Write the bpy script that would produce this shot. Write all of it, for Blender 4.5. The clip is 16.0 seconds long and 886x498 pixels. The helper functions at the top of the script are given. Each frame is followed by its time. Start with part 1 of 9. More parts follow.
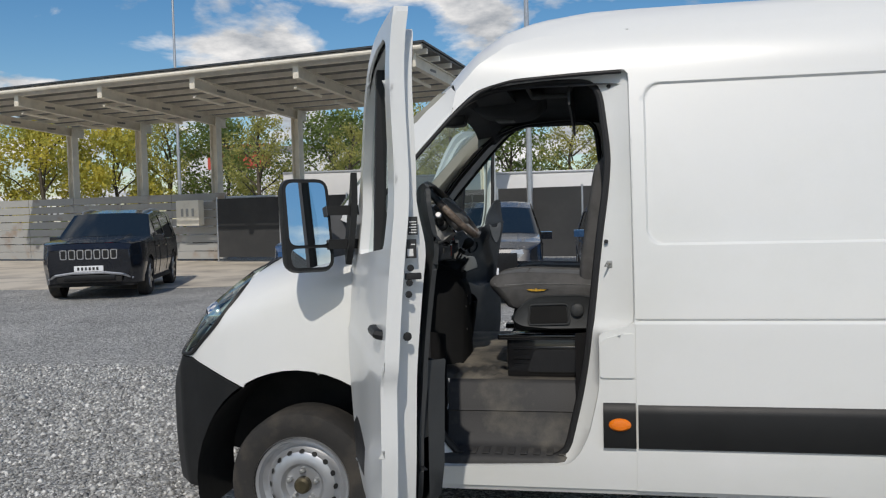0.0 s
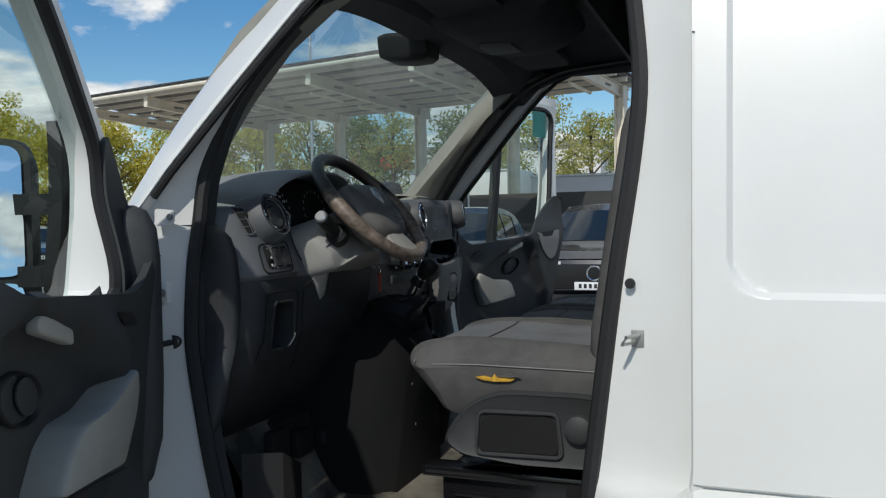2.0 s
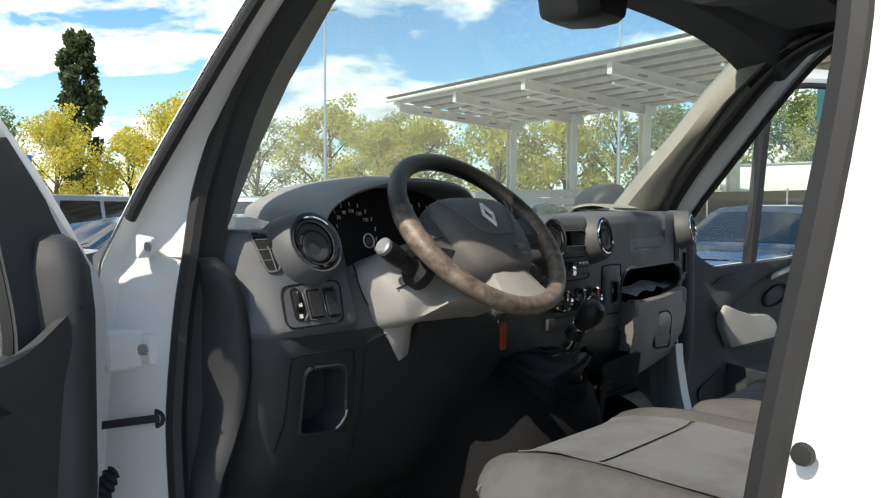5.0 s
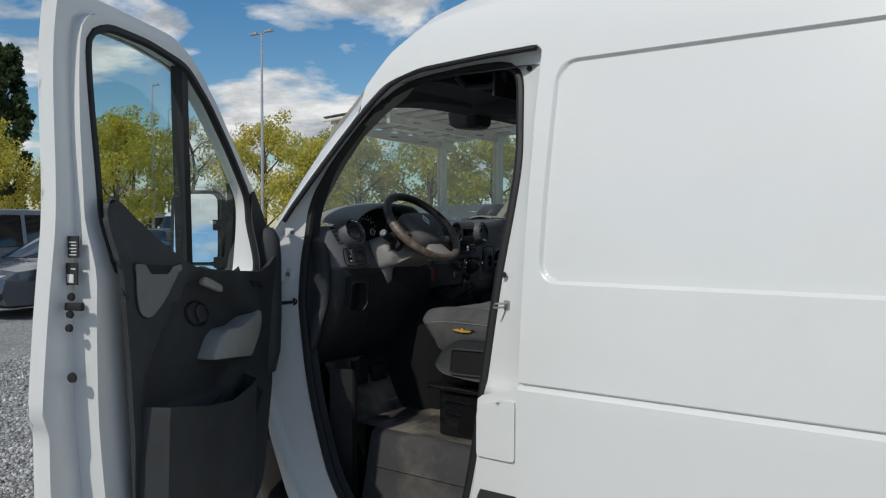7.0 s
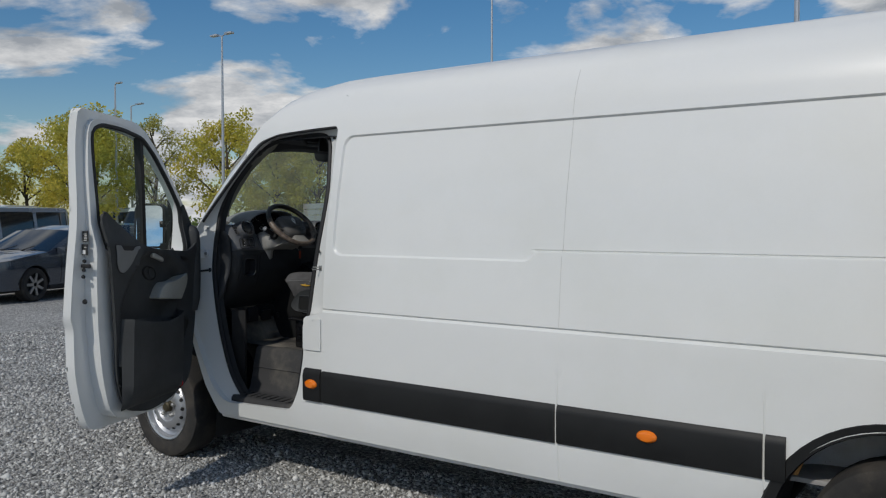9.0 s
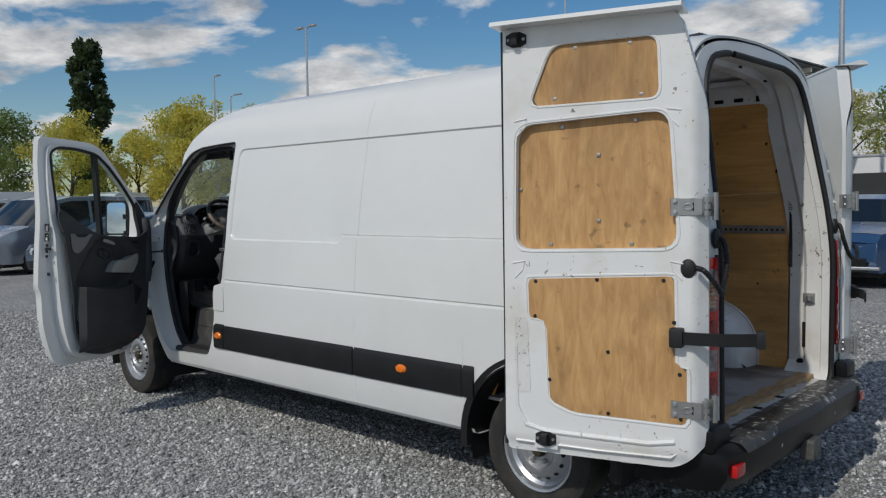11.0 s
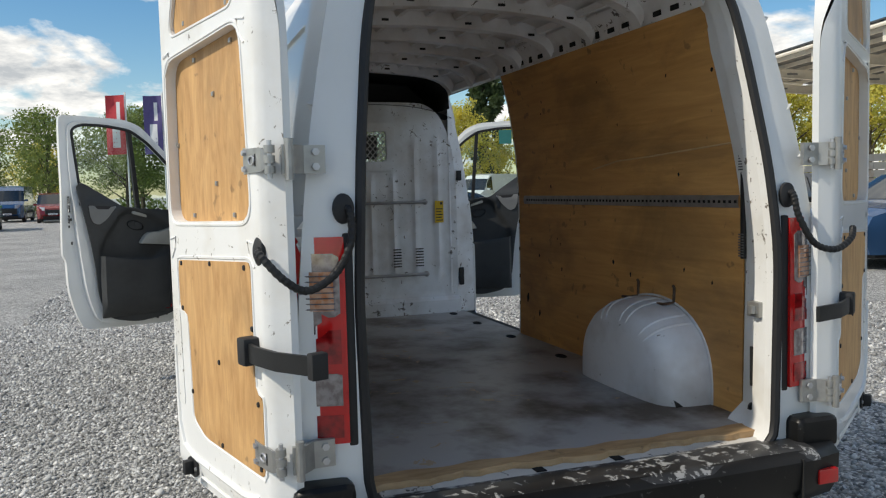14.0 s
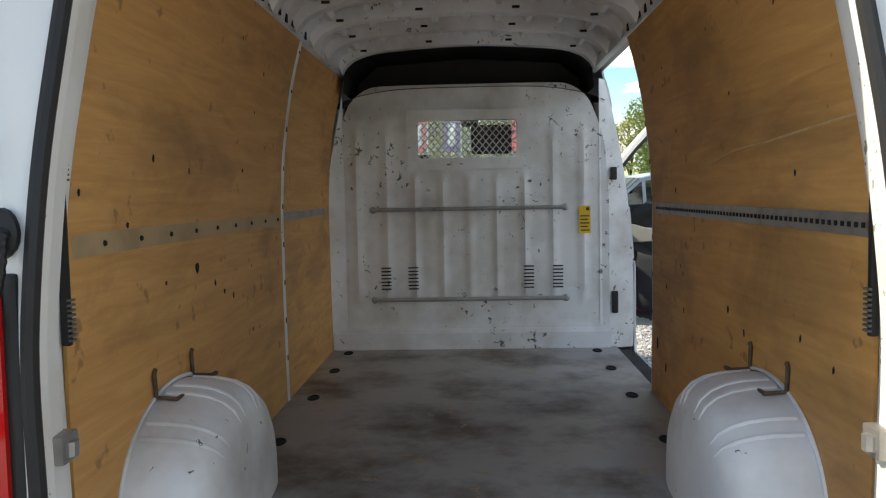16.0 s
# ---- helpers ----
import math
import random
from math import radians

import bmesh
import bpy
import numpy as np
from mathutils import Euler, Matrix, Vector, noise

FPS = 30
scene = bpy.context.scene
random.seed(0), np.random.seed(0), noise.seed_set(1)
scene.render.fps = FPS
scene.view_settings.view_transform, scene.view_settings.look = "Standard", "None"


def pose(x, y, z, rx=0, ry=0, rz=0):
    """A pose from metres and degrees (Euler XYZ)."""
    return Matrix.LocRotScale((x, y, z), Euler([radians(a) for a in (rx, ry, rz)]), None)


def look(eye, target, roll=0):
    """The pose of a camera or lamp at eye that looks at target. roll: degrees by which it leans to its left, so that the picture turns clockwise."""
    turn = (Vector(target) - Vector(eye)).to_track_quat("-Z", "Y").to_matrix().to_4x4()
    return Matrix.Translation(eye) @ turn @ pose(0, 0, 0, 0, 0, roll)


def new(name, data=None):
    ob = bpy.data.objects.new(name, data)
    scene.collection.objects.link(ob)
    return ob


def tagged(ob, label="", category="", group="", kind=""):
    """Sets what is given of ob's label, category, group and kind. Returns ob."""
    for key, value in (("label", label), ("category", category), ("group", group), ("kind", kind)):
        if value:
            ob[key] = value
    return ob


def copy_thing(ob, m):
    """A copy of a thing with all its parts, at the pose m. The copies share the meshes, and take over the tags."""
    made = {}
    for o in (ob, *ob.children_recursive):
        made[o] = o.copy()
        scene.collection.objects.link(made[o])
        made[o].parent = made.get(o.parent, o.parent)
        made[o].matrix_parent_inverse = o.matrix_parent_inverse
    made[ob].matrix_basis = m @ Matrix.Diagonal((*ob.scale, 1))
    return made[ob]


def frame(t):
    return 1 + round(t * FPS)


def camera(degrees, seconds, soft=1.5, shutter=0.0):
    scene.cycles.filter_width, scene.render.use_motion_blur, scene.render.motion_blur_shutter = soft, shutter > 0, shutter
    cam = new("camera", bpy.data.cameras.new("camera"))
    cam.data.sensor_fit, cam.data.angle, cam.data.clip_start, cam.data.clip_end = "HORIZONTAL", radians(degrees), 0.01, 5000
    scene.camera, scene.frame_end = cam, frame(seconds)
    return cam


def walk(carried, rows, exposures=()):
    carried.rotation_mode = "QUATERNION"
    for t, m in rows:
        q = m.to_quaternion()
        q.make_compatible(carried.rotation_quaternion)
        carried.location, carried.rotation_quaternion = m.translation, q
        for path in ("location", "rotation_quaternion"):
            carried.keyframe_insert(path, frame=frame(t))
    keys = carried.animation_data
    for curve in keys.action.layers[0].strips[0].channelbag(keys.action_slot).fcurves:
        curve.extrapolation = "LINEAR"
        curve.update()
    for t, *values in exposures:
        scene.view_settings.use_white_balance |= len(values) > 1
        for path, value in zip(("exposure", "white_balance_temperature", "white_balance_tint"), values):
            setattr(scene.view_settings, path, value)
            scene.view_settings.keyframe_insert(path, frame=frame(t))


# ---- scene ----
cam = camera(56.8, 16.0, 1.2)
PATH = [
    (0, (1.283, -4.44, 1.539), (0.931, -2.473, 1.451), -1.4),
    (0.5, (1.344, -3.904, 1.527), (0.947, -1.946, 1.441), -1.4),
    (1, (1.445, -3.367, 1.503), (0.99, -1.421, 1.417), -1.1),
    (1.5, (1.528, -2.857, 1.51), (0.964, -0.939, 1.432), -1.2),
    (2, (1.547, -2.381, 1.52), (0.846, -0.509, 1.446), -0.9),
    (2.5, (1.553, -1.937, 1.52), (0.688, -0.134, 1.455), -0.6),
    (3, (1.463, -1.598, 1.528), (0.417, 0.105, 1.458), -0.4),
    (3.5, (1.375, -1.33, 1.576), (0.185, 0.275, 1.478), -0.1),
    (4, (1.353, -1.188, 1.599), (0.075, 0.346, 1.491), -0.0),
    (4.5, (1.406, -1.266, 1.594), (0.075, 0.224, 1.485), 0.1),
    (5, (1.562, -1.579, 1.586), (0.223, -0.095, 1.497), 0.2),
    (5.2, (1.63, -1.706, 1.584), (0.29, -0.224, 1.503), 0.2),
    (7.5, (3.195, -3.503, 1.551), (2.028, -1.88, 1.495), 0.0),
    (8, (3.65, -3.856, 1.566), (2.506, -2.216, 1.504), 0.0),
    (10.3, (6.12, -4.691, 1.609), (4.918, -3.096, 1.511), -0.2),
    (10.5, (6.35, -4.654, 1.63), (5.093, -3.102, 1.526), -0.5),
    (11, (6.842, -4.445, 1.653), (5.492, -2.973, 1.535), -0.9),
    (11.5, (7.257, -4.038, 1.634), (5.835, -2.64, 1.486), -1.1),
    (12, (7.6, -3.539, 1.64), (6.112, -2.213, 1.477), -1.3),
    (12.5, (7.796, -3.038, 1.636), (6.204, -1.841, 1.469), -1.6),
    (13, (7.893, -2.443, 1.604), (6.178, -1.426, 1.444), -1.7),
    (13.5, (7.842, -1.89, 1.569), (6.045, -1.026, 1.418), -1.6),
    (14, (7.701, -1.376, 1.51), (5.817, -0.723, 1.366), -1.4),
    (14.5, (7.563, -0.914, 1.493), (5.616, -0.477, 1.355), -1.3),
    (15, (7.285, -0.545, 1.493), (5.302, -0.322, 1.357), -1.3),
    (15.5, (6.979, -0.229, 1.477), (4.984, -0.182, 1.343), -1.1),
    (16, (6.707, 0.032, 1.518), (4.713, -0.048, 1.382), -1.1),
]
EXPOSURES = [(0, -.05, 6700, 10), (1.2, -.05, 6600, 9), (2.0, .1, 6500, 7), (2.5, .32, 6600, 7), (3.5, .8, 6900, 8), (4.2, 1.08, 7200, 9), (5.0, 1.22, 7200, 9), (5.4, 1.0, 7200, 9), (7.3, -.25, 6500, 8), (8.0, -.35, 6500, 9), (10.5, -.38, 6500, 9), (12.5, .08, 6700, 8), (14.0, .45, 7000, 8), (15.0, .58, 7100, 7), (15.5, .85, 7200, 7), (16.0, 1.40, 7600, 9)]
walk(cam, [(t, look(eye, target, roll)) for t, eye, target, roll in PATH], EXPOSURES)

# ---- light ----
SUN_EL, SUN_DIR = radians(44), Vector((0.06, -1.0, 0)).normalized()
sun_data = bpy.data.lights.new("sun", "SUN")
sun_data.energy, sun_data.angle, sun_data.color = 2.5, radians(0.6), (1.0, 0.95, 0.88)
sun = new("sun", sun_data)
sun_way = Vector((SUN_DIR.x * math.cos(SUN_EL), SUN_DIR.y * math.cos(SUN_EL), math.sin(SUN_EL)))
sun.matrix_world = look(sun_way * 60, (0, 0, 0))

world = bpy.data.worlds.new("sky")
scene.world = world
world.use_nodes = True
wn, wl = world.node_tree.nodes, world.node_tree.links
wn.clear()


def node(nodes, kind, **values):
    n = nodes.new(kind)
    for k, v in values.items():
        if k in n.inputs:
            n.inputs[k].default_value = v
    return n


w_out, w_bg = wn.new("ShaderNodeOutputWorld"), wn.new("ShaderNodeBackground")
w_bg.inputs["Strength"].default_value = 0.085
w_sky = wn.new("ShaderNodeTexSky")
w_sky.sky_type = "NISHITA"
w_sky.sun_disc = False
w_sky.sun_elevation, w_sky.sun_rotation = SUN_EL, math.atan2(SUN_DIR.x, SUN_DIR.y)
w_sky.air_density, w_sky.dust_density, w_sky.ozone_density = 1.0, 0.4, 2.0
w_tc = wn.new("ShaderNodeTexCoord")
w_sep = wn.new("ShaderNodeSeparateXYZ")
wl.new(w_tc.outputs["Generated"], w_sep.inputs[0])
# clouds lie on a flat sheet overhead: the direction is divided by its height
w_h = wn.new("ShaderNodeMath"); w_h.operation = "ADD"; w_h.inputs[1].default_value = 0.22
wl.new(w_sep.outputs["Z"], w_h.inputs[0])
w_hm = wn.new("ShaderNodeMath"); w_hm.operation = "MAXIMUM"; w_hm.inputs[1].default_value = 0.05
wl.new(w_h.outputs[0], w_hm.inputs[0])
w_div = wn.new("ShaderNodeVectorMath"); w_div.operation = "DIVIDE"
w_cmb = wn.new("ShaderNodeCombineXYZ")
for k in "XYZ":
    wl.new(w_hm.outputs[0], w_cmb.inputs[k])
wl.new(w_tc.outputs["Generated"], w_div.inputs[0])
wl.new(w_cmb.outputs[0], w_div.inputs[1])
w_n1 = node(wn, "ShaderNodeTexNoise", Scale=1.9, Detail=9.0, Roughness=0.55, Distortion=0.25)
w_n2 = node(wn, "ShaderNodeTexNoise", Scale=4.5, Detail=6.0, Roughness=0.6)
wl.new(w_div.outputs[0], w_n1.inputs["Vector"])
wl.new(w_div.outputs[0], w_n2.inputs["Vector"])
w_ramp = wn.new("ShaderNodeValToRGB")
w_ramp.color_ramp.elements[0].position, w_ramp.color_ramp.elements[1].position = 0.478, 0.555
wl.new(w_n1.outputs["Fac"], w_ramp.inputs[0])
w_tone = wn.new("ShaderNodeValToRGB")
w_tone.color_ramp.elements[0].position, w_tone.color_ramp.elements[1].position = 0.35, 0.62
w_tone.color_ramp.elements[0].color, w_tone.color_ramp.elements[1].color = (4.6, 5.0, 5.6, 1), (10.8, 10.8, 10.9, 1)
wl.new(w_n2.outputs["Fac"], w_tone.inputs[0])
w_mix = wn.new("ShaderNodeMixRGB")
wl.new(w_ramp.outputs[0], w_mix.inputs[0])
w_hue = node(wn, "ShaderNodeHueSaturation", Saturation=1.35, Value=1.15)
wl.new(w_sky.outputs[0], w_hue.inputs["Color"])
wl.new(w_hue.outputs[0], w_mix.inputs[1])
wl.new(w_tone.outputs[0], w_mix.inputs[2])
wl.new(w_mix.outputs[0], w_bg.inputs["Color"])
wl.new(w_bg.outputs[0], w_out.inputs[0])
scene.view_settings.exposure = 0.0

# ---- materials ----


def mat(name, col, rough=0.5, metal=0.0, var=0.08, scale=6.0, col2=None, mix=(0.45, 0.65), bump=0.0, bscale=80.0, coat=0.0, spec=0.5, fine=None, each=0.0):
    """A surface with two scales of variation: broad patches towards col2, and fine grain."""
    m = bpy.data.materials.new(name)
    m.use_nodes = True
    ns, ls = m.node_tree.nodes, m.node_tree.links
    b = ns["Principled BSDF"]
    b.inputs["Roughness"].default_value, b.inputs["Metallic"].default_value = rough, metal
    b.inputs["Coat Weight"].default_value, b.inputs["Specular IOR Level"].default_value = coat, spec
    b.inputs["Coat Roughness"].default_value = 0.06
    tc = ns.new("ShaderNodeTexCoord")
    n1 = node(ns, "ShaderNodeTexNoise", Scale=scale, Detail=5.0, Roughness=0.6)
    n2 = node(ns, "ShaderNodeTexNoise", Scale=fine or bscale, Detail=3.0, Roughness=0.6)
    ls.new(tc.outputs["Object"], n1.inputs["Vector"])
    ls.new(tc.outputs["Object"], n2.inputs["Vector"])
    ramp = ns.new("ShaderNodeValToRGB")
    ramp.color_ramp.elements[0].position, ramp.color_ramp.elements[1].position = mix
    c2 = col2 or tuple(c * (1 - 2.2 * var) for c in col)
    ramp.color_ramp.elements[0].color, ramp.color_ramp.elements[1].color = (*col, 1), (*c2, 1)
    ls.new(n1.outputs["Fac"], ramp.inputs[0])
    hsv = ns.new("ShaderNodeHueSaturation")
    mr = ns.new("ShaderNodeMapRange")
    mr.inputs["To Min"].default_value, mr.inputs["To Max"].default_value = 1 - var, 1 + var
    ls.new(n2.outputs["Fac"], mr.inputs["Value"])
    if each:
        oi, ma, mu = ns.new("ShaderNodeObjectInfo"), ns.new("ShaderNodeMapRange"), ns.new("ShaderNodeMath")
        ma.inputs["To Min"].default_value, ma.inputs["To Max"].default_value = 1 - each, 1 + each
        mu.operation = "MULTIPLY"
        ls.new(oi.outputs["Random"], ma.inputs["Value"])
        ls.new(ma.outputs[0], mu.inputs[0]); ls.new(mr.outputs[0], mu.inputs[1])
        ls.new(mu.outputs[0], hsv.inputs["Value"])
    else:
        ls.new(mr.outputs[0], hsv.inputs["Value"])
    ls.new(ramp.outputs[0], hsv.inputs["Color"])
    ls.new(hsv.outputs[0], b.inputs["Base Color"])
    rr = ns.new("ShaderNodeMapRange")
    rr.inputs["To Min"].default_value, rr.inputs["To Max"].default_value = max(0.02, rough - 0.1 * (rough > 0.15)), min(1, rough + 0.1 * (rough > 0.15))
    ls.new(n1.outputs["Fac"], rr.inputs["Value"])
    ls.new(rr.outputs[0], b.inputs["Roughness"])
    if bump:
        bp = ns.new("ShaderNodeBump")
        bp.inputs["Strength"].default_value, bp.inputs["Distance"].default_value = bump, 0.004
        ls.new(n2.outputs["Fac"], bp.inputs["Height"])
        ls.new(bp.outputs[0], b.inputs["Normal"])
    return m


def glass(name, tint=(0.75, 0.85, 0.82), rough=0.0, haze=0.0):
    """Thin pane: mostly clear, with a mirror coat that grows at grazing angles."""
    m = bpy.data.materials.new(name)
    m.use_nodes = True
    ns, ls = m.node_tree.nodes, m.node_tree.links
    ns.clear()
    out, mixn, tr, gl = ns.new("ShaderNodeOutputMaterial"), ns.new("ShaderNodeMixShader"), ns.new("ShaderNodeBsdfTransparent"), ns.new("ShaderNodeBsdfGlossy")
    fr = ns.new("ShaderNodeLayerWeight")
    fr.inputs["Blend"].default_value = 0.5
    pw, sc = ns.new("ShaderNodeMath"), ns.new("ShaderNodeMapRange")
    pw.operation, pw.inputs[1].default_value = "POWER", 3.5
    ls.new(fr.outputs["Facing"], pw.inputs[0])
    sc.inputs["To Min"].default_value, sc.inputs["To Max"].default_value = 0.05, 0.75
    ls.new(pw.outputs[0], sc.inputs["Value"])
    tr.inputs["Color"].default_value = (*tint, 1)
    gl.inputs["Roughness"].default_value = rough
    ls.new(sc.outputs[0], mixn.inputs[0])
    ls.new(tr.outputs[0], mixn.inputs[1])
    ls.new(gl.outputs[0], mixn.inputs[2])
    # Added pale film: paints glare and haze onto the pane.
    if haze:
        film, dm, no = ns.new("ShaderNodeBsdfTranslucent"), ns.new("ShaderNodeMixShader"), node(ns, "ShaderNodeTexNoise", Scale=7.0, Detail=5.0)
        film.inputs["Color"].default_value = (0.8, 0.79, 0.75, 1)
        mr = ns.new("ShaderNodeMapRange")
        mr.inputs["To Min"].default_value, mr.inputs["To Max"].default_value = haze * .6, haze * 1.4
        ls.new(no.outputs["Fac"], mr.inputs["Value"])
        ls.new(mr.outputs[0], dm.inputs[0])
        ls.new(mixn.outputs[0], dm.inputs[1])
        ls.new(film.outputs[0], dm.inputs[2])
        ls.new(dm.outputs[0], out.inputs[0])
    else:
        ls.new(mixn.outputs[0], out.inputs[0])
    return m




def plywood(name, pale, deep, stain, along_axis, amount=0.55, fine=1.3):
    """Rotary-cut ply: long grain along one axis, broad tone, dark smudges and small black marks."""
    m = bpy.data.materials.new(name)
    m.use_nodes = True
    ns, ls = m.node_tree.nodes, m.node_tree.links
    b = ns["Principled BSDF"]
    b.inputs["Roughness"].default_value = 0.62
    tc = ns.new("ShaderNodeTexCoord")
    mp = ns.new("ShaderNodeMapping")
    sc = [16.0, 16.0, 16.0]
    sc[along_axis] = fine
    mp.inputs["Scale"].default_value = sc
    ls.new(tc.outputs["Object"], mp.inputs["Vector"])
    grain = node(ns, "ShaderNodeTexNoise", Scale=1.6, Detail=8.0, Roughness=0.62, Distortion=0.8)
    ls.new(mp.outputs[0], grain.inputs["Vector"])
    broad = node(ns, "ShaderNodeTexNoise", Scale=1.7, Detail=7.0, Roughness=0.62, Distortion=0.5)
    spots = node(ns, "ShaderNodeTexNoise", Scale=13.0, Detail=3.0, Roughness=0.5)
    mp2 = ns.new("ShaderNodeMapping")
    s2 = [1.5, 1.5, 1.5]
    s2[along_axis] = 0.7
    mp2.inputs["Scale"].default_value = s2
    ls.new(tc.outputs["Object"], mp2.inputs["Vector"])
    ls.new(mp2.outputs[0], broad.inputs["Vector"])
    ls.new(tc.outputs["Object"], spots.inputs["Vector"])
    r1 = ns.new("ShaderNodeValToRGB")
    r1.color_ramp.elements[0].position, r1.color_ramp.elements[1].position = 0.32, 0.68
    r1.color_ramp.elements[0].color, r1.color_ramp.elements[1].color = (*deep, 1), (*pale, 1)
    ls.new(grain.outputs["Fac"], r1.inputs[0])
    r2 = ns.new("ShaderNodeMapRange")
    r2.inputs["From Min"].default_value, r2.inputs["From Max"].default_value = amount - .06, amount + .14
    ls.new(broad.outputs["Fac"], r2.inputs["Value"])
    r3 = ns.new("ShaderNodeMapRange")
    r3.inputs["From Min"].default_value, r3.inputs["From Max"].default_value = 0.66, 0.71
    ls.new(spots.outputs["Fac"], r3.inputs["Value"])
    mx = ns.new("ShaderNodeMath")
    mx.operation = "MAXIMUM"
    ls.new(r2.outputs[0], mx.inputs[0])
    ls.new(r3.outputs[0], mx.inputs[1])
    ml = ns.new("ShaderNodeMath")
    ml.operation, ml.inputs[1].default_value = "MULTIPLY", 0.52
    ls.new(mx.outputs[0], ml.inputs[0])
    mixn = ns.new("ShaderNodeMixRGB")
    mixn.inputs[2].default_value = (*stain, 1)
    ls.new(ml.outputs[0], mixn.inputs[0])
    ls.new(r1.outputs[0], mixn.inputs[1])
    ls.new(mixn.outputs[0], b.inputs["Base Color"])
    bp = ns.new("ShaderNodeBump")
    bp.inputs["Strength"].default_value, bp.inputs["Distance"].default_value = 0.25, 0.002
    ls.new(grain.outputs["Fac"], bp.inputs["Height"])
    ls.new(bp.outputs[0], b.inputs["Normal"])
    return m


def chipped(name, col, dirt, chip, amount=0.66, rough=0.45, metal=0.0, scale=24.0, dirt_at=(0.5, 0.8)):
    """Painted steel: faint dirt in broad patches, sharp-edged chips and scuffs where the paint is gone."""
    m = mat(name, col, rough, var=0.03, scale=2.5, col2=dirt, mix=dirt_at, bump=0.03)
    ns, ls = m.node_tree.nodes, m.node_tree.links
    b = ns["Principled BSDF"]
    tc = ns.new("ShaderNodeTexCoord")
    n = node(ns, "ShaderNodeTexNoise", Scale=scale, Detail=8.0, Roughness=0.68, Distortion=0.6)
    w = node(ns, "ShaderNodeTexNoise", Scale=2.1, Detail=3.0)
    ls.new(tc.outputs["Object"], n.inputs["Vector"])
    ls.new(tc.outputs["Object"], w.inputs["Vector"])
    ad = ns.new("ShaderNodeMath")
    ad.operation = "MULTIPLY_ADD"
    ad.inputs[1].default_value = 0.35
    ls.new(w.outputs["Fac"], ad.inputs[0])
    ls.new(n.outputs["Fac"], ad.inputs[2])
    r = ns.new("ShaderNodeMapRange")
    r.inputs["From Min"].default_value, r.inputs["From Max"].default_value = amount + .175, amount + .19
    ls.new(ad.outputs[0], r.inputs["Value"])
    mixn = ns.new("ShaderNodeMixRGB")
    mixn.inputs[2].default_value = (*chip, 1)
    old = b.inputs["Base Color"].links[0].from_socket
    ls.new(r.outputs[0], mixn.inputs[0])
    ls.new(old, mixn.inputs[1])
    ls.new(mixn.outputs[0], b.inputs["Base Color"])
    return m


WHITE = mat("white_paint", (0.735, 0.745, 0.735), 0.32, var=0.012, scale=1.2, coat=0.35, col2=(0.70, 0.71, 0.69))
WORN = chipped("worn_white_paint", (0.78, 0.785, 0.77), (0.62, 0.585, 0.51), (0.22, 0.20, 0.17), 0.645, 0.38)
BLACKP = mat("black_plastic", (0.012, 0.0125, 0.013), 0.5, var=0.15, scale=4, bump=0.12, bscale=400, spec=0.38)
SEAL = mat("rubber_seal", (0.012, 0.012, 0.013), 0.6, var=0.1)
DARK = mat("underbody", (0.012, 0.012, 0.012), 0.8, var=0.2)
STEEL = mat("silver_steel", (0.55, 0.56, 0.58), 0.38, 0.85, var=0.05, scale=10)
ZINC = mat("zinc_metal", (0.40, 0.40, 0.385), 0.42, 0.75, var=0.08, scale=20)
TYRE = mat("tyre_rubber", (0.022, 0.021, 0.02), 0.85, var=0.2, col2=(0.055, 0.048, 0.04), bump=0.2, bscale=150)
TRIM = mat("dark_grey_trim", (.038, .041, .043), 0.62, var=0.1, scale=5, bump=0.2, bscale=500)
TRIMG = mat("mid_grey_trim", (0.11, 0.112, 0.115), 0.6, var=0.06, scale=5, bump=0.12, bscale=500)
PLY = plywood("plywood", (0.68, 0.37, 0.125), (0.53, 0.27, 0.08), (0.11, 0.06, 0.028), 0, 0.56)
CANOPY = mat("cream_steel_paint", (0.80, 0.75, 0.64), 0.5, var=0.05, scale=3, col2=(0.70, 0.65, 0.55))
PANE = glass("clear_glass")
HAZY = glass("hazy_windscreen_glass", (0.58, 0.72, 0.72), haze=0.09)
AMBER = mat("amber_lens", (0.85, 0.20, 0.01), 0.12, var=0.05, coat=0.5)
RED = mat("red_lens", (0.56, 0.012, 0.012), 0.12, var=0.08, coat=0.5)
MIRROR = mat("mirror_glass", (0.9, 0.92, 0.95), 0.02, 1.0, var=0.0)
CHROME = mat("chrome", (0.8, 0.81, 0.83), 0.08, 1.0, var=0.02)

# ---- mesh helpers ----


def finish(ob, bm, material, smooth=32):
    me = bpy.data.meshes.new(ob if isinstance(ob, str) else ob.name)
    bmesh.ops.recalc_face_normals(bm, faces=bm.faces)
    bm.to_mesh(me)
    bm.free()
    if material:
        for mm in (material if isinstance(material, (list, tuple)) else [material]):
            me.materials.append(mm)
    if smooth:
        me.shade_smooth()
        me.set_sharp_from_angle(angle=radians(smooth))
    return me


def part(name, bm, material, parent=None, label="", m=None, smooth=32):
    """Links a bmesh as one mesh object under a thing or a part, in its parent's own space."""
    ob = new(name, finish(name, bm, material, smooth))
    if parent is not None:
        ob.parent = parent
    if m is not None:
        ob.matrix_basis = m
    if label:
        tagged(ob, label)
    return ob


def thing(name, m, label, category, group="", kind=""):
    ob = new(name)
    ob.matrix_basis = m
    ob.empty_display_size = 0.2
    return tagged(ob, label, category, group, kind)


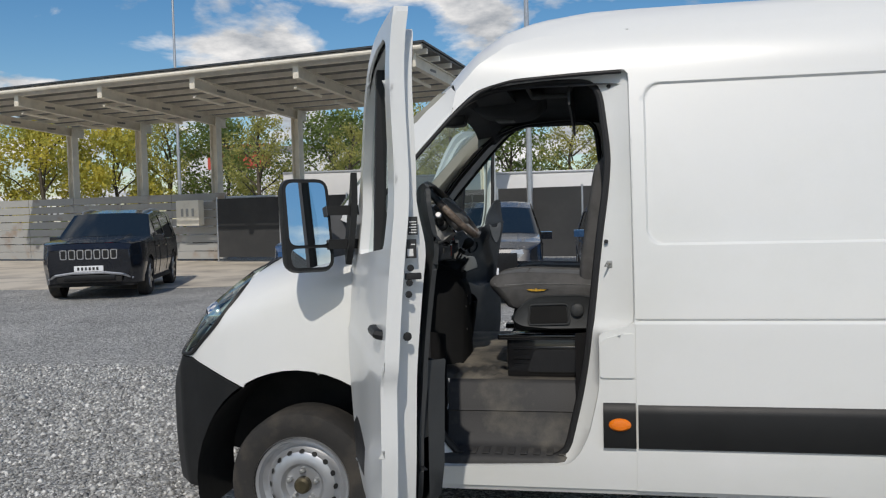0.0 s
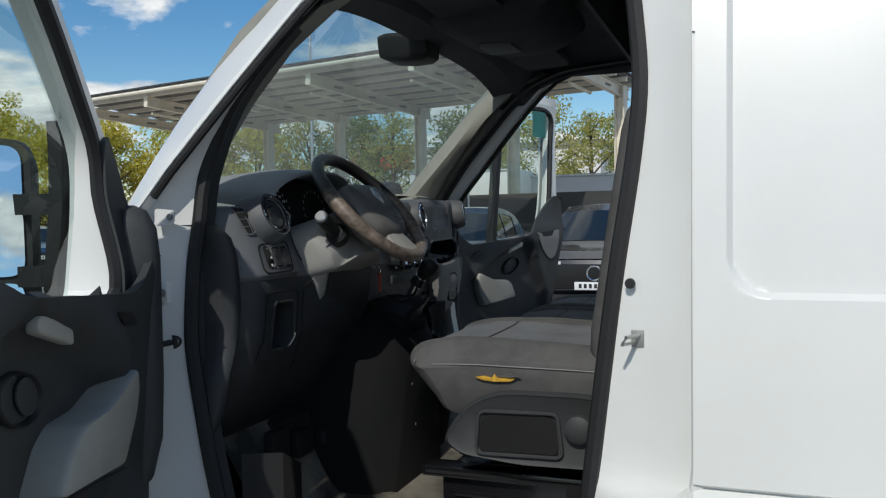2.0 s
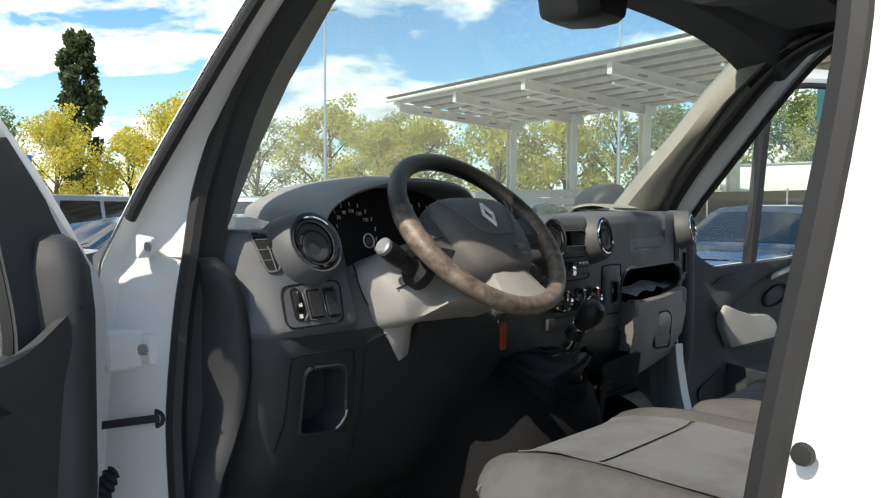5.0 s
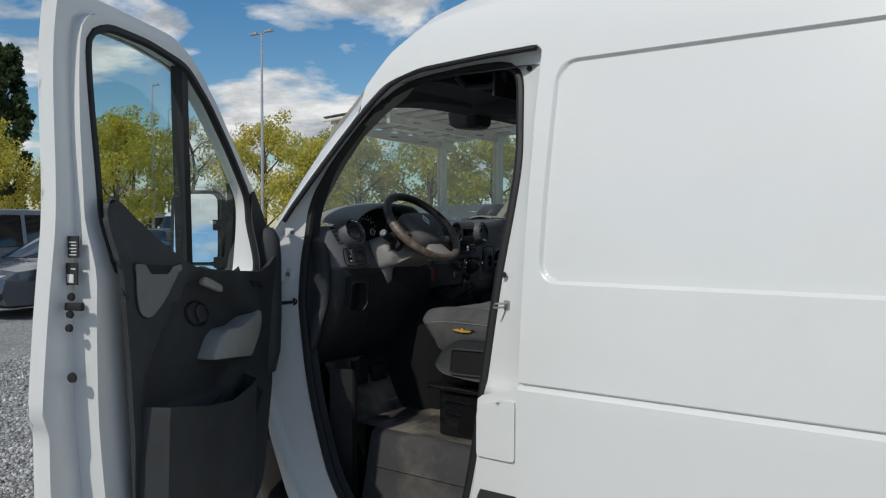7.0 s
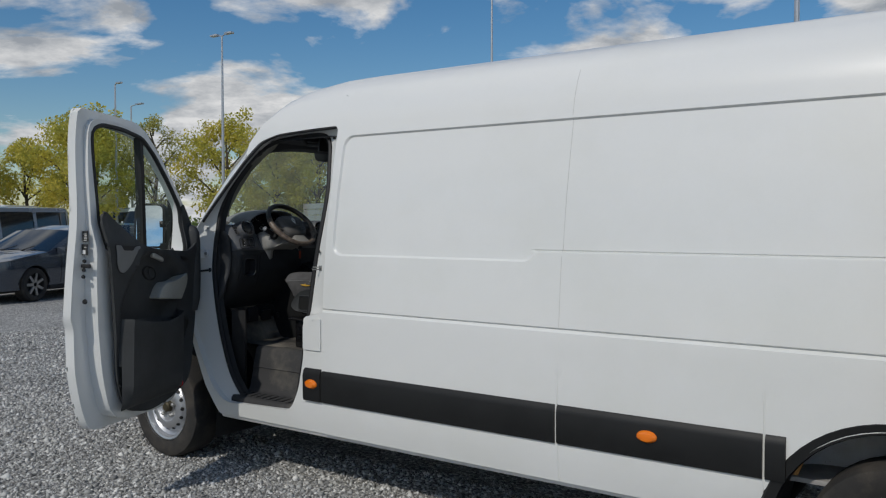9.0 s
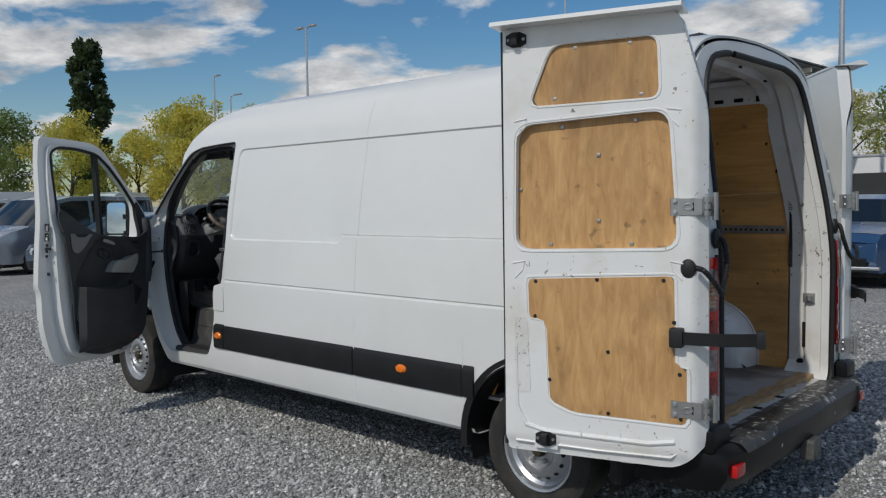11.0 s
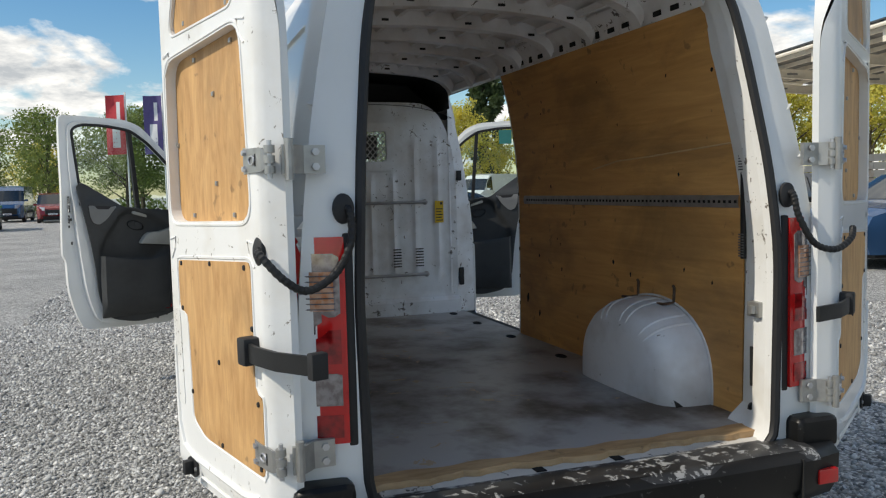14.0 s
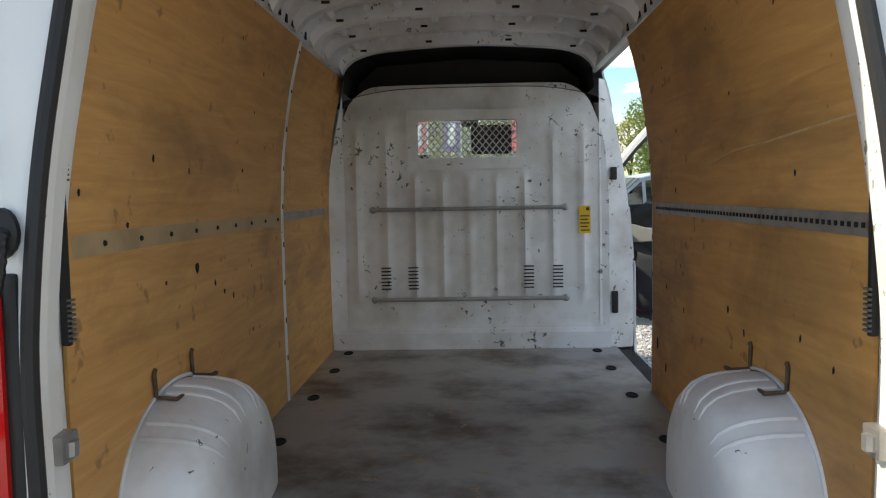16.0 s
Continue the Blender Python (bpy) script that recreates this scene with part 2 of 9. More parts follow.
def box(x0, x1, y0, y1, z0, z1, bevel=0.0, seg=2, bm=None):
    bm = bm or bmesh.new()
    r = bmesh.ops.create_cube(bm, size=1.0, matrix=Matrix.Translation(((x0 + x1) / 2, (y0 + y1) / 2, (z0 + z1) / 2)) @ Matrix.Diagonal((x1 - x0, y1 - y0, z1 - z0, 1)))
    if bevel:
        es = list({e for v in r["verts"] for e in v.link_edges})
        bmesh.ops.bevel(bm, geom=es, offset=bevel, segments=seg, affect="EDGES", profile=0.6)
    return bm


def smooth_line(pts, n=6, closed=False):
    """Catmull-Rom through the points."""
    pts = [Vector(p) for p in pts]
    out, k = [], len(pts)
    for i in range(k if closed else k - 1):
        a, b, c, d = (pts[(i + j) % k] if closed else pts[min(max(i + j, 0), k - 1)] for j in (-1, 0, 1, 2))
        for s in range(n):
            t = s / n
            out.append(0.5 * ((2 * b) + (c - a) * t + (2 * a - 5 * b + 4 * c - d) * t * t + (3 * b - a - 3 * c + d) * t ** 3))
    if not closed:
        out.append(pts[-1])
    return out


def loft(rings, cap=True, closed=True, bm=None):
    """Skin over rings of equal length."""
    bm = bm or bmesh.new()
    vs = [[bm.verts.new(p) for p in r] for r in rings]
    n = len(rings[0])
    for a, b in zip(vs, vs[1:]):
        for i in range(n if closed else n - 1):
            j = (i + 1) % n
            try:
                bm.faces.new((a[i], a[j], b[j], b[i]))
            except ValueError:
                pass
    if cap and closed:
        for r in (vs[0][::-1], vs[-1]):
            try:
                bm.faces.new(r)
            except ValueError:
                pass
    return bm


def tube(path, radius, seg=8, bm=None, cap=True, flat=1.0):
    path = [Vector(p) for p in path]
    rings, up = [], None
    for i, p in enumerate(path):
        d = (path[min(i + 1, len(path) - 1)] - path[max(i - 1, 0)]).normalized()
        if up is None:
            up = Vector((0, 0, 1)) if abs(d.z) < 0.9 else Vector((1, 0, 0))
        side = d.cross(up).normalized()
        up = side.cross(d).normalized()
        r = radius[i] if isinstance(radius, (list, tuple)) else radius
        rings.append([p + side * r * math.cos(a) + up * r * flat * math.sin(a) for a in (2 * math.pi * k / seg for k in range(seg))])
    return loft(rings, cap, True, bm)


def ringtube(path, radius, seg=8, bm=None):
    """A tube along a closed line."""
    path = [Vector(p) for p in path]
    n, rings, up = len(path), [], Vector((0, 1, 0.01)).normalized()
    for i, p in enumerate(path):
        d = (path[(i + 1) % n] - path[i - 1]).normalized()
        side = d.cross(up)
        side = side.normalized() if side.length > 0.05 else d.cross(Vector((0, 0, 1))).normalized()
        u = side.cross(d).normalized()
        rings.append([p + side * radius * math.cos(a) + u * radius * math.sin(a) for a in (2 * math.pi * k / seg for k in range(seg))])
    rings.append(rings[0])
    bm = loft(rings, False, True, bm)
    bmesh.ops.remove_doubles(bm, verts=bm.verts, dist=1e-5)
    return bm


def revolve(profile, seg=32, bm=None, m=None):
    """Profile of (radius, along) about the local y axis."""
    rings = []
    for k in range(seg):
        a = 2 * math.pi * k / seg
        rings.append([Vector((r * math.cos(a), y, r * math.sin(a))) for r, y in profile])
    rings.append(rings[0])
    bm = loft([[m @ v for v in r] for r in rings] if m else rings, False, False, bm)
    bmesh.ops.remove_doubles(bm, verts=bm.verts, dist=1e-5)
    return bm


def prism(outline, depth, place, bevel=0.0, bm=None, seg=2):
    """A flat outline of (u, v) given depth; place(u, v, w) puts it into space."""
    bm = bm or bmesh.new()
    a = [bm.verts.new(place(u, v, 0)) for u, v in outline]
    b = [bm.verts.new(place(u, v, depth)) for u, v in outline]
    n = len(a)
    fs = [bm.faces.new(a), bm.faces.new(b[::-1])]
    for i in range(n):
        fs.append(bm.faces.new((a[i], b[i], b[(i + 1) % n], a[(i + 1) % n])))
    if bevel:
        bmesh.ops.recalc_face_normals(bm, faces=fs)
        es = [e for e in fs[0].edges] + [e for e in fs[1].edges]
        bmesh.ops.bevel(bm, geom=es, offset=bevel, segments=seg, affect="EDGES", profile=0.5)
    return bm


def rounded(pts, r=0.03, n=4):
    """Rounds the corners of a closed outline."""
    out, k = [], len(pts)
    rs = r if isinstance(r, (list, tuple)) else [r] * k
    for i in range(k):
        p0, p, p1 = Vector(pts[i - 1]), Vector(pts[i]), Vector(pts[(i + 1) % k])
        a, b = (p0 - p), (p1 - p)
        q = min(rs[i], a.length * 0.45, b.length * 0.45)
        if q <= 1e-4:
            out.append(tuple(p)); continue
        a, b = p + a.normalized() * q, p + b.normalized() * q
        for s in range(n + 1):
            t = s / n
            out.append(tuple((1 - t) ** 2 * a + 2 * t * (1 - t) * p + t * t * b))
    return out


def inside(poly, x, z):
    c, n = False, len(poly)
    for i in range(n):
        (xa, za), (xb, zb) = poly[i - 1], poly[i]
        if (za > z) != (zb > z) and x < (xb - xa) * (z - za) / (zb - za) + xa:
            c = not c
    return c


def nearest(poly, x, z):
    P = np.array(poly); Q = np.roll(P, -1, 0); d = Q - P
    t = np.clip(((np.array((x, z)) - P) * d).sum(1) / np.maximum((d * d).sum(1), 1e-12), 0, 1)
    c = P + d * t[:, None]
    e = ((c - (x, z)) ** 2).sum(1)
    i = int(e.argmin())
    return math.sqrt(e[i]), c[i]


def sheet(us, vs, place, outline=None, holes=(), thick=0.0, bm=None):
    """A fine grid of (u, v), trimmed to an outline and holes, put into space by place(u, v)."""
    bm = bm or bmesh.new()
    us, vs = sorted(us), sorted(vs)
    polys = ([outline] if outline else []) + list(holes)
    cell = 0.80 * min(max(np.diff(us)), max(np.diff(vs)))
    pts = {}
    boxes = [(min(p[0] for p in q) - 0.05, max(p[0] for p in q) + 0.05, min(p[1] for p in q) - 0.05, max(p[1] for p in q) + 0.05) for q in polys]
    for i, u in enumerate(us):
        for j, v in enumerate(vs):
            best = (cell, None)
            for q, bb in zip(polys, boxes):
                if bb[0] < u < bb[1] and bb[2] < v < bb[3]:
                    d, c = nearest(q, u, v)
                    if d < best[0]:
                        best = (d, c)
            pts[i, j] = (u, v) if best[1] is None else tuple(best[1])
    verts = {}

    def vert(k):
        if k not in verts:
            verts[k] = bm.verts.new(place(*pts[k]))
        return verts[k]
    faces = []
    for i in range(len(us) - 1):
        for j in range(len(vs) - 1):
            ks = [(i, j), (i + 1, j), (i + 1, j + 1), (i, j + 1)]
            cu, cv = sum(pts[k][0] for k in ks) / 4, sum(pts[k][1] for k in ks) / 4
            if outline and not inside(outline, cu, cv):
                continue
            if any(inside(h, cu, cv) for h in holes):
                continue
            try:
                faces.append(bm.faces.new([vert(k) for k in ks]))
            except ValueError:
                pass
    bmesh.ops.dissolve_degenerate(bm, dist=1e-5, edges=bm.edges)
    faces = [f for f in bm.faces]
    if thick:
        bmesh.ops.recalc_face_normals(bm, faces=faces)
        bm.normal_update()
        mid = sum((f.normal for f in faces), Vector())
        edges = [e for e in bm.edges if e.is_boundary]
        back = {v: bm.verts.new(v.co - v.normal * abs(thick)) for v in {v for f in faces for v in f.verts}}
        for f in faces:
            bm.faces.new([back[v] for v in reversed(f.verts)])
        for e in edges:
            a, b = e.verts
            try:
                bm.faces.new((a, b, back[b], back[a]))
            except ValueError:
                pass
    return bm


def steps(a, b, d, extra=()):
    n = max(1, round((b - a) / d))
    return sorted(set([round(a + (b - a) * i / n, 5) for i in range(n + 1)] + list(extra)))


# ---- ground ----
def gravel_material():
    m = bpy.data.materials.new("grey_gravel")
    m.use_nodes = True
    ns, ls = m.node_tree.nodes, m.node_tree.links
    b = ns["Principled BSDF"]
    b.inputs["Roughness"].default_value = 0.9
    tc = ns.new("ShaderNodeTexCoord")
    vo = node(ns, "ShaderNodeTexVoronoi", Scale=58.0)
    v2 = node(ns, "ShaderNodeTexVoronoi", Scale=130.0)
    no = node(ns, "ShaderNodeTexNoise", Scale=0.6, Detail=6.0)
    for n in (vo, v2, no):
        ls.new(tc.outputs["Object"], n.inputs["Vector"])
    ra = ns.new("ShaderNodeValToRGB")
    e = ra.color_ramp.elements
    e[0].position, e[0].color, e[1].position, e[1].color = 0.0, (0.15, 0.15, 0.146, 1), 1.0, (0.78, 0.77, 0.74, 1)
    e.new(0.6).color = (0.38, 0.378, 0.362, 1)
    se = ns.new("ShaderNodeSeparateColor")
    ls.new(vo.outputs["Color"], se.inputs[0])
    ls.new(se.outputs[0], ra.inputs[0])
    hs = ns.new("ShaderNodeHueSaturation")
    mr = ns.new("ShaderNodeMapRange")
    mr.inputs["From Min"].default_value, mr.inputs["From Max"].default_value = 0.3, 0.7
    mr.inputs["To Min"].default_value, mr.inputs["To Max"].default_value = 0.8, 1.15
    ls.new(no.outputs["Fac"], mr.inputs["Value"])
    ls.new(mr.outputs[0], hs.inputs["Value"])
    ls.new(ra.outputs[0], hs.inputs["Color"])
    ls.new(hs.outputs[0], b.inputs["Base Color"])
    ad = ns.new("ShaderNodeMath"); ad.operation = "ADD"
    ls.new(vo.outputs["Distance"], ad.inputs[0])
    ls.new(v2.outputs["Distance"], ad.inputs[1])
    bp = ns.new("ShaderNodeBump")
    bp.invert = True
    bp.inputs["Strength"].default_value, bp.inputs["Distance"].default_value = 0.8, 0.016
    ls.new(ad.outputs[0], bp.inputs["Height"])
    ls.new(bp.outputs[0], b.inputs["Normal"])
    return m


GRAVEL = gravel_material()
part_ground = part("ground", sheet(steps(-900, 900, 60, steps(-20, 20, 4)), steps(-900, 900, 60, steps(-20, 20, 4)), lambda u, v: (u, v, 0)), GRAVEL)
tagged(part_ground, "wide lot of loose grey crushed stone gravel", "ground", kind="structure")

# ---- the van: body ----
SECTION = [(0.25, .965), (.35, 1.0), (.5, 1.025), (.66, 1.03), (.95, 1.03), (1.1, 1.025), (1.4, 1.0), (1.7, .96), (2.06, .89), (2.2, .855), (2.32, .79), (2.4, .70), (2.45, .55), (2.48, .3), (2.49, 0)]
_curve = smooth_line([(z, w, 0) for z, w in SECTION], 8)
_cz, _cw = [p.x for p in _curve], [p.y for p in _curve]


def half(z):
    """Half the body's width at height z."""
    return float(np.interp(z, _cz, _cw))


def top_at(y):
    """Height of the roof's skin at a distance y from the middle."""
    return float(np.interp(-abs(y), [-w for w in _cw if w < 0.84], [z for z, w in zip(_cz, _cw) if w < 0.84]))


def ease(a, b, x):
    t = min(1, max(0, (x - a) / (b - a)))
    return t * t * (3 - 2 * t)


def rear_x(z):
    return 5.225 - 0.15 * ease(1.2, 2.5, z)


def rect_in(x, z, x0, x1, z0, z1, r, soft):
    """1 inside a rounded rectangle, 0 outside, with an edge of that softness."""
    dx, dz = max(x0 + r - x, x - x1 + r, 0), max(z0 + r - z, z - z1 + r, 0)
    sd = math.hypot(dx, dz) - r
    return 1 - ease(-soft, 0, sd)


def side_relief(x, z):
    step = 0.047 * ease(2.74, 2.82, x)
    d = 0.012 * rect_in(x, z, 1.512, 5.0, 1.385 + step, 2.064, 0.07, 0.010)
    d += 0.008 * ease(2.76, 2.82, x) * max(0, 1 - abs(z - 1.4395) / 0.006)
    d -= 0.006 * (1 - ease(1.066, 1.072, z))
    d += 0.013 * max(0, 1 - abs(z - 1.080) / 0.008)
    for s in (2.94, 3.852):
        d += 0.004 * max(0, 1 - abs(x - s) / 0.004) * (1 if z < 0.9 else 0)
    return d


van = thing("van", Matrix.Identity(4), "long white high-roof panel van with all its doors open", "van")


def side_place(sign):
    def place(x, z):
        w = half(z) - side_relief(x, z) - 0.045 * ease(0, 1, (x - rear_x(z) + 0.13) / 0.13) ** 2
        return Vector((x, sign * w, z))
    return place


ARCH = [(4.332 + 0.47 * math.cos(a), 0.335 + 0.47 * math.sin(a)) for a in np.linspace(0, 2 * math.pi, 48, endpoint=False)]
side_xs = steps(1.462, 5.225, 0.03, [2.936, 2.94, 2.944, 3.848, 3.852, 3.856, 1.512, 1.515, 1.518, 1.522, 1.528, 1.535, 1.543, 1.551, 1.559, 1.567, 1.575, 1.583, 2.735, 2.75, 2.765, 2.78, 2.79, 2.80, 2.81, 2.82, 2.83, 2.85])
side_zs = steps(0.37, 2.31, 0.03, [1.066, 1.069, 1.072, 1.075, 1.0775, 1.080, 1.084, 1.088, 1.385, 1.388, 1.391, 1.395, 1.40, 1.407, 1.415, 1.423, 1.430, 1.4335, 1.4365, 1.4395, 1.4425, 1.4455, 1.458, 2.0, 2.008, 2.016, 2.024, 2.032, 2.04, 2.048, 2.053, 1.43, 1.446, 1.449, 1.452, 2.057, 2.0605, 2.064, 2.068])
side_out = [(1.462, 0.37), (3.9, 0.37)] + [(4.75, 0.37)] + [(rear_x(z), z) for z in np.linspace(0.42, 2.31, 20)] + [(1.462, 2.31)]
SLIDE = rounded([(1.53, 0.50), (2.77, 0.50), (2.77, 2.25), (1.53, 2.25)], 0.06)
part("side_panel", sheet(side_xs, side_zs, side_place(-1), side_out, [ARCH], -0.012), WHITE, van)
part("side_panel", sheet(side_xs, side_zs, side_place(1), side_out, [ARCH, SLIDE], 0.012), WHITE, van)
SEAM = mat("body_seam", (.58, .58, .57), .6, var=.05)
part("body_seam", tube([side_place(-1)(2.94, z) for z in np.linspace(1.09, 2.30, 50)], .0016, 5), SEAM, van, "thin vertical body seam")


def crown(x):
    return float(np.interp(x, [.66, .72, .82, .95, 1.1, 1.3, 1.5], [2.10, 2.165, 2.285, 2.39, 2.45, 2.485, 2.49]))


def edge_z(x):
    """Height of the seam between flank and roof."""
    return crown(x) - .18 * (.55 + .45 * ease(.72, 1.35, x))


def roof_place(x, s):
    zc = crown(x)
    ze = edge_z(x)
    y = s * half(2.31)
    z = zc - (2.49 - top_at(y)) * (zc - ze) / .18
    k = half(ze) / half(2.31)
    k = 1 + (k - 1) * abs(s) ** 2
    x2 = x - 0.14 * (1 - s * s) * (1 - ease(0.7, 1.5, x))
    if x > 5.0:
        z -= 0.03 * ((x - 5.0) / 0.1) ** 2 * 0.6
    return Vector((x2, y * k, z))


part("roof", sheet(steps(0.72, 5.09, 0.06), [math.sin(math.pi / 2 * t) for t in np.linspace(-1, 1, 45)], roof_place, None, (), -0.012), WHITE, van)

# door outline (closed) and the aperture behind it
DOOR_OUT = rounded([(.30, .95), (.30, 1.50), (.40, 1.63), (.55, 1.80), (.70, 1.965), (.82, 2.085), (.95, 2.135), (1.25, 2.15), (1.455, 2.155), (1.462, 1.06), (1.315, 1.03), (1.315, .80), (1.27, .60), (1.20, .47), (.62, .45), (.50, .55)], [.1, .02, .03, .05, .05, .05, .05, .05, .03, .03, .02, .05, .05, .08, .05, .1], 4)
DOOR_IN = rounded([(.345, 1.26), (.345, 1.45), (.37, 1.60), (.465, 1.755), (.55, 1.86), (.645, 1.965), (.75, 2.035), (.88, 2.08), (1.15, 2.10), (1.33, 2.09), (1.368, 1.76), (1.352, 1.60), (1.326, 1.43), (1.29, 1.12), (1.27, .95), (1.24, .77), (1.175, .50), (1.07, .465), (.80, .455), (.64, .47), (.52, .62), (.43, .88)], [.05] * 9 + [.10, .1, .1, .1, .1, .1, .1, .12, .05, .1, .05, .08, .1], 4)


DOOR_SKIN = rounded([(.30, .95), (.30, 1.50), (.40, 1.63), (.55, 1.80), (.70, 1.965), (.82, 2.085), (.95, 2.135), (1.25, 2.15), (1.455, 2.155), (1.462, 1.065), (1.435, 1.03), (1.430, .80), (1.39, .62), (1.33, .47), (.62, .45), (.50, .55)], [.1, .02, .03, .05, .05, .05, .05, .05, .03, .03, .02, .05, .08, .06, .05, .1], 4)
BODY_OUT = [(x, z - .028 * ease(1.9, 2.10, z) * ease(.7, .95, x)) for x, z in DOOR_OUT]


def along(poly, n, cx=0.9, cz=1.3):
    """n points of an outline, by their angle from its middle, so that two outlines pair up."""
    P = [(math.atan2(z - cz, x - cx), x, z) for x, z in poly]
    i0 = min(range(len(P)), key=lambda i: P[i][0])
    P = P[i0:] + P[:i0]
    if P[1][0] < P[-1][0] and P[0][0] > P[1][0]:
        P = P[::-1]
    pts = [Vector((p[1], p[2])) for p in P] + [Vector((P[0][1], P[0][2]))]
    d = [0]
    for a, b in zip(pts, pts[1:]):
        d.append(d[-1] + (b - a).length)
    out = []
    for k in range(n):
        s = d[-1] * k / n
        j = max(i for i in range(len(d) - 1) if d[i] <= s + 1e-9)
        t = (s - d[j]) / max(1e-9, d[j + 1] - d[j])
        out.append(tuple(pts[j].lerp(pts[j + 1], t)))
    return out


def ccw(poly):
    a = sum(p[0] * q[1] - q[0] * p[1] for p, q in zip(poly, poly[1:] + poly[:1]))
    return poly if a > 0 else poly[::-1]


def pair(outer, inner, n=150):
    """Resamples two outlines so that their points answer one another: the outer one evenly, the inner one nearest in order."""
    o = along(ccw(outer), n)
    P = np.array(along(ccw(inner), 600))
    res = []
    for q in o:
        res.append(tuple(P[int(((P - q) ** 2).sum(1).argmin())]))
    return o, res


cab_xs, cab_zs = steps(.08, 1.462, .025), steps(.37, 2.33, .025)
CAB_OUT = [(.325, 1.50), (.425, 1.630), (.575, 1.800), (.705, 1.940), (.703, 1.975), (.72, edge_z(.72)), (.82, edge_z(.82)), (.95, edge_z(.95)), (1.1, edge_z(1.1)), (1.3, edge_z(1.3)), (1.462, 2.31), (1.462, .37), (.55, .37), (.44, .55), (.285, .9), (.275, 1.2), (.27, 1.44)]
for sign in (-1, 1):
    part("cab_side", sheet(cab_xs, cab_zs, lambda x, z: Vector((x, sign * half(z), z)), CAB_OUT, [BODY_OUT], 0.012 * sign), WHITE, van)
    inner = [(x + (.075 * ease(1.85, 1.5, z) if sign < 0 else -.05 * ease(1.95, 1.5, z)) * ease(1.0, .6, x), z) for x, z in DOOR_IN]
    o, i_ = pair(BODY_OUT, inner)
    rings = [[Vector((x + .03 * (x - .88), sign * (half(z) - .009), z + .02 * (z - 1.3))) for x, z in o],
             [Vector((x, sign * (half(z) - .004), z)) for x, z in o],
             [Vector((x * .97 + a * .03, sign * (half(z) - .035), z * .97 + b * .03)) for (x, z), (a, b) in zip(o, i_)],
             [Vector((x * .45 + a * .55, sign * (half(b) - .05 - .02), z * .45 + b * .55)) for (x, z), (a, b) in zip(o, i_)],
             [Vector((a, sign * (half(b) - .085), b)) for a, b in i_]]
    deep = lambda a, b: .14 - (.046 * ease(1.30, 1.18, b) * ease(.75, .62, a) if sign > 0 else 0)
    part("aperture_lining", loft([[Vector((a, sign * (half(b) - .088), b)) for a, b in i_], [Vector((a, sign * (half(b) - deep(a, b)), b)) for a, b in i_]], False), TRIM, van, "dark grey lining inside the door opening")
    part("door_jamb", loft(rings, False), WHITE, van, smooth=40)
    part("door_seal", ringtube([(a, sign * (half(b) - .085), b) for a, b in along(ccw(inner), 120)], .016, 8), SEAL, van, "black rubber door seal")

# windscreen, its pillars
PILLAR_LINE = [(.298, 1.48), (.302, 1.51), (.35, 1.567), (.40, 1.630), (.475, 1.715), (.55, 1.800), (.625, 1.8825), (.70, 1.965), (.712, 2.01), (.72, edge_z(.72))]
PILLAR = mat("grey_beige_trim", (.27, .27, .235), .7, var=.06, bump=.1, bscale=300)
def screen(u, v, inset=0.0):
    top = roof_place(.72, u)
    base = Vector((.19 - .24 * (1 - u * u), .92 * u, 1.53))
    p = base.lerp(top, v)
    p.x -= .03 * math.sin(math.pi * v)
    p.z += .02 * math.sin(math.pi * v)
    return p + Vector((inset, 0, -inset))


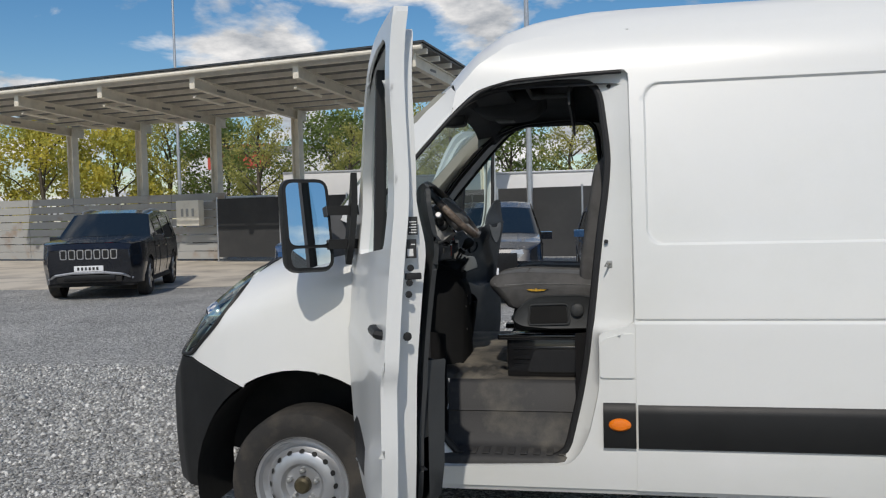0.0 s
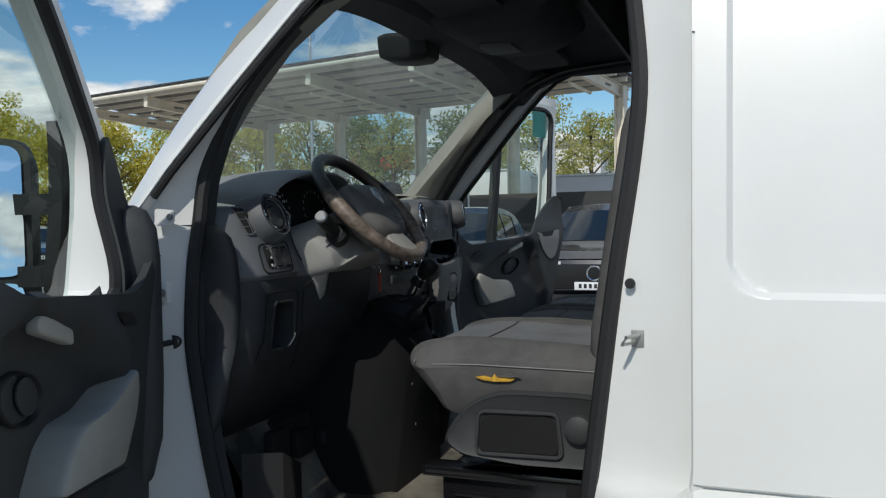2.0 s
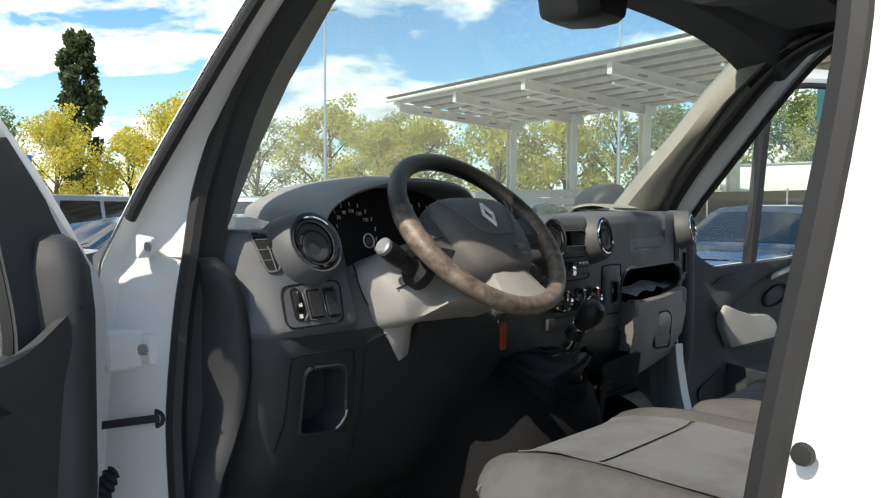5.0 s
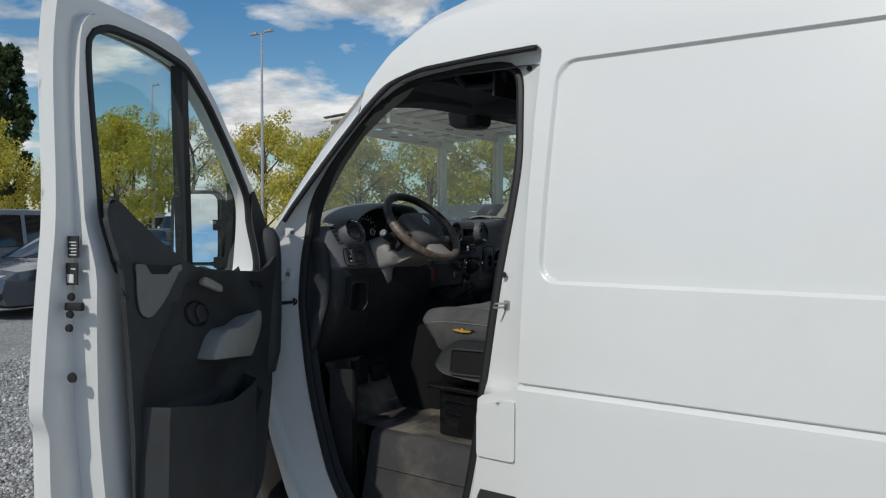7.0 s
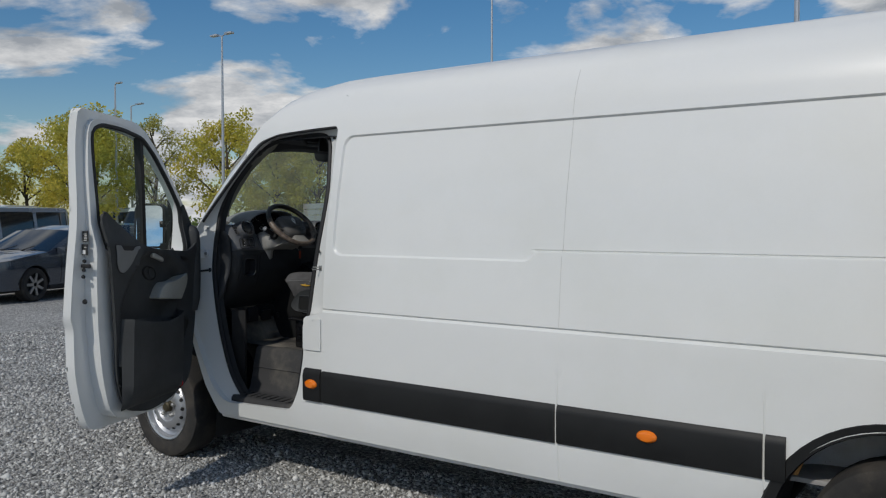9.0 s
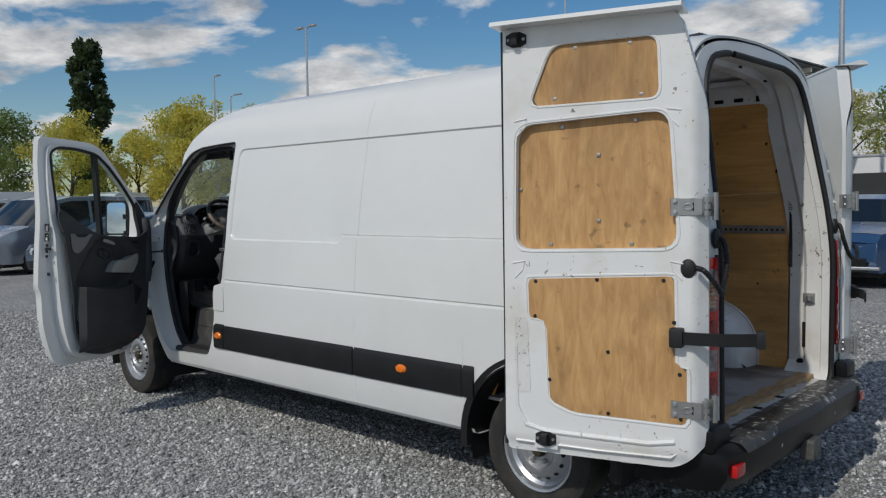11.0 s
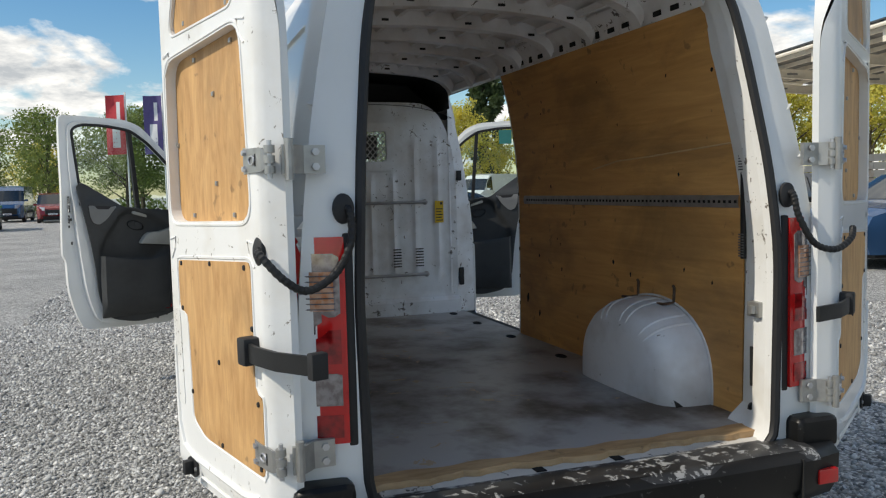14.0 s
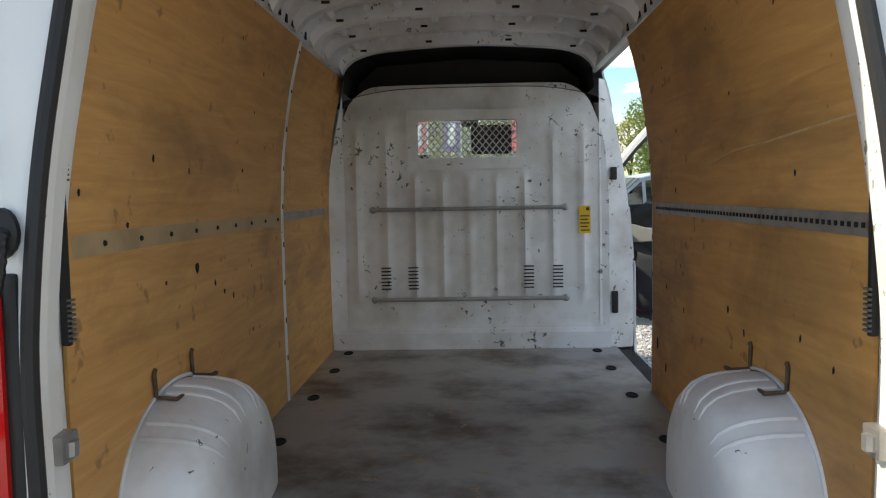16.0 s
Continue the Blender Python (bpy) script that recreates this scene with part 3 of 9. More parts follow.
ws = part("windscreen", sheet(np.linspace(-.90, .90, 25), np.linspace(.0, 1, 11), lambda u, v: screen(u, v), None, (), 0), HAZY, van, "clear windscreen with painted glare haze")
ws.visible_shadow = False
for sign in (-1, 1):
    A = [Vector((x, sign * half(z), z)) for x, z in PILLAR_LINE]
    B = [screen(sign * .90, min(1, max(0, (z - 1.50) / .566))) for x, z in PILLAR_LINE]
    rim_line = [(.36, 1.583), (.40, 1.633), (.475, 1.717), (.55, 1.802), (.625, 1.885), (.70, 1.965), (.76, 2.022), (.82, 2.068), (.88, 2.092), (.95, 2.108), (1.1, 2.117), (1.25, 2.123), (1.42, 2.126)]
    part("outer_seal", tube([(x + .006, sign * (half(z) - .010), z - .008) for x, z in rim_line], .0085, 8), SEAL, van, "black outer weatherstrip of the doorway")
    part("windscreen_pillar", loft([[a, a.lerp(b, .2) + Vector((-.006, -sign * .004, .0)), a.lerp(b, .55) + Vector((-.014, -sign * .004, .004)), b] for a, b in zip(A, B)], False, False), WHITE, van)
    rows = []
    for ix, iz, sx, sz in ((.15, 1.48, .345, 1.46), (.22, 1.567, .365, 1.59), (.32, 1.69, .43, 1.705), (.42, 1.81, .51, 1.815), (.51, 1.93, .61, 1.93), (.60, 2.045, .73, 2.022), (.66, 2.11, .86, 2.075)):
        sx += .06 * ease(1.85, 1.5, sz) if sign < 0 else -.035 - .03 * ease(1.95, 1.5, sz)
        ix -= .03 * ease(1.9, 1.5, iz) * (sign > 0)
        iz -= .075 * ease(1.85, 2.11, iz) * (1 if sign < 0 else .6)
        S = Vector((sx, sign * (half(sz) - .12), sz))
        I = Vector((ix + .015, sign * .735, iz - .01))
        G = Vector((ix - .035, sign * .80, iz + .035))
        rows.append([S, S.lerp(I, .5) + Vector((.012, -sign * .02, -.012)), I, I.lerp(G, .5) + Vector((-.008, -sign * .01, 0)), G, S.lerp(G, .5) + Vector((-.01, sign * .02, .01))])
    part("pillar_trim", loft(rows), PILLAR, van, "grey textured pillar trim", smooth=60)

# front: bonnet and wings, lamps, bumper
def nose_top(x):
    return float(np.interp(x, [-.84, -.80, -.72, -.65, -.60, -.52, -.42, -.30, -.1, .15, .32], [.74, .86, .98, 1.07, 1.13, 1.22, 1.29, 1.345, 1.41, 1.48, 1.51]))


def nose_half(x):
    return float(np.interp(x, [-.84, -.80, -.72, -.62, -.5, -.35, -.15, .1, .32], [.30, .55, .76, .88, .945, .985, 1.01, 1.02, 1.02]))


def nose(x, z):
    zt, hw = nose_top(x), nose_half(x) * half(min(z, 1.5)) / 1.03
    k = max(0.0, (z - (zt - .30)) / .30)
    return hw * math.sqrt(max(0.0, 1 - min(1, k) ** 2.6))


REFL = mat("silver_reflector", (.78, .80, .82), .35, .15, var=.15, scale=30, col2=(.5, .52, .55))
LAMP = rounded([(-.27, 1.335), (-.31, 1.18), (-.40, 1.055), (-.54, .915), (-.66, .90), (-.645, 1.02), (-.59, 1.12), (-.46, 1.24)], .03, 3)
FARCH = [(.0 + .515 * math.cos(a), .345 + .515 * math.sin(a)) for a in np.linspace(0, 2 * math.pi, 48, endpoint=False)]
WING = [(.30, .42), (.30, 1.55), (-.90, 1.55), (-.90, .90), (-.54, .90), (-.24, .765), (-.2, .6), (.3, .42)]
xs, ts = steps(-.84, .30, .02), np.linspace(0, 1, 60)


def nose_place(sign, out=0.0):
    return lambda x, z: Vector((x, sign * (nose(x, min(z, nose_top(x))) + out), min(z, nose_top(x))))


nose_z = steps(.28, 1.56, .02)
BUMPER = [(-.9, .27), (-.9, .895), (-.54, .895), (-.24, .76), (-.24, .50), (-.36, .40), (-.38, .27)]
for sign in (-1, 1):
    part("wing", sheet(xs, nose_z, nose_place(sign), WING, [LAMP, FARCH], .01 * sign), WHITE, van)
    part("bumper_corner", sheet(xs, nose_z, nose_place(sign, .006), BUMPER, [FARCH], .012 * sign), BLACKP, van, "black plastic front bumper")
    lamp = part("headlamp", sheet(xs, nose_z, nose_place(sign, .004), LAMP), PANE, van, "clear slanted headlamp")
    part("reflector", sheet(steps(-.7, -.2, .03), steps(.85, 1.4, .03), lambda x, z: Vector((x + .03, sign * (nose(x, min(z, nose_top(x))) - .05), min(z, nose_top(x)) - .02)), LAMP), REFL, lamp)
    part("bulb_bowl", revolve([(.0, 0), (.035, .005), (.06, .03), (.066, .055)], 20, None, pose(-.50, sign * .86, 1.08, 0, 0, 50 * sign)), CHROME, lamp)
    part("lamp_bezel", ringtube([nose_place(sign, .006)(x, z) for x, z in LAMP], .009, 6), SEAL, lamp)
part("bumper_front", loft([[(x, y, z) for z, x in ((.29, -.78), (.42, -.845), (.62, -.85), (.80, -.845), (.90, -.80))] for y in np.linspace(-.31, .31, 9)], False, False), BLACKP, van, "black plastic front bumper")
for sign in (-1, 1):
    part("wheel_liner", loft([[(.0 + .505 * math.cos(a), sign * y, .345 + .505 * math.sin(a)) for a in np.linspace(-.3, math.pi + .3, 24)] for y in (.99, .6)], False, False), DARK, van)
    part("wheel_liner", loft([[(4.332 + .455 * math.cos(a), sign * y, .335 + .455 * math.sin(a)) for a in np.linspace(-.3, math.pi + .3, 24)] for y in (1.01, .7)], False, False), BLACKP, van)
    part("arch_trim", loft([[(4.332 + r * math.cos(a), sign * (y - .005), .335 + r * math.sin(a)) for a in np.linspace(-.12, math.pi + .12, 30)] for r, y in ((.455, .99), (.46, 1.04), (.50, 1.045), (.515, 1.028))], False, False), BLACKP, van)

# rub strips along the flank
def strip(x0, x1, sign, cut=None):
    prof = [(0.553, 0.0), (.556, .016), (.57, .022), (.70, .022), (.725, .016), (.741, 0.0)]
    ring = lambda x: [Vector((x, sign * (half(z) + o), z)) for z, o in prof] + [Vector((x, sign * (half(.65) - .005), .65))]
    n = max(2, int((x1 - x0) / .2) + 1)
    return loft([ring(x) for x in np.linspace(x0, x1, n)])


for x0, x1 in ((1.328, 1.459), (1.469, 2.928), (2.941, 3.847), (3.858, 3.935)):
    part("rub_strip", strip(x0, x1, -1), BLACKP, van, "black plastic rub strip")
    part("rub_strip", strip(x0, x1, 1), BLACKP, van, "black plastic rub strip") if x0 > 2.9 else None
for x in (1.394, 3.375):
    m_lamp = part("marker_lamp", revolve([(0, -.022), (.03, -.018), (.042, -.008), (.045, .004)], 24, None, pose(x, -1.05, .655) @ Matrix.Diagonal((1.05, 1, .62, 1))), AMBER, van, "orange side marker lamp")
FLAP = rounded([(1.318, .845), (1.456, .845), (1.456, 1.03), (1.39, 1.022), (1.318, 1.0)], [.012, .012, .012, .05, .03])
part("fuel_flap", sheet(steps(1.31, 1.46, .012), steps(.84, 1.04, .012), lambda x, z: Vector((x, -half(z) - .008, z)), FLAP, (), .012), WHITE, van, "white fuel filler flap")
part("sill", loft([[Vector((x, -y, z)) for y, z in ((1.0, .372), (.985, .345), (.95, .335), (.85, .335))] for x in np.linspace(.56, 3.9, 12)], False, False), WHITE, van)
part("sill", loft([[Vector((x, y, z)) for y, z in ((1.0, .372), (.985, .345), (.95, .335), (.85, .335))] for x in np.linspace(.56, 3.9, 12)], False, False), WHITE, van)

# underbody
part("underbody", box(.45, 3.85, -.86, .86, .30, .40, .02), DARK, van)
part("rear_underbody", box(4.80, 5.25, -.85, .85, .32, .42, .02), DARK, van)
part("rear_axle", tube([(4.332, -.8, .33), (4.332, .8, .33)], .05, 10), DARK, van)
part("front_axle", tube([(0, -.75, .33), (0, .75, .33)], .05, 10), DARK, van)
part("engine_block", box(-.55, .4, -.55, .55, .35, 1.0, .05), DARK, van)

# rear frame
def contour(off, zb, n=40):
    """The section's outline, taken in by off, from the sill at zb over the roof to the other sill."""
    zs = [zb + (2.49 - off - zb) * math.sin(math.pi / 2 * t) ** .8 for t in np.linspace(0, 1, n)]
    left = [(-max(0, half(z + off * ease(2.0, 2.45, z)) - off), z) for z in zs]
    return left + [(-y, z) for y, z in left[::-1][1:]]


REAR_OUT = contour(.035, .46)
APERTURE = rounded([(-.785, .50), (-.80, 1.2), (-.775, 1.6), (-.73, 2.0), (-.69, 2.20), (-.60, 2.33), (-.4, 2.375), (.4, 2.375), (.60, 2.33), (.69, 2.20), (.73, 2.0), (.775, 1.6), (.80, 1.2), (.785, .50)], [.10, .1, .1, .1, .1, .1, .1, .1, .1, .1, .1, .1, .1, .10])
part("rear_frame", sheet(steps(-1.0, 1.0, .025), steps(.45, 2.48, .025), lambda y, z: Vector((rear_x(z) + .012 * ease(1.0, .82, abs(y)), y, z)), REAR_OUT, [APERTURE], .02), WHITE, van)
ap = along(ccw(APERTURE), 120, 0, 1.4)
rings = []
for dx, g in ((.0, 0), (-.06, .0), (-.07, .02), (-.16, .03), (-.19, .07), (-.28, .085)):
    rings.append([Vector((rear_x(z) + .01 + dx, y * (1 + g / .8 * (1 if z > .6 else .3)), z + (g * .55 if z > 2.1 else 0))) for y, z in ap])
part("rear_jamb", loft(rings, False), WORN, van, "scuffed white rear door jamb", smooth=40)
part("rear_seal", ringtube([(rear_x(z) + .012, y, z) for y, z in ap], .017, 8), SEAL, van, "black rubber rear door seal")

# ---- the van: load space ----
FLOOR_M = chipped("worn_load_floor", (.34, .33, .32), (.10, .078, .06), (.36, .27, .17), .64, .5, 0, 9, (.44, .66))
GREYW = chipped("dusty_white_steel", (.78, .80, .825), (.52, .50, .48), (.13, .115, .10), .655, .45, 0, 22, (.42, .70))
part("load_floor", box(1.60, 5.10, -.90, .90, .525, .545, .003), FLOOR_M, van, "grey scuffed load floor board")
part("rear_sill", box(5.098, 5.232, -.80, .80, .42, .525, .012), mat("scraped_black_sill", (.05, .05, .05), .5, var=.2, scale=12, col2=(.42, .42, .40), mix=(.5, .62), bump=.2, bscale=60), van, "scraped black rear sill")


def wall_y(z):
    return float(np.interp(z, [.5, 1.0, 1.45, 1.7, 1.9, 2.05, 2.2, 2.32, 2.45], [.880, .886, .886, .872, .845, .818, .780, .742, .68]))


def ply_place(sign, dx=0.0):
    return lambda x, z: Vector((x, sign * (wall_y(z) + dx), z))


WELL = [(4.345 + .42 * math.cos(a), .40 + .46 * math.sin(a)) for a in np.linspace(0, 2 * math.pi, 40, endpoint=False)]
ARCH_BOX = [(4.36 + .40 * math.cos(a), .53 + .40 * math.sin(a) * .97) for a in np.linspace(0, math.pi, 20)]
part("ply_lining", sheet(steps(2.76, 4.945, .05), steps(.545, 2.27, .05), ply_place(1), None, [WELL], .009), PLY, van, "brown stained plywood wall lining")
part("ply_lining", sheet(steps(2.905, 4.945, .05), steps(.545, 2.27, .05), ply_place(-1), None, [WELL], -.009), PLY, van, "brown stained plywood wall lining")
part("ply_lining", sheet(steps(1.63, 2.855, .05), steps(.545, 2.22, .05), ply_place(-1), None, (), -.009), PLY, van, "brown stained plywood wall lining")
BOXP = ((.93, 1.0), (.86, 1.0), (.79, .992), (.74, .97), (.70, .93), (.672, .87), (.655, .79), (.645, .62), (.640, .35), (.638, .02))


def wheel_box_at(a, y, k, sign, lift=0.0):
    return Vector((4.325 + (.425 * k + lift) * math.cos(a) * (1 - .10 * (1 - k)), sign * y, .525 + (.445 * k + lift) * abs(math.sin(a)) ** .62))


for sign in (-1, 1):
    bm = loft([[wheel_box_at(a, y, k, sign) for a in np.linspace(0, math.pi, 49)] for y, k in BOXP], False, False)
    wb = part("wheel_box", bm, GREYW, van, "scuffed bluish-white inner wheel box", smooth=70)
    for a in (.80, .95, 1.33, 1.48, 1.86, 2.01):
        part("box_rib", tube([wheel_box_at(a, y, k, sign, -.004) for y, k in BOXP[1:7]], [.010, .010, .010, .009, .008, .003], 8), GREYW, wb)
    part("box_flange", tube([wheel_box_at(a, .872, 1.02, sign) for a in np.linspace(0, math.pi, 30)], .006, 5), GREYW, wb)
HOLE_D = mat("punched_dark", (.01, .01, .01), .8, var=0)
bow = [(y, z) for y, z in ((-.755, 2.265), (-.735, 2.30), (-.68, 2.345), (-.5, 2.39), (0, 2.415), (.5, 2.39), (.68, 2.345), (.735, 2.30), (.755, 2.265))]
bow = smooth_line([(0, y, z) for y, z in bow], 4)
part("roof_lining", loft([[Vector((x, p.y * .985, p.z + .03)) for p in bow] for x in (1.80, 5.0)], False, False), GREYW, van)
for x in (1.86, 2.30, 2.70, 3.08, 3.5, 3.95, 4.4, 4.85):
    w = .035
    pb = part("roof_bow", loft([[Vector((x + dx, p.y * s, p.z + dz)) for p in bow] for dx, dz, s in ((-w - .012, .03, 1), (-w, -.04, .97), (w, -.04, .97), (w + .012, .03, 1))], False, False), GREYW, van, "white pressed steel roof bow", smooth=20)
    for y in (-.60, -.22, .24, .61):
        zt = float(np.interp(abs(y), [0, .5, .72], [2.41, 2.385, 2.32])) - .004
        part("bow_slot", box(x + w + .004, x + w + .010, y - .018, y + .018, zt - .006, zt + .006), HOLE_D, pb, smooth=0)
for sign, x_a in ((-1, 1.62), (1, 2.76)):
    part("cant_rail", loft([[Vector((x, sign * y, z)) for y, z in ((.785, 2.225), (.752, 2.235), (.742, 2.295), (.715, 2.33), (.69, 2.345))] for x in (x_a, 5.0)], False, False), GREYW, van)
part("wall_post", loft([[Vector((x, -(wall_y(z) - .012 * (x in (2.865, 2.895))), z)) for z in np.linspace(.545, 2.25, 14)] for x in (2.845, 2.865, 2.895, 2.915)], False, False), GREYW, van)
# edges of the sliding doorway
part("doorway_flange", loft([[Vector((x, wall_y(z) + d, z)) for z in np.linspace(.53, 2.26, 18)] for x, d in ((2.762, -.006), (2.738, -.006), (2.736, .0), (2.745, .075))], False, False), GREYW, van, "punched steel flange of the doorway", smooth=50)
part("front_door_post", loft([[Vector((1.605 - .07 * k, y, z)) for z, y in [(z, .80 + (half(z) - .81) * k) for z in np.linspace(.53, 2.2, 14)]] for k in (0, .15, .5, 1)], False, False), GREYW, van, smooth=50)
# Black sheets over the bulkhead put the cavity's shade into the colour.
part("cab_roof_shade", loft([[Vector((x, y, z)) for y, z in ((-.74, 2.12), (-.73, 2.25), (-.6, 2.36), (0, 2.40), (.6, 2.36), (.73, 2.25), (.74, 2.12))] for x in (1.20, 1.82)], False, False), SEAL, van, "black sheet standing for the shaded cavity above the cab")
part("roof_shade_back", prism([(-.78, 2.0), (.78, 2.0), (.76, 2.25), (.6, 2.40), (-.6, 2.40), (-.76, 2.25)], .01, lambda u, v, w: Vector((1.20 + w, u, v))), SEAL, van)
for k in range(9):
    y = -.64 + .16 * k
    for x0_, x1_ in ((1.95, 2.22), (2.38, 2.62), (2.78, 3.0), (3.16, 3.42), (3.58, 3.87), (4.03, 4.32), (4.48, 4.77)):
        zt = float(np.interp(abs(y), [0, .5, .72, .8], [2.41, 2.385, 2.32, 2.22])) + .022
        part("roof_bead", loft([[Vector((x_, y + dy, zt + dz)) for dy, dz in ((-.026, .006), (-.012, -.022), (.012, -.022), (.026, .006))] for x_ in (x0_, x1_)], False, False), GREYW, van)
part("door_header", box(1.56, 2.77, .75, .79, 2.24, 2.29, .008), GREYW, van)
part("slide_rail", box(1.64, 2.74, .86, .985, .46, .53, .01), DARK, van)

# bulkhead
BULK = rounded([(-.86, .545), (.86, .545), (.86, 1.5), (.83, 1.85), (.74, 2.10), (.62, 2.185), (.4, 2.19), (-.4, 2.19), (-.62, 2.185), (-.74, 2.10), (-.83, 1.85), (-.86, 1.5)], [.01, .01, .1, .1, .1, .1, .05, .05, .1, .1, .1, .1])
WIN = rounded([(-.315, 1.735), (.295, 1.735), (.295, 1.965), (-.315, 1.965)], .012)


def bulk_place(y, z):
    d = 0.0
    if .80 < z < 1.95:
        for yc in (-.70, -.52, -.34, -.17, 0, .17, .34, .52, .70):
            if abs(yc) > .4 or z < 1.66:
                d += .016 * max(0, 1 - abs(y - yc) / .035) * ease(.80, .9, z) * (1 - ease(1.85 if abs(yc) > .4 else 1.58, 1.95 if abs(yc) > .4 else 1.66, z))
    d += .05 * ease(.68, .64, z)
    d -= .03 * ease(1.95, 2.12, z)
    return Vector((1.60 + d, y, z))


part("bulkhead", sheet(steps(-.88, .88, .0175), steps(.545, 2.20, .025), bulk_place, BULK, [WIN], .012), GREYW, van, "ribbed white steel bulkhead")

part("bulkhead_flange", loft([[Vector((x, -y, z)) for z, y in [(z, min(yy, half(z) - .10)) for z in np.linspace(.545, 2.12, 14)]] for x, yy in ((1.612, .78), (1.625, .82), (1.63, .86), (1.645, .90))], False, False), GREYW, van, smooth=50)

# ---- the van: front doors ----
HX, HY = 0.29, 0.97
GLASS = rounded([(1.30, 2.085), (1.375, 2.05), (1.335, 1.60), (1.31, 1.43), (.51, 1.378), (.52, 1.65), (.66, 1.825), (.785, 1.955), (.92, 2.05), (1.12, 2.08)], [.05, .04, .05, .03, .03, .05, .05, .05, .05, .05])
DOOR_INNER = rounded([(.345, .95), (.345, 1.49), (.44, 1.62), (.58, 1.79), (.72, 1.95), (.84, 2.05), (.95, 2.095), (1.25, 2.11), (1.40, 2.105), (1.405, 1.75), (1.385, 1.40), (1.355, 1.13), (1.335, .95), (1.31, .75), (1.24, .51), (.64, .495), (.52, .6)], [.1, .02] + [.04] * 5 + [.04, .08, .1, .1, .1, .1, .1, .12, .05, .1])
PANEL = rounded([(.45, .78), (.432, 1.25), (.432, 1.47), (.47, 1.45), (.56, 1.395), (1.03, 1.43), (1.12, 1.50), (1.30, 1.62), (1.345, 1.635), (1.375, 1.60), (1.345, 1.42), (1.285, 1.16), (1.255, .95), (1.235, .70), (1.17, .55), (.95, .50), (.70, .53), (.50, .60)], [.1, .1, .03, .03, .05, .05, .05, .03, .02, .02, .05, .1, .1, .1, .1, .08, .08, .1])


def lump(x, z, x0, x1, z0, z1, h, soft=.03, r=.03):
    return h * rect_in(x, z, x0, x1, z0, z1, r, soft)


SCOOP = rounded([(.63, 1.265), (.70, 1.30), (.78, 1.35), (.90, 1.388), (1.0, 1.412), (1.06, 1.385), (1.13, 1.28), (1.20, 1.18), (1.23, 1.09), (1.22, .98), (.76, .98), (.66, 1.08), (.61, 1.18)], .04, 4)


def panel_relief(x, z):
    """How far the trim stands off the door: a proud frame round a hollow middle."""
    d = .05 - .012 * ease(1.0, .8, z)
    far = nearest(SCOOP, x, z)[0]
    if inside(SCOOP, x, z):
        d -= .036 * ease(0, .035, far)
    elif 1.25 < z < 1.5 and x < 1.10:
        d += .014 * ease(.055, .015, abs(far - .028))
    d -= .012 * ease(1.46, 1.52, z) * ease(1.36, 1.30, x)
    return d


PALEINK = mat("pale_print", (.7, .7, .68), .6, var=0)
INSERT = mat("mid_grey_insert", (.20, .203, .20), .6, var=.06, scale=5, bump=.12, bscale=500)
ARM = mat("pale_arm_pad", (.33, .33, .30), .7, var=.06, bump=.1, bscale=400)
LABX = mat("matt_black_recess", (.01, .01, .011), .6, var=.1)


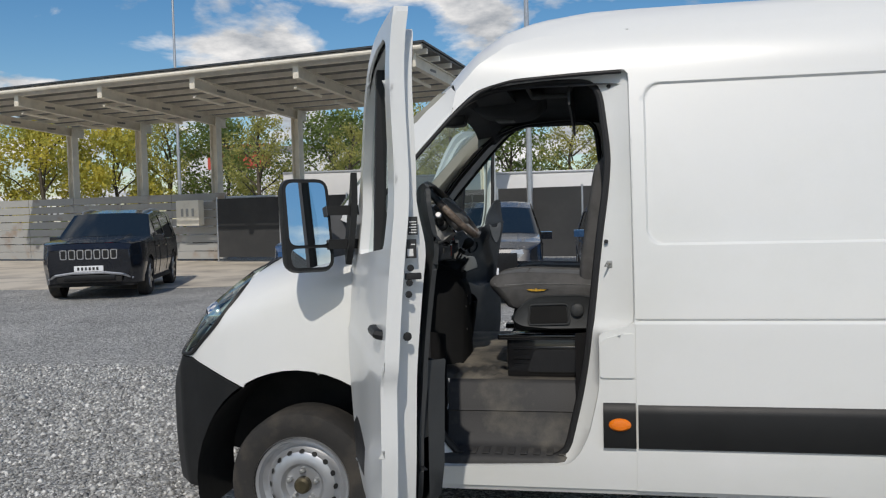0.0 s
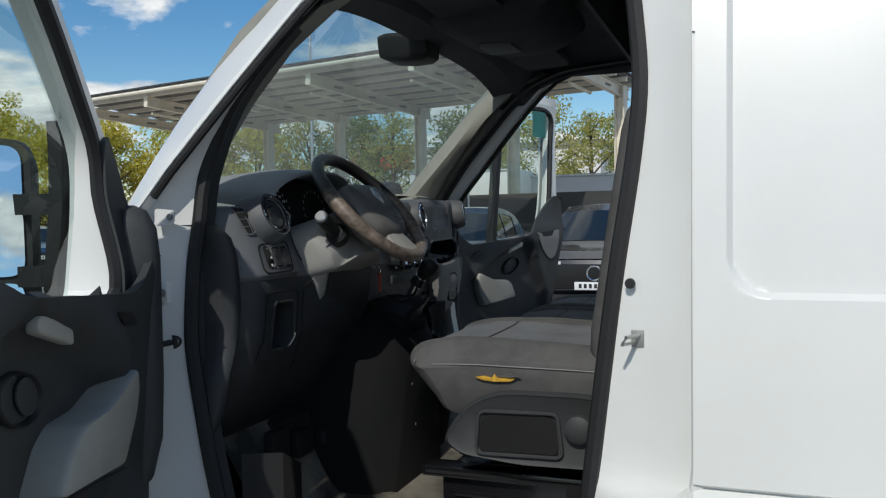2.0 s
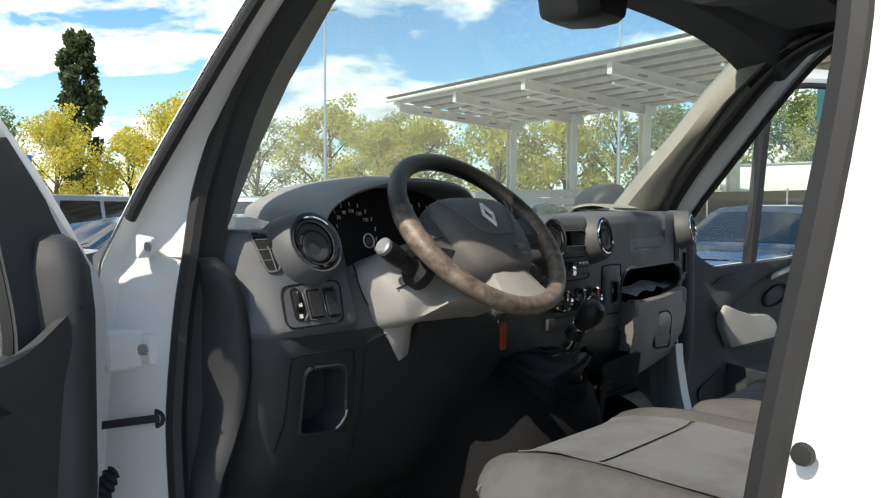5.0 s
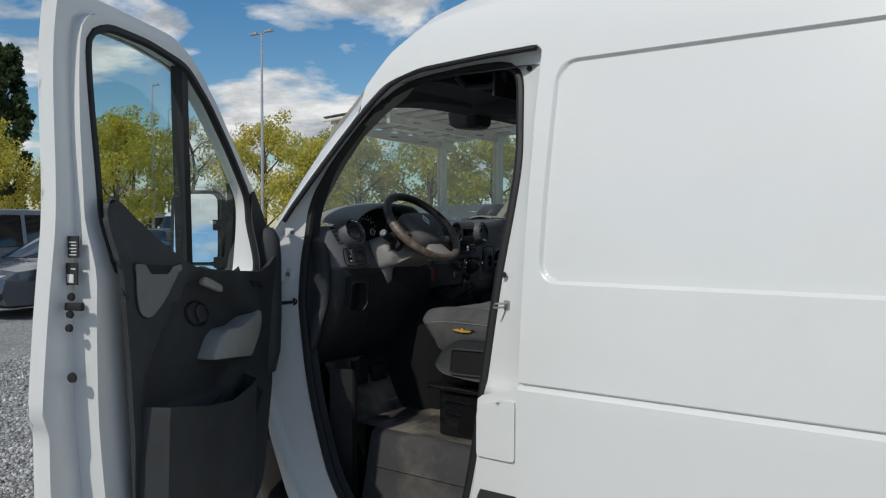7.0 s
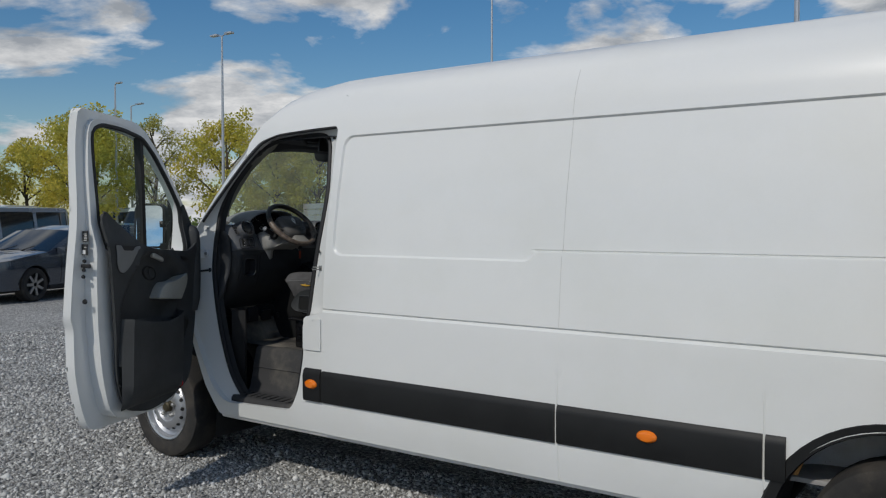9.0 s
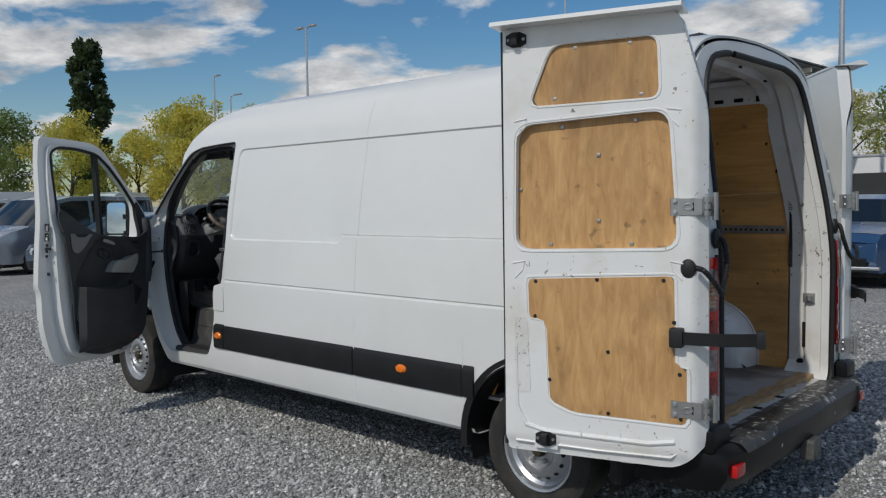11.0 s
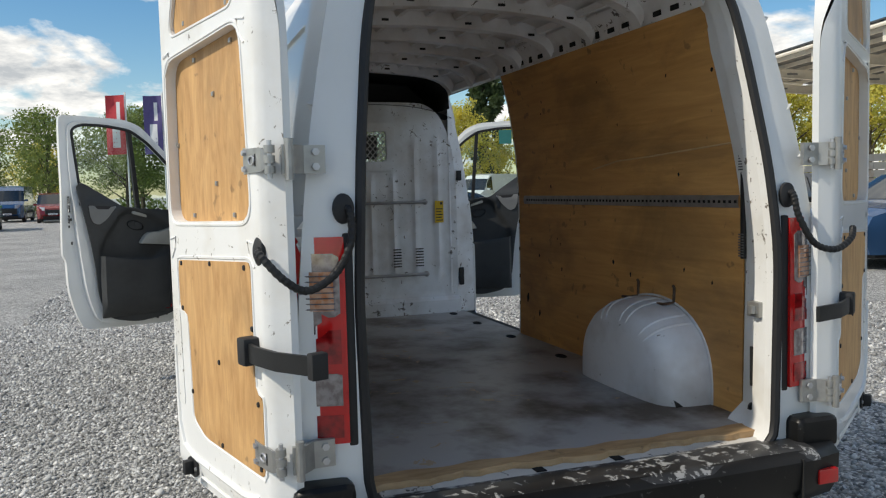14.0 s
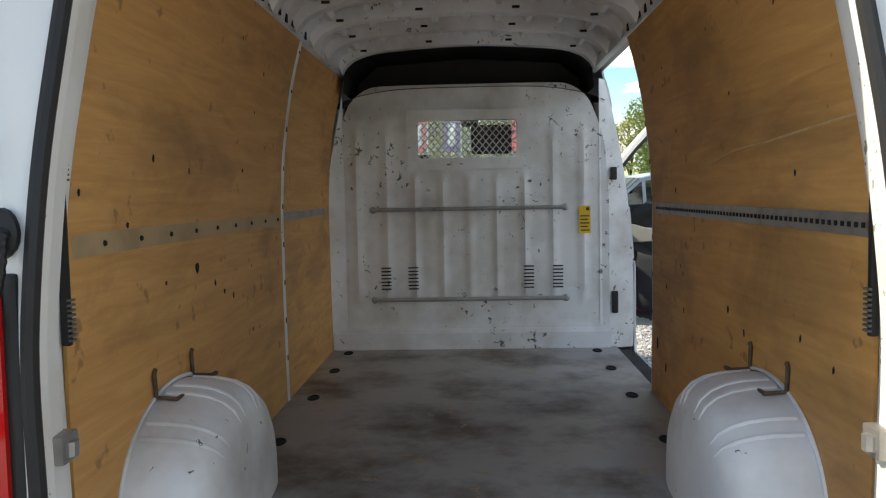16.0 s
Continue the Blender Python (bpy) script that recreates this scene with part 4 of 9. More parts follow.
def front_door(sign, angle):
    def loc(x, y, z):
        return Vector((x - HX, sign * (y + .095 * ease(1.5, 2.15, z) - HY), z))
    hinge = Matrix.Translation((HX + .012, -HY - .024, 0) if sign < 0 else (.16, .935, 0)) @ Matrix.Rotation(radians(sign * angle), 4, "Z")
    xs, zs = steps(.28, 1.47, .025), steps(.43, 2.17, .025)

    def inner_y(z):
        return half(z) - (.10 if z < 1.4 else .10 - .045 * ease(1.4, 1.6, z))
    bm = sheet(xs, zs, lambda x, z: loc(x, half(z) + .006 * (1 - ease(1.068, 1.08, z)) + .022 * ease(.55, 1.2, x), z), DOOR_SKIN, [GLASS], .01)
    o, i_ = pair(DOOR_SKIN, DOOR_INNER)
    loft([[loc(x, half(z) - .002 + .022 * ease(.55, 1.2, x), z) for x, z in o], [loc(x, half(z) - .022, z) for x, z in o],
          [loc(a, half(b) - .028, b) for a, b in i_], [loc(a, inner_y(b), b) for a, b in i_]], False, True, bm)
    sheet(xs, zs, lambda x, z: loc(x, inner_y(z), z), DOOR_INNER, [GLASS], .0, bm)
    g = along(ccw(GLASS), 90, 1.0, 1.7)
    loft([[loc(x, half(z) - .004, z) for x, z in g], [loc(x, inner_y(z), z) for x, z in g]], False, True, bm)
    door = part("front_door", bm, WHITE, van, "open white front door with dark grey inner trim", hinge, 40)
    pane = part("window_pane", sheet(steps(.57, 1.38, .05), steps(1.38, 2.09, .05), lambda x, z: loc(x, half(z) - .03, z), [(1.0 + (x - 1.0) * 1.01, 1.72 + (z - 1.72) * 1.01) for x, z in GLASS]), PANE, door, "clear door glass")
    pane.visible_shadow = False
    part("window_seal", ringtube([loc(x, inner_y(z) + .005, z) for x, z in g], .013, 6), SEAL, door)
    part("window_bar", loft([[loc(x + a, half(z) - .03 + b, z) for a, b in ((-.016, -.02), (.016, -.02), (.016, .02), (-.016, .02))] for x, z in ((.925, 2.06), (.87, 1.40))]), SEAL, door, "black window divider")
    part("sail_trim", sheet(steps(.31, .63, .025), steps(1.36, 1.80, .025), lambda x, z: loc(x, inner_y(z) - .012, z), [(.405, 1.44), (.40, 1.52), (.44, 1.60), (.51, 1.69), (.525, 1.66), (.515, 1.37), (.45, 1.40)], (), .01), TRIM, door)
    panel = part("trim_panel", sheet(steps(.32, 1.38, .018), steps(.49, 1.65, .018), lambda x, z: loc(x, inner_y(z) - panel_relief(x, z), z), PANEL, (), .015 * sign), TRIM, door, "moulded dark grey plastic trim panel", smooth=50)
    part("corner_bolster", loft([[loc(x, inner_y(1.4) - d, z) for x, d in ((.412 + e, .0), (.410 + e, .030 * k), (.422 + e, .050 * k), (.45, .058 * k), (.475 - e, .046 * k), (.482 - e, .0))] for z, k, e in ((1.555, .2, .02), (1.545, .6, .010), (1.51, .9, .003), (1.45, 1, .0), (1.35, 1, .0), (1.22, 1, .0), (1.10, .9, .0), (1.02, .5, .0))]), TRIM, panel, "dark grey upright corner bolster", smooth=60)
    tri = rounded([(1.085, 1.446), (1.128, 1.440), (1.150, 1.420), (1.235, 1.424), (1.255, 1.452), (1.300, 1.456), (1.292, 1.375), (1.27, 1.318), (1.222, 1.300), (1.16, 1.345)], [.006, .006, .008, .008, .006, .012, .03, .03, .03, .03], 4)
    on_panel = lambda x, z, o: loc(x, inner_y(z) - panel_relief(x, z) - o, z)
    part("insert_gap", sheet(steps(1.07, 1.315, .012), steps(1.285, 1.465, .012), lambda x, z: on_panel(x, z, .002), [(1.195 + (x - 1.195) * 1.06, 1.378 + (z - 1.378) * 1.07) for x, z in tri if z < 1.415 or not 1.13 < x < 1.25]), LABX, panel)
    part("pull_insert", sheet(steps(1.08, 1.305, .012), steps(1.295, 1.46, .012), lambda x, z: on_panel(x, z, .006), tri, (), .003), INSERT, panel, "mid grey plastic insert", smooth=40)
    PAD = rounded([(.605, 1.270), (.592, 1.235), (.60, 1.19), (.65, 1.112), (.77, 1.124), (.905, 1.136), (.868, 1.200), (.83, 1.224), (.74, 1.226), (.66, 1.250)], .014, 4)
    pad_c = (.745, 1.178)
    part("armrest", loft([[loc(pad_c[0] + (x - pad_c[0]) * k, inner_y(z) - d, pad_c[1] + (z - pad_c[1]) * k) for x, z in PAD] for d, k in ((.012, 1.0), (.060, 1.0), (.070, .99), (.075, .97), (.077, .945))]), ARM, panel, "pale grey armrest pad", smooth=50)
    # Dark line that draws the shadow along the pad's lower edge.
    part("arm_shadow_line", tube([loc(x, inner_y(z) - .076, z) for x, z in ((.655, 1.106), (.77, 1.118), (.905, 1.130))], .003, 6), LABX, panel)
    OVAL = [(.062 * math.cos(a) + .018 * math.sin(a), .040 * math.sin(a) + .004 * math.cos(a)) for a in np.linspace(0, 2 * math.pi, 32, endpoint=False)]
    part("grab_recess", loft([[on_panel(.925 + u * k, 1.283 + v * k, d) for u, v in OVAL] for k, d in ((1.06, .001), (1.04, .009), (.97, .011), (.90, .006), (.84, -.006), (.05, -.010))], False), LABX, panel, "dark oval latch recess", smooth=60)
    part("latch_flap", prism([(u * .5 - .022, v * .72) for u, v in OVAL], .004, lambda u, v, w: on_panel(.925 + u, 1.283 + v, .003 + w), .001), TRIM, panel)
    part("latch_lever", prism(rounded([(.845, 1.344), (.965, 1.378), (.962, 1.402), (.93, 1.396), (.85, 1.368)], .010, 4), .02, lambda u, v, w: loc(u, inner_y(v) - .038 - w, v), .004), ARM, panel, "pale latch lever", smooth=50)
    part("switch_base", prism(rounded([(.555, 1.338), (.60, 1.366), (.665, 1.372), (.635, 1.346)], .010, 3), .005, lambda u, v, w: on_panel(u, v, w), .001), BLACKP, panel, "black window switch")
    lipz = lambda x: float(np.interp(x, [.66, .72, .86, 1.02, 1.18, 1.26], [1.055, 1.035, 1.005, 1.02, 1.052, 1.06]))
    pocket_x = [.662, .668, .69, .74, .80, .86, .92, .98, 1.04, 1.10, 1.16, 1.205, 1.222, 1.226]
    side = lambda x: .075 * ease(.655, .70, x) * ease(1.232, 1.20, x)
    part("door_pocket", loft([[loc(x, inner_y(z) - d, z) for z, d in ((.56, .045), (.60, .05 + side(x) * .7), (.70, .05 + side(x) * .9), (lipz(x) - .05, .05 + side(x)), (lipz(x) - .008, .053 + side(x)), (lipz(x), .050 + side(x)), (lipz(x) - .004, .043 + side(x)), (lipz(x) - .05, .040 + side(x) * .9), (.80, .035 + side(x) * .5))] for x in pocket_x], False, False), TRIM, panel, "deep dark grey door pocket", smooth=50)
    # Black sheet behind the lip paints in the shade inside the pocket.
    part("pocket_shade", sheet(steps(.67, 1.22, .05), steps(.80, 1.06, .05), lambda x, z: on_panel(x, z, .001), [(.68, .80), (1.215, .80), (1.215, 1.02), (1.05, .995), (.86, .985), (.69, 1.02)]), LABX, panel)
    SPK = rounded([(.52, .965), (.63, 1.035), (.655, .99), (.655, .86), (.575, .85)], .02, 4)
    part("speaker_grille", sheet(steps(.51, .665, .02), steps(.84, 1.04, .02), lambda x, z: on_panel(x, z, .004), SPK, (), .003), LABX, panel, "black speaker grille")
    part("grille_rim", ringtube([on_panel(x, z, .005) for x, z in SPK], .004, 6), TRIM, panel)
    part("reflector", revolve([(0, -.012), (.03, -.01), (.04, .0)], 18, None, Matrix.Translation(loc(.72, inner_y(.61) - .098, .612)) @ Matrix.Diagonal((1.1, sign * -1, .5, 1))), RED, panel, "red door reflector")
    for (x, y, z) in ((1.435, .95, 1.375), (1.425, .95, 1.33), (1.425, .955, 1.295)):
        part("lock_bolt", revolve([(0, -.006), (.009, -.005), (.011, .002)], 10, None, Matrix.Translation(loc(1.415, half(z) - .05, z)) @ Matrix.Rotation(radians(90), 4, "Z")), SEAL, door)
    part("lock_slot", box(*sorted((1.405 - HX, 1.42 - HX)), *sorted((sign * (half(1.35) - .085 - HY), sign * (half(1.35) - .035 - HY))), 1.34, 1.36, .003), SEAL, door)
    LAB = mat("label_black", (.03, .03, .03), .5) if sign < 0 else bpy.data.materials["label_black"]
    part("label", box(*sorted((1.413 - HX, 1.419 - HX)), *sorted((sign * (half(1.5) - .06 - HY), sign * (half(1.5) - .03 - HY))), 1.475, 1.53), LAB, door, "small black label")
    part("label", box(*sorted((1.411 - HX, 1.417 - HX)), *sorted((sign * (half(1.44) - .062 - HY), sign * (half(1.44) - .03 - HY))), 1.405, 1.462), LAB, door, "small black label")
    for k in range(5):
        part("bar", box(*sorted((1.419 - HX, 1.4195 - HX)), *sorted((sign * (half(1.5) - .056 - HY), sign * (half(1.5) - .034 - .006 * (k % 2) - HY))), 1.481 + .008 * k, 1.484 + .008 * k), PALEINK, door, smooth=0)
    part("bar", box(*sorted((1.417 - HX, 1.4176 - HX)), *sorted((sign * (half(1.44) - .052 - HY), sign * (half(1.44) - .034 - HY))), 1.411, 1.433), PALEINK, door, smooth=0)
    part("bar", box(*sorted((1.417 - HX, 1.4176 - HX)), *sorted((sign * (half(1.44) - .058 - HY), sign * (half(1.44) - .045 - HY))), 1.445, 1.448), PALEINK, door, smooth=0)
    part("edge_plug", revolve([(0, -.006), (.012, -.004), (.014, .002)], 14, None, Matrix.Translation(loc(1.40, half(1.17) - .055, 1.165)) @ Matrix.Rotation(radians(90), 4, "Z")), SEAL, door)
    # outer handle and the mirror
    part("outer_handle", tube([loc(1.40, half(1.17) + .004, 1.17), loc(1.385, half(1.17) + .035, 1.175), loc(1.27, half(1.17) + .035, 1.175), loc(1.25, half(1.17) + .004, 1.17)], .016, 8), BLACKP, door, "black outer door handle")
    part("rub_strip", loft([[loc(x, half(z) + o, z) for z, o in ((.553, 0), (.556, .014), (.70, .02), (.741, .0))] for x in (.56, 1.25)], False, False), BLACKP, door)
    mirror = part("mirror_arm", loft([[loc(x, half(1.5) + o, z) for x, z in ((.40, zc - .02), (.44, zc - .02), (.44, zc + .02), (.40, zc + .02))] for o, zc in ((.0, 1.42), (.13, 1.42))]), BLACKP, door, "black mirror arm")
    part("mirror_arm", loft([[loc(x, half(1.5) + o, z) for x, z in ((.40, 1.54), (.44, 1.54), (.44, 1.58), (.40, 1.58))] for o in (.0, .13)]), BLACKP, door, "black mirror arm")
    part("mirror_base", sheet(steps(.33, .62, .03), steps(1.33, 1.80, .03), lambda x, z: loc(x, half(z) + .02, z), [(.34, 1.40), (.34, 1.54), (.46, 1.68), (.505, 1.73), (.50, 1.40), (.44, 1.33)], (), .025), BLACKP, door)
    M0 = Matrix.Translation(loc(.395, half(1.5) + .215, 1.50)) @ Matrix.Rotation(radians(-12 * sign), 4, "Z") @ Matrix.Rotation(radians(-7), 4, "Y")
    prof = rounded([(-.10, -.19), (.10, -.19), (.105, .19), (-.09, .19)], .05, 5)
    shell = []
    for dx, s in ((.03, 1.0), (.0, 1.03), (-.05, .98), (-.09, .85), (-.115, .6)):
        shell.append([M0 @ Vector((dx, sign * u * s, v * s)) for u, v in prof])
    head = part("mirror_head", loft(shell), BLACKP, door, "black mirror housing")
    part("mirror_glass", prism(rounded([(-.085, -.085), (.085, -.085), (.09, .175), (-.075, .175)], .035, 5), .004, lambda u, v, w: M0 @ Vector((.032 + w, sign * u, v))), MIRROR, head, "mirror glass")
    part("mirror_glass", prism(rounded([(-.08, -.178), (.08, -.178), (.085, -.098), (-.085, -.098)], .03, 5), .004, lambda u, v, w: M0 @ Vector((.032 + w, sign * u, v))), MIRROR, head, "small wide-angle mirror glass")
    return door


left_door = front_door(-1, 67.4)
right_door = front_door(1, 70.5)

# ---- the van: rear doors ----
RD_OUT = rounded([(-.035, .56), (-.03, 2.05), (.08, 2.44), (.14, 2.47), (.905, 2.47), (.91, .44), (.08, .44)], [.02, .1, .05, .05, .02, .03, .12])
SCRAPED = chipped("scraped_paint", (.74, .74, .72), (.55, .52, .46), (.20, .18, .15), .57, .5, 0, 40)
PLYW = plywood("pale_plywood", (.64, .385, .16), (.44, .235, .085), (.14, .08, .035), 2, .535, 3.2)


def rear_door(sign, way):
    """Local u from the hinge to the free edge, v up, w outwards of the inner face."""
    hinge = Vector((5.285, 1.03, 0)) if sign > 0 else Vector((5.266, -1.088, 0))
    u = Vector((way[0], way[1], 0)).normalized()
    n = Vector((-u.y, u.x, 0))
    if n.y * sign < 0:
        n = -n
    m = Matrix(((u.x, n.x, 0, hinge.x), (u.y, n.y, 0, hinge.y), (0, 0, 1, 0), (0, 0, 0, 1)))
    P = lambda a, b, w: Vector((a, w, b))
    holes = [rounded([(.17, 2.09), (.74, 2.085), (.63, 2.36), (.18, 2.36)], [.05, .06, .06, .05]),
             rounded([(.09, 1.43), (.81, 1.415), (.80, 2.0), (.13, 2.035)], [.08, .08, .08, .08]),
             rounded([(.105, 1.305), (.75, 1.275), (.745, 1.08), (.665, 1.08), (.65, .70), (.54, .655), (.05, .645), (.05, .905), (.10, .905)], [.025, .02, .03, .03, .03, .03, .03, .03, .02])]
    holes = [[(a * (1 + .045 * ease(.2, .5, a)), b) for a, b in h] for h in holes]
    us, vs = steps(-.04, .915, .02), steps(.43, 2.48, .02)
    def depth(a, b):
        d = -.012 * (1 - ease(.0, .035, min(a + .035, .91 - a)))
        return d
    bm = sheet(us, vs, lambda a, b: P(a, b, 0.0 + depth(a, b) - .05 * ease(.03, -.03, a) - .02 * ease(.52, .46, b)), RD_OUT, holes, 0)
    skin = sheet(us, vs, lambda a, b: P(a, b, -.085), RD_OUT)
    o = along(ccw(RD_OUT), 120, .45, 1.4)
    loft([[P(a, b, -.012 - .05 * ease(.03, -.03, a) - .02 * ease(.52, .46, b)) for a, b in o], [P(a, b, -.085) for a, b in o]], False, True, skin)
    recess = []
    for h, dp in zip(holes, (.02, .045, .008)):
        hh = along(ccw(h), 80, sum(p[0] for p in h) / len(h), sum(p[1] for p in h) / len(h))
        recess.append(loft([[P(a, b, 0.0 + depth(a, b) - .05 * ease(.03, -.03, a)) for a, b in hh], [P(a, b, -dp) for a, b in hh]], False, True))
    door = part("rear_door", bm, WHITE if sign > 0 else WORN, van, "folded-back white rear door with plywood lining", m, 40)
    for q in recess:
        part("recess_wall", q, WHITE if sign > 0 else WORN, door, smooth=40)
    part("outer_skin", skin, WHITE, door, smooth=40)
    for h, lift in zip(holes, (.004, .006, .005)):
        cu, cv = sum(p[0] for p in h) / len(h), sum(p[1] for p in h) / len(h)
        out = [(cu + (a - cu) * 1.035, cv + (b - cv) * 1.035) for a, b in h]
        part("pressed_rim", ringtube([P(a, b, -.002) for a, b in along(ccw(out), 90, cu, cv)], .0065, 6), WHITE if sign > 0 else WORN, door)
    for a, b, s_ in ((.075, 2.03, 1), (.845, 2.02, -1), (.06, 1.36, 1), (.86, 1.35, -1)):
        part("corner_bead", tube([P(a, b, .001), P(a + s_ * .06, b + .01, .001), P(a + s_ * .05, b - .03, .001), P(a + s_ * .01, b - .07, .001)], .004, 5), WHITE if sign > 0 else WORN, door)
    part("lower_swage", tube([P(.10, .565, 0), P(.22, .545, 0), P(.70, .55, 0), P(.80, .575, 0), P(.845, .66, 0), P(.85, .95, 0)], .011, 8), WHITE if sign > 0 else WORN, door)
    part("lower_swage", tube([P(.855, .49, -.005), P(.45, .485, -.005), P(.12, .49, -.005), P(.03, .56, -.01), P(.02, .9, -.012), P(.02, 2.0, -.012)], .006, 6), WHITE if sign > 0 else WORN, door)
    part("chafed_recess", sheet(steps(.77, .86, .015), steps(.72, 1.10, .02), lambda a, b: P(a, b, .0025), rounded([(.775, .73), (.85, .73), (.855, 1.09), (.79, 1.09)], .02), (), .003), SCRAPED, door, "paint worn to bare metal")
    for k, (h, dp) in enumerate(zip(holes, (.018, .043, .004))):
        part("ply_panel", sheet(steps(.03, .90, .04), steps(.6, 2.4, .04), lambda a, b: P(a, b, -dp), [(a, b) for a, b in h], (), .006), PLYW, door, "plywood door panel")
    part("door_edge_seal", tube([P(.912, .46, -.03), P(.914, 2.45, -.03)], .009, 6), SEAL, door)
    cap = part("roof_lip", loft([[P(a, 2.455 + .01 * k, w) for k, w in ((0, -.09), (1, -.02), (3, .05), (2, .09), (0, .10), (0, .02))] for a in (.06, .3, .6, .93)]), WHITE, door)
    for zc in (1.61, .715):
        hg = part("hinge", loft([[P(a_, zc + q * h, w) for q in (-1, 1)] + [P(a_, zc + q * h, w - .007) for q in (1, -1)] for a_, h, w in ((-.030, .020, -.012), (-.012, .034, .004), (.02, .036, .006), (.075, .036, .006), (.118, .040, .004), (.122, .038, -.002))]), ZINC, door, "zinc strap hinge", smooth=30)
        for q in (-.030, .0, .030):
            part("hinge_knuckle", tube([P(-.030, zc + q - .011, -.016), P(-.030, zc + q + .011, -.016)], .016, 12), ZINC, hg)
        part("hinge_pin", tube([P(-.030, zc - .055, -.016), P(-.030, zc + .055, -.016)], .0075, 10), STEEL, hg)
        part("hinge_loop", ringtube([P(.045 + .020 * math.cos(a_), zc + .012 * math.sin(a_), .009) for a_ in np.linspace(0, 6.283, 18, endpoint=False)], .003, 6), STEEL, hg)
        part("hinge_slot", prism([(.020, -.018), (.026, -.018), (.026, .018), (.020, .018)], .001, lambda u_, v_, w_: P(u_, zc + v_, .0065 + w_)), DARK, hg, smooth=0)
        for dz in (-.024, .024):
            part("hinge_bolt", revolve([(0, .016), (.009, .015), (.010, .004)], 6, None, Matrix.Translation((.100, .0, zc + dz))), STEEL, hg)
    part("check_strap", loft([[P(a, b, w) for b in (1.01, 1.065) for w in ((w0), (w0 + .012))][:2] + [P(a, 1.065, w0 + .012), P(a, 1.065, w0)] for a, w0 in ((.10, .02), (.0, .03), (-.12, .02), (-.25, -.03))]), BLACKP, door, "black door check strap")
    part("strap_root", box(.06, .12, -.01, .05, .995, 1.08, .01), SEAL, door)
    for a, b in ((.83, 2.40), (.70, .515)):
        lt = part("latch", prism([(-.05, -.02), (-.02, -.035), (.02, -.035), (.05, -.02), (.05, .02), (.02, .035), (-.02, .035), (-.05, .02)], .01, lambda u_, v_, w_: P(a + u_, b + v_, .002 + w_)), SEAL, door, "black door latch")
        part("latch_claw", box(a - .016, a + .018, .0, .045, b - .024, b + .028, .008), SEAL, lt)
        part("latch_plate", box(a - .058, a + .058, -.004, .003, b - .05, b + .05, .002), WHITE if b > 1 else WORN, lt)
        for q_ in (-.038, .038):
            part("latch_bolt", revolve([(0, .018), (.007, .017), (.009, .008)], 8, None, Matrix.Translation((a + q_, 0, b))), ZINC, lt)
    return door, m


rear_left, rear_left_m = rear_door(-1, (-.96, -.285))
rear_right, rear_right_m = rear_door(1, (-.6, .8))

# ---- the van: rear lamps, bumper, wheels ----
CLEARL = mat("clear_lens", (.34, .32, .32), .10, .5, var=.25, scale=40, col2=(.18, .15, .15), mix=(.4, .6), coat=.6)
ORANGEL = mat("amber_clear_lens", (.55, .33, .22), .15, .2, var=.25, scale=40, col2=(.45, .16, .05), mix=(.45, .65), coat=.6)
REDD = mat("deep_red_lens", (.34, .008, .010), .1, var=.25, scale=25, coat=.6)


def lamp_row(k, z, out, sign):
    """Places on the lamp's face: k across it from the doorway outwards, z up."""
    return Vector((rear_x(z) + .024 - .055 * k * k + out * (1 - .5 * k), sign * (.845 + .145 * k + out * k), z))


def lens(name, poly, out, sign, material, parent, label=""):
    bm = sheet(np.linspace(0, 1, 9), np.linspace(.74, 1.37, 34), lambda k, z: lamp_row(k, z, out, sign), poly, (), .004)
    return part(name, bm, material, parent, label, smooth=50)


for sign in (-1, 1):
    lamp = part("rear_lamp", loft([[lamp_row(k, z, 0, sign) for k in np.linspace(0, 1, 8)] + [Vector((rear_x(z) - .06, sign * .985, z)), Vector((rear_x(z) - .06, sign * .84, z))] for z in np.linspace(.735, 1.375, 14)]), RED, van, "tall red and clear rear lamp")
    lens("clear_lens", rounded([(.18, 1.13), (.18, 1.325), (.80, 1.325), (.80, 1.07), (.66, 1.07), (.45, 1.13)], .012, 2), .004, sign, CLEARL, lamp)
    lens("amber_lens", rounded([(.22, 1.15), (.22, 1.27), (.85, 1.27), (.85, 1.15)], .012, 2), .008, sign, ORANGEL, lamp)
    lens("brake_lens", rounded([(.10, .985), (.10, 1.09), (.42, 1.09), (.72, 1.02), (.90, .985)], .012, 2), .004, sign, REDD, lamp)
    lens("clear_lens", rounded([(.18, .855), (.18, .955), (.80, .955), (.80, .855)], .012, 2), .004, sign, CLEARL, lamp)
    lens("fog_lens", rounded([(.10, .755), (.10, .825), (.90, .825), (.90, .755)], .012, 2), .004, sign, REDD, lamp)
    for k_ in range(7):
        z = 1.155 + .017 * k_
        part("lens_rib", tube([lamp_row(.22, z, .013, sign), lamp_row(.55, z, .013, sign), lamp_row(.85, z, .013, sign)], .002, 4), CLEARL, lamp)
    part("lamp_frame", box(rear_x(1) - .04, rear_x(1) + .014, *sorted((sign * .815, sign * .846)), .72, 1.385, .008), SEAL, lamp)
bump = [[Vector((x0 - dx, y, z)) for x0, z in ((5.23, .535), (5.36, .53), (5.395, .50), (5.39, .40), (5.35, .335), (5.22, .33))] for y, dx in ((-1.035, .30), (-1.03, .12), (-.98, .04), (-.8, .0), (0, -.01), (.8, .0), (.98, .04), (1.03, .12), (1.035, .30))]
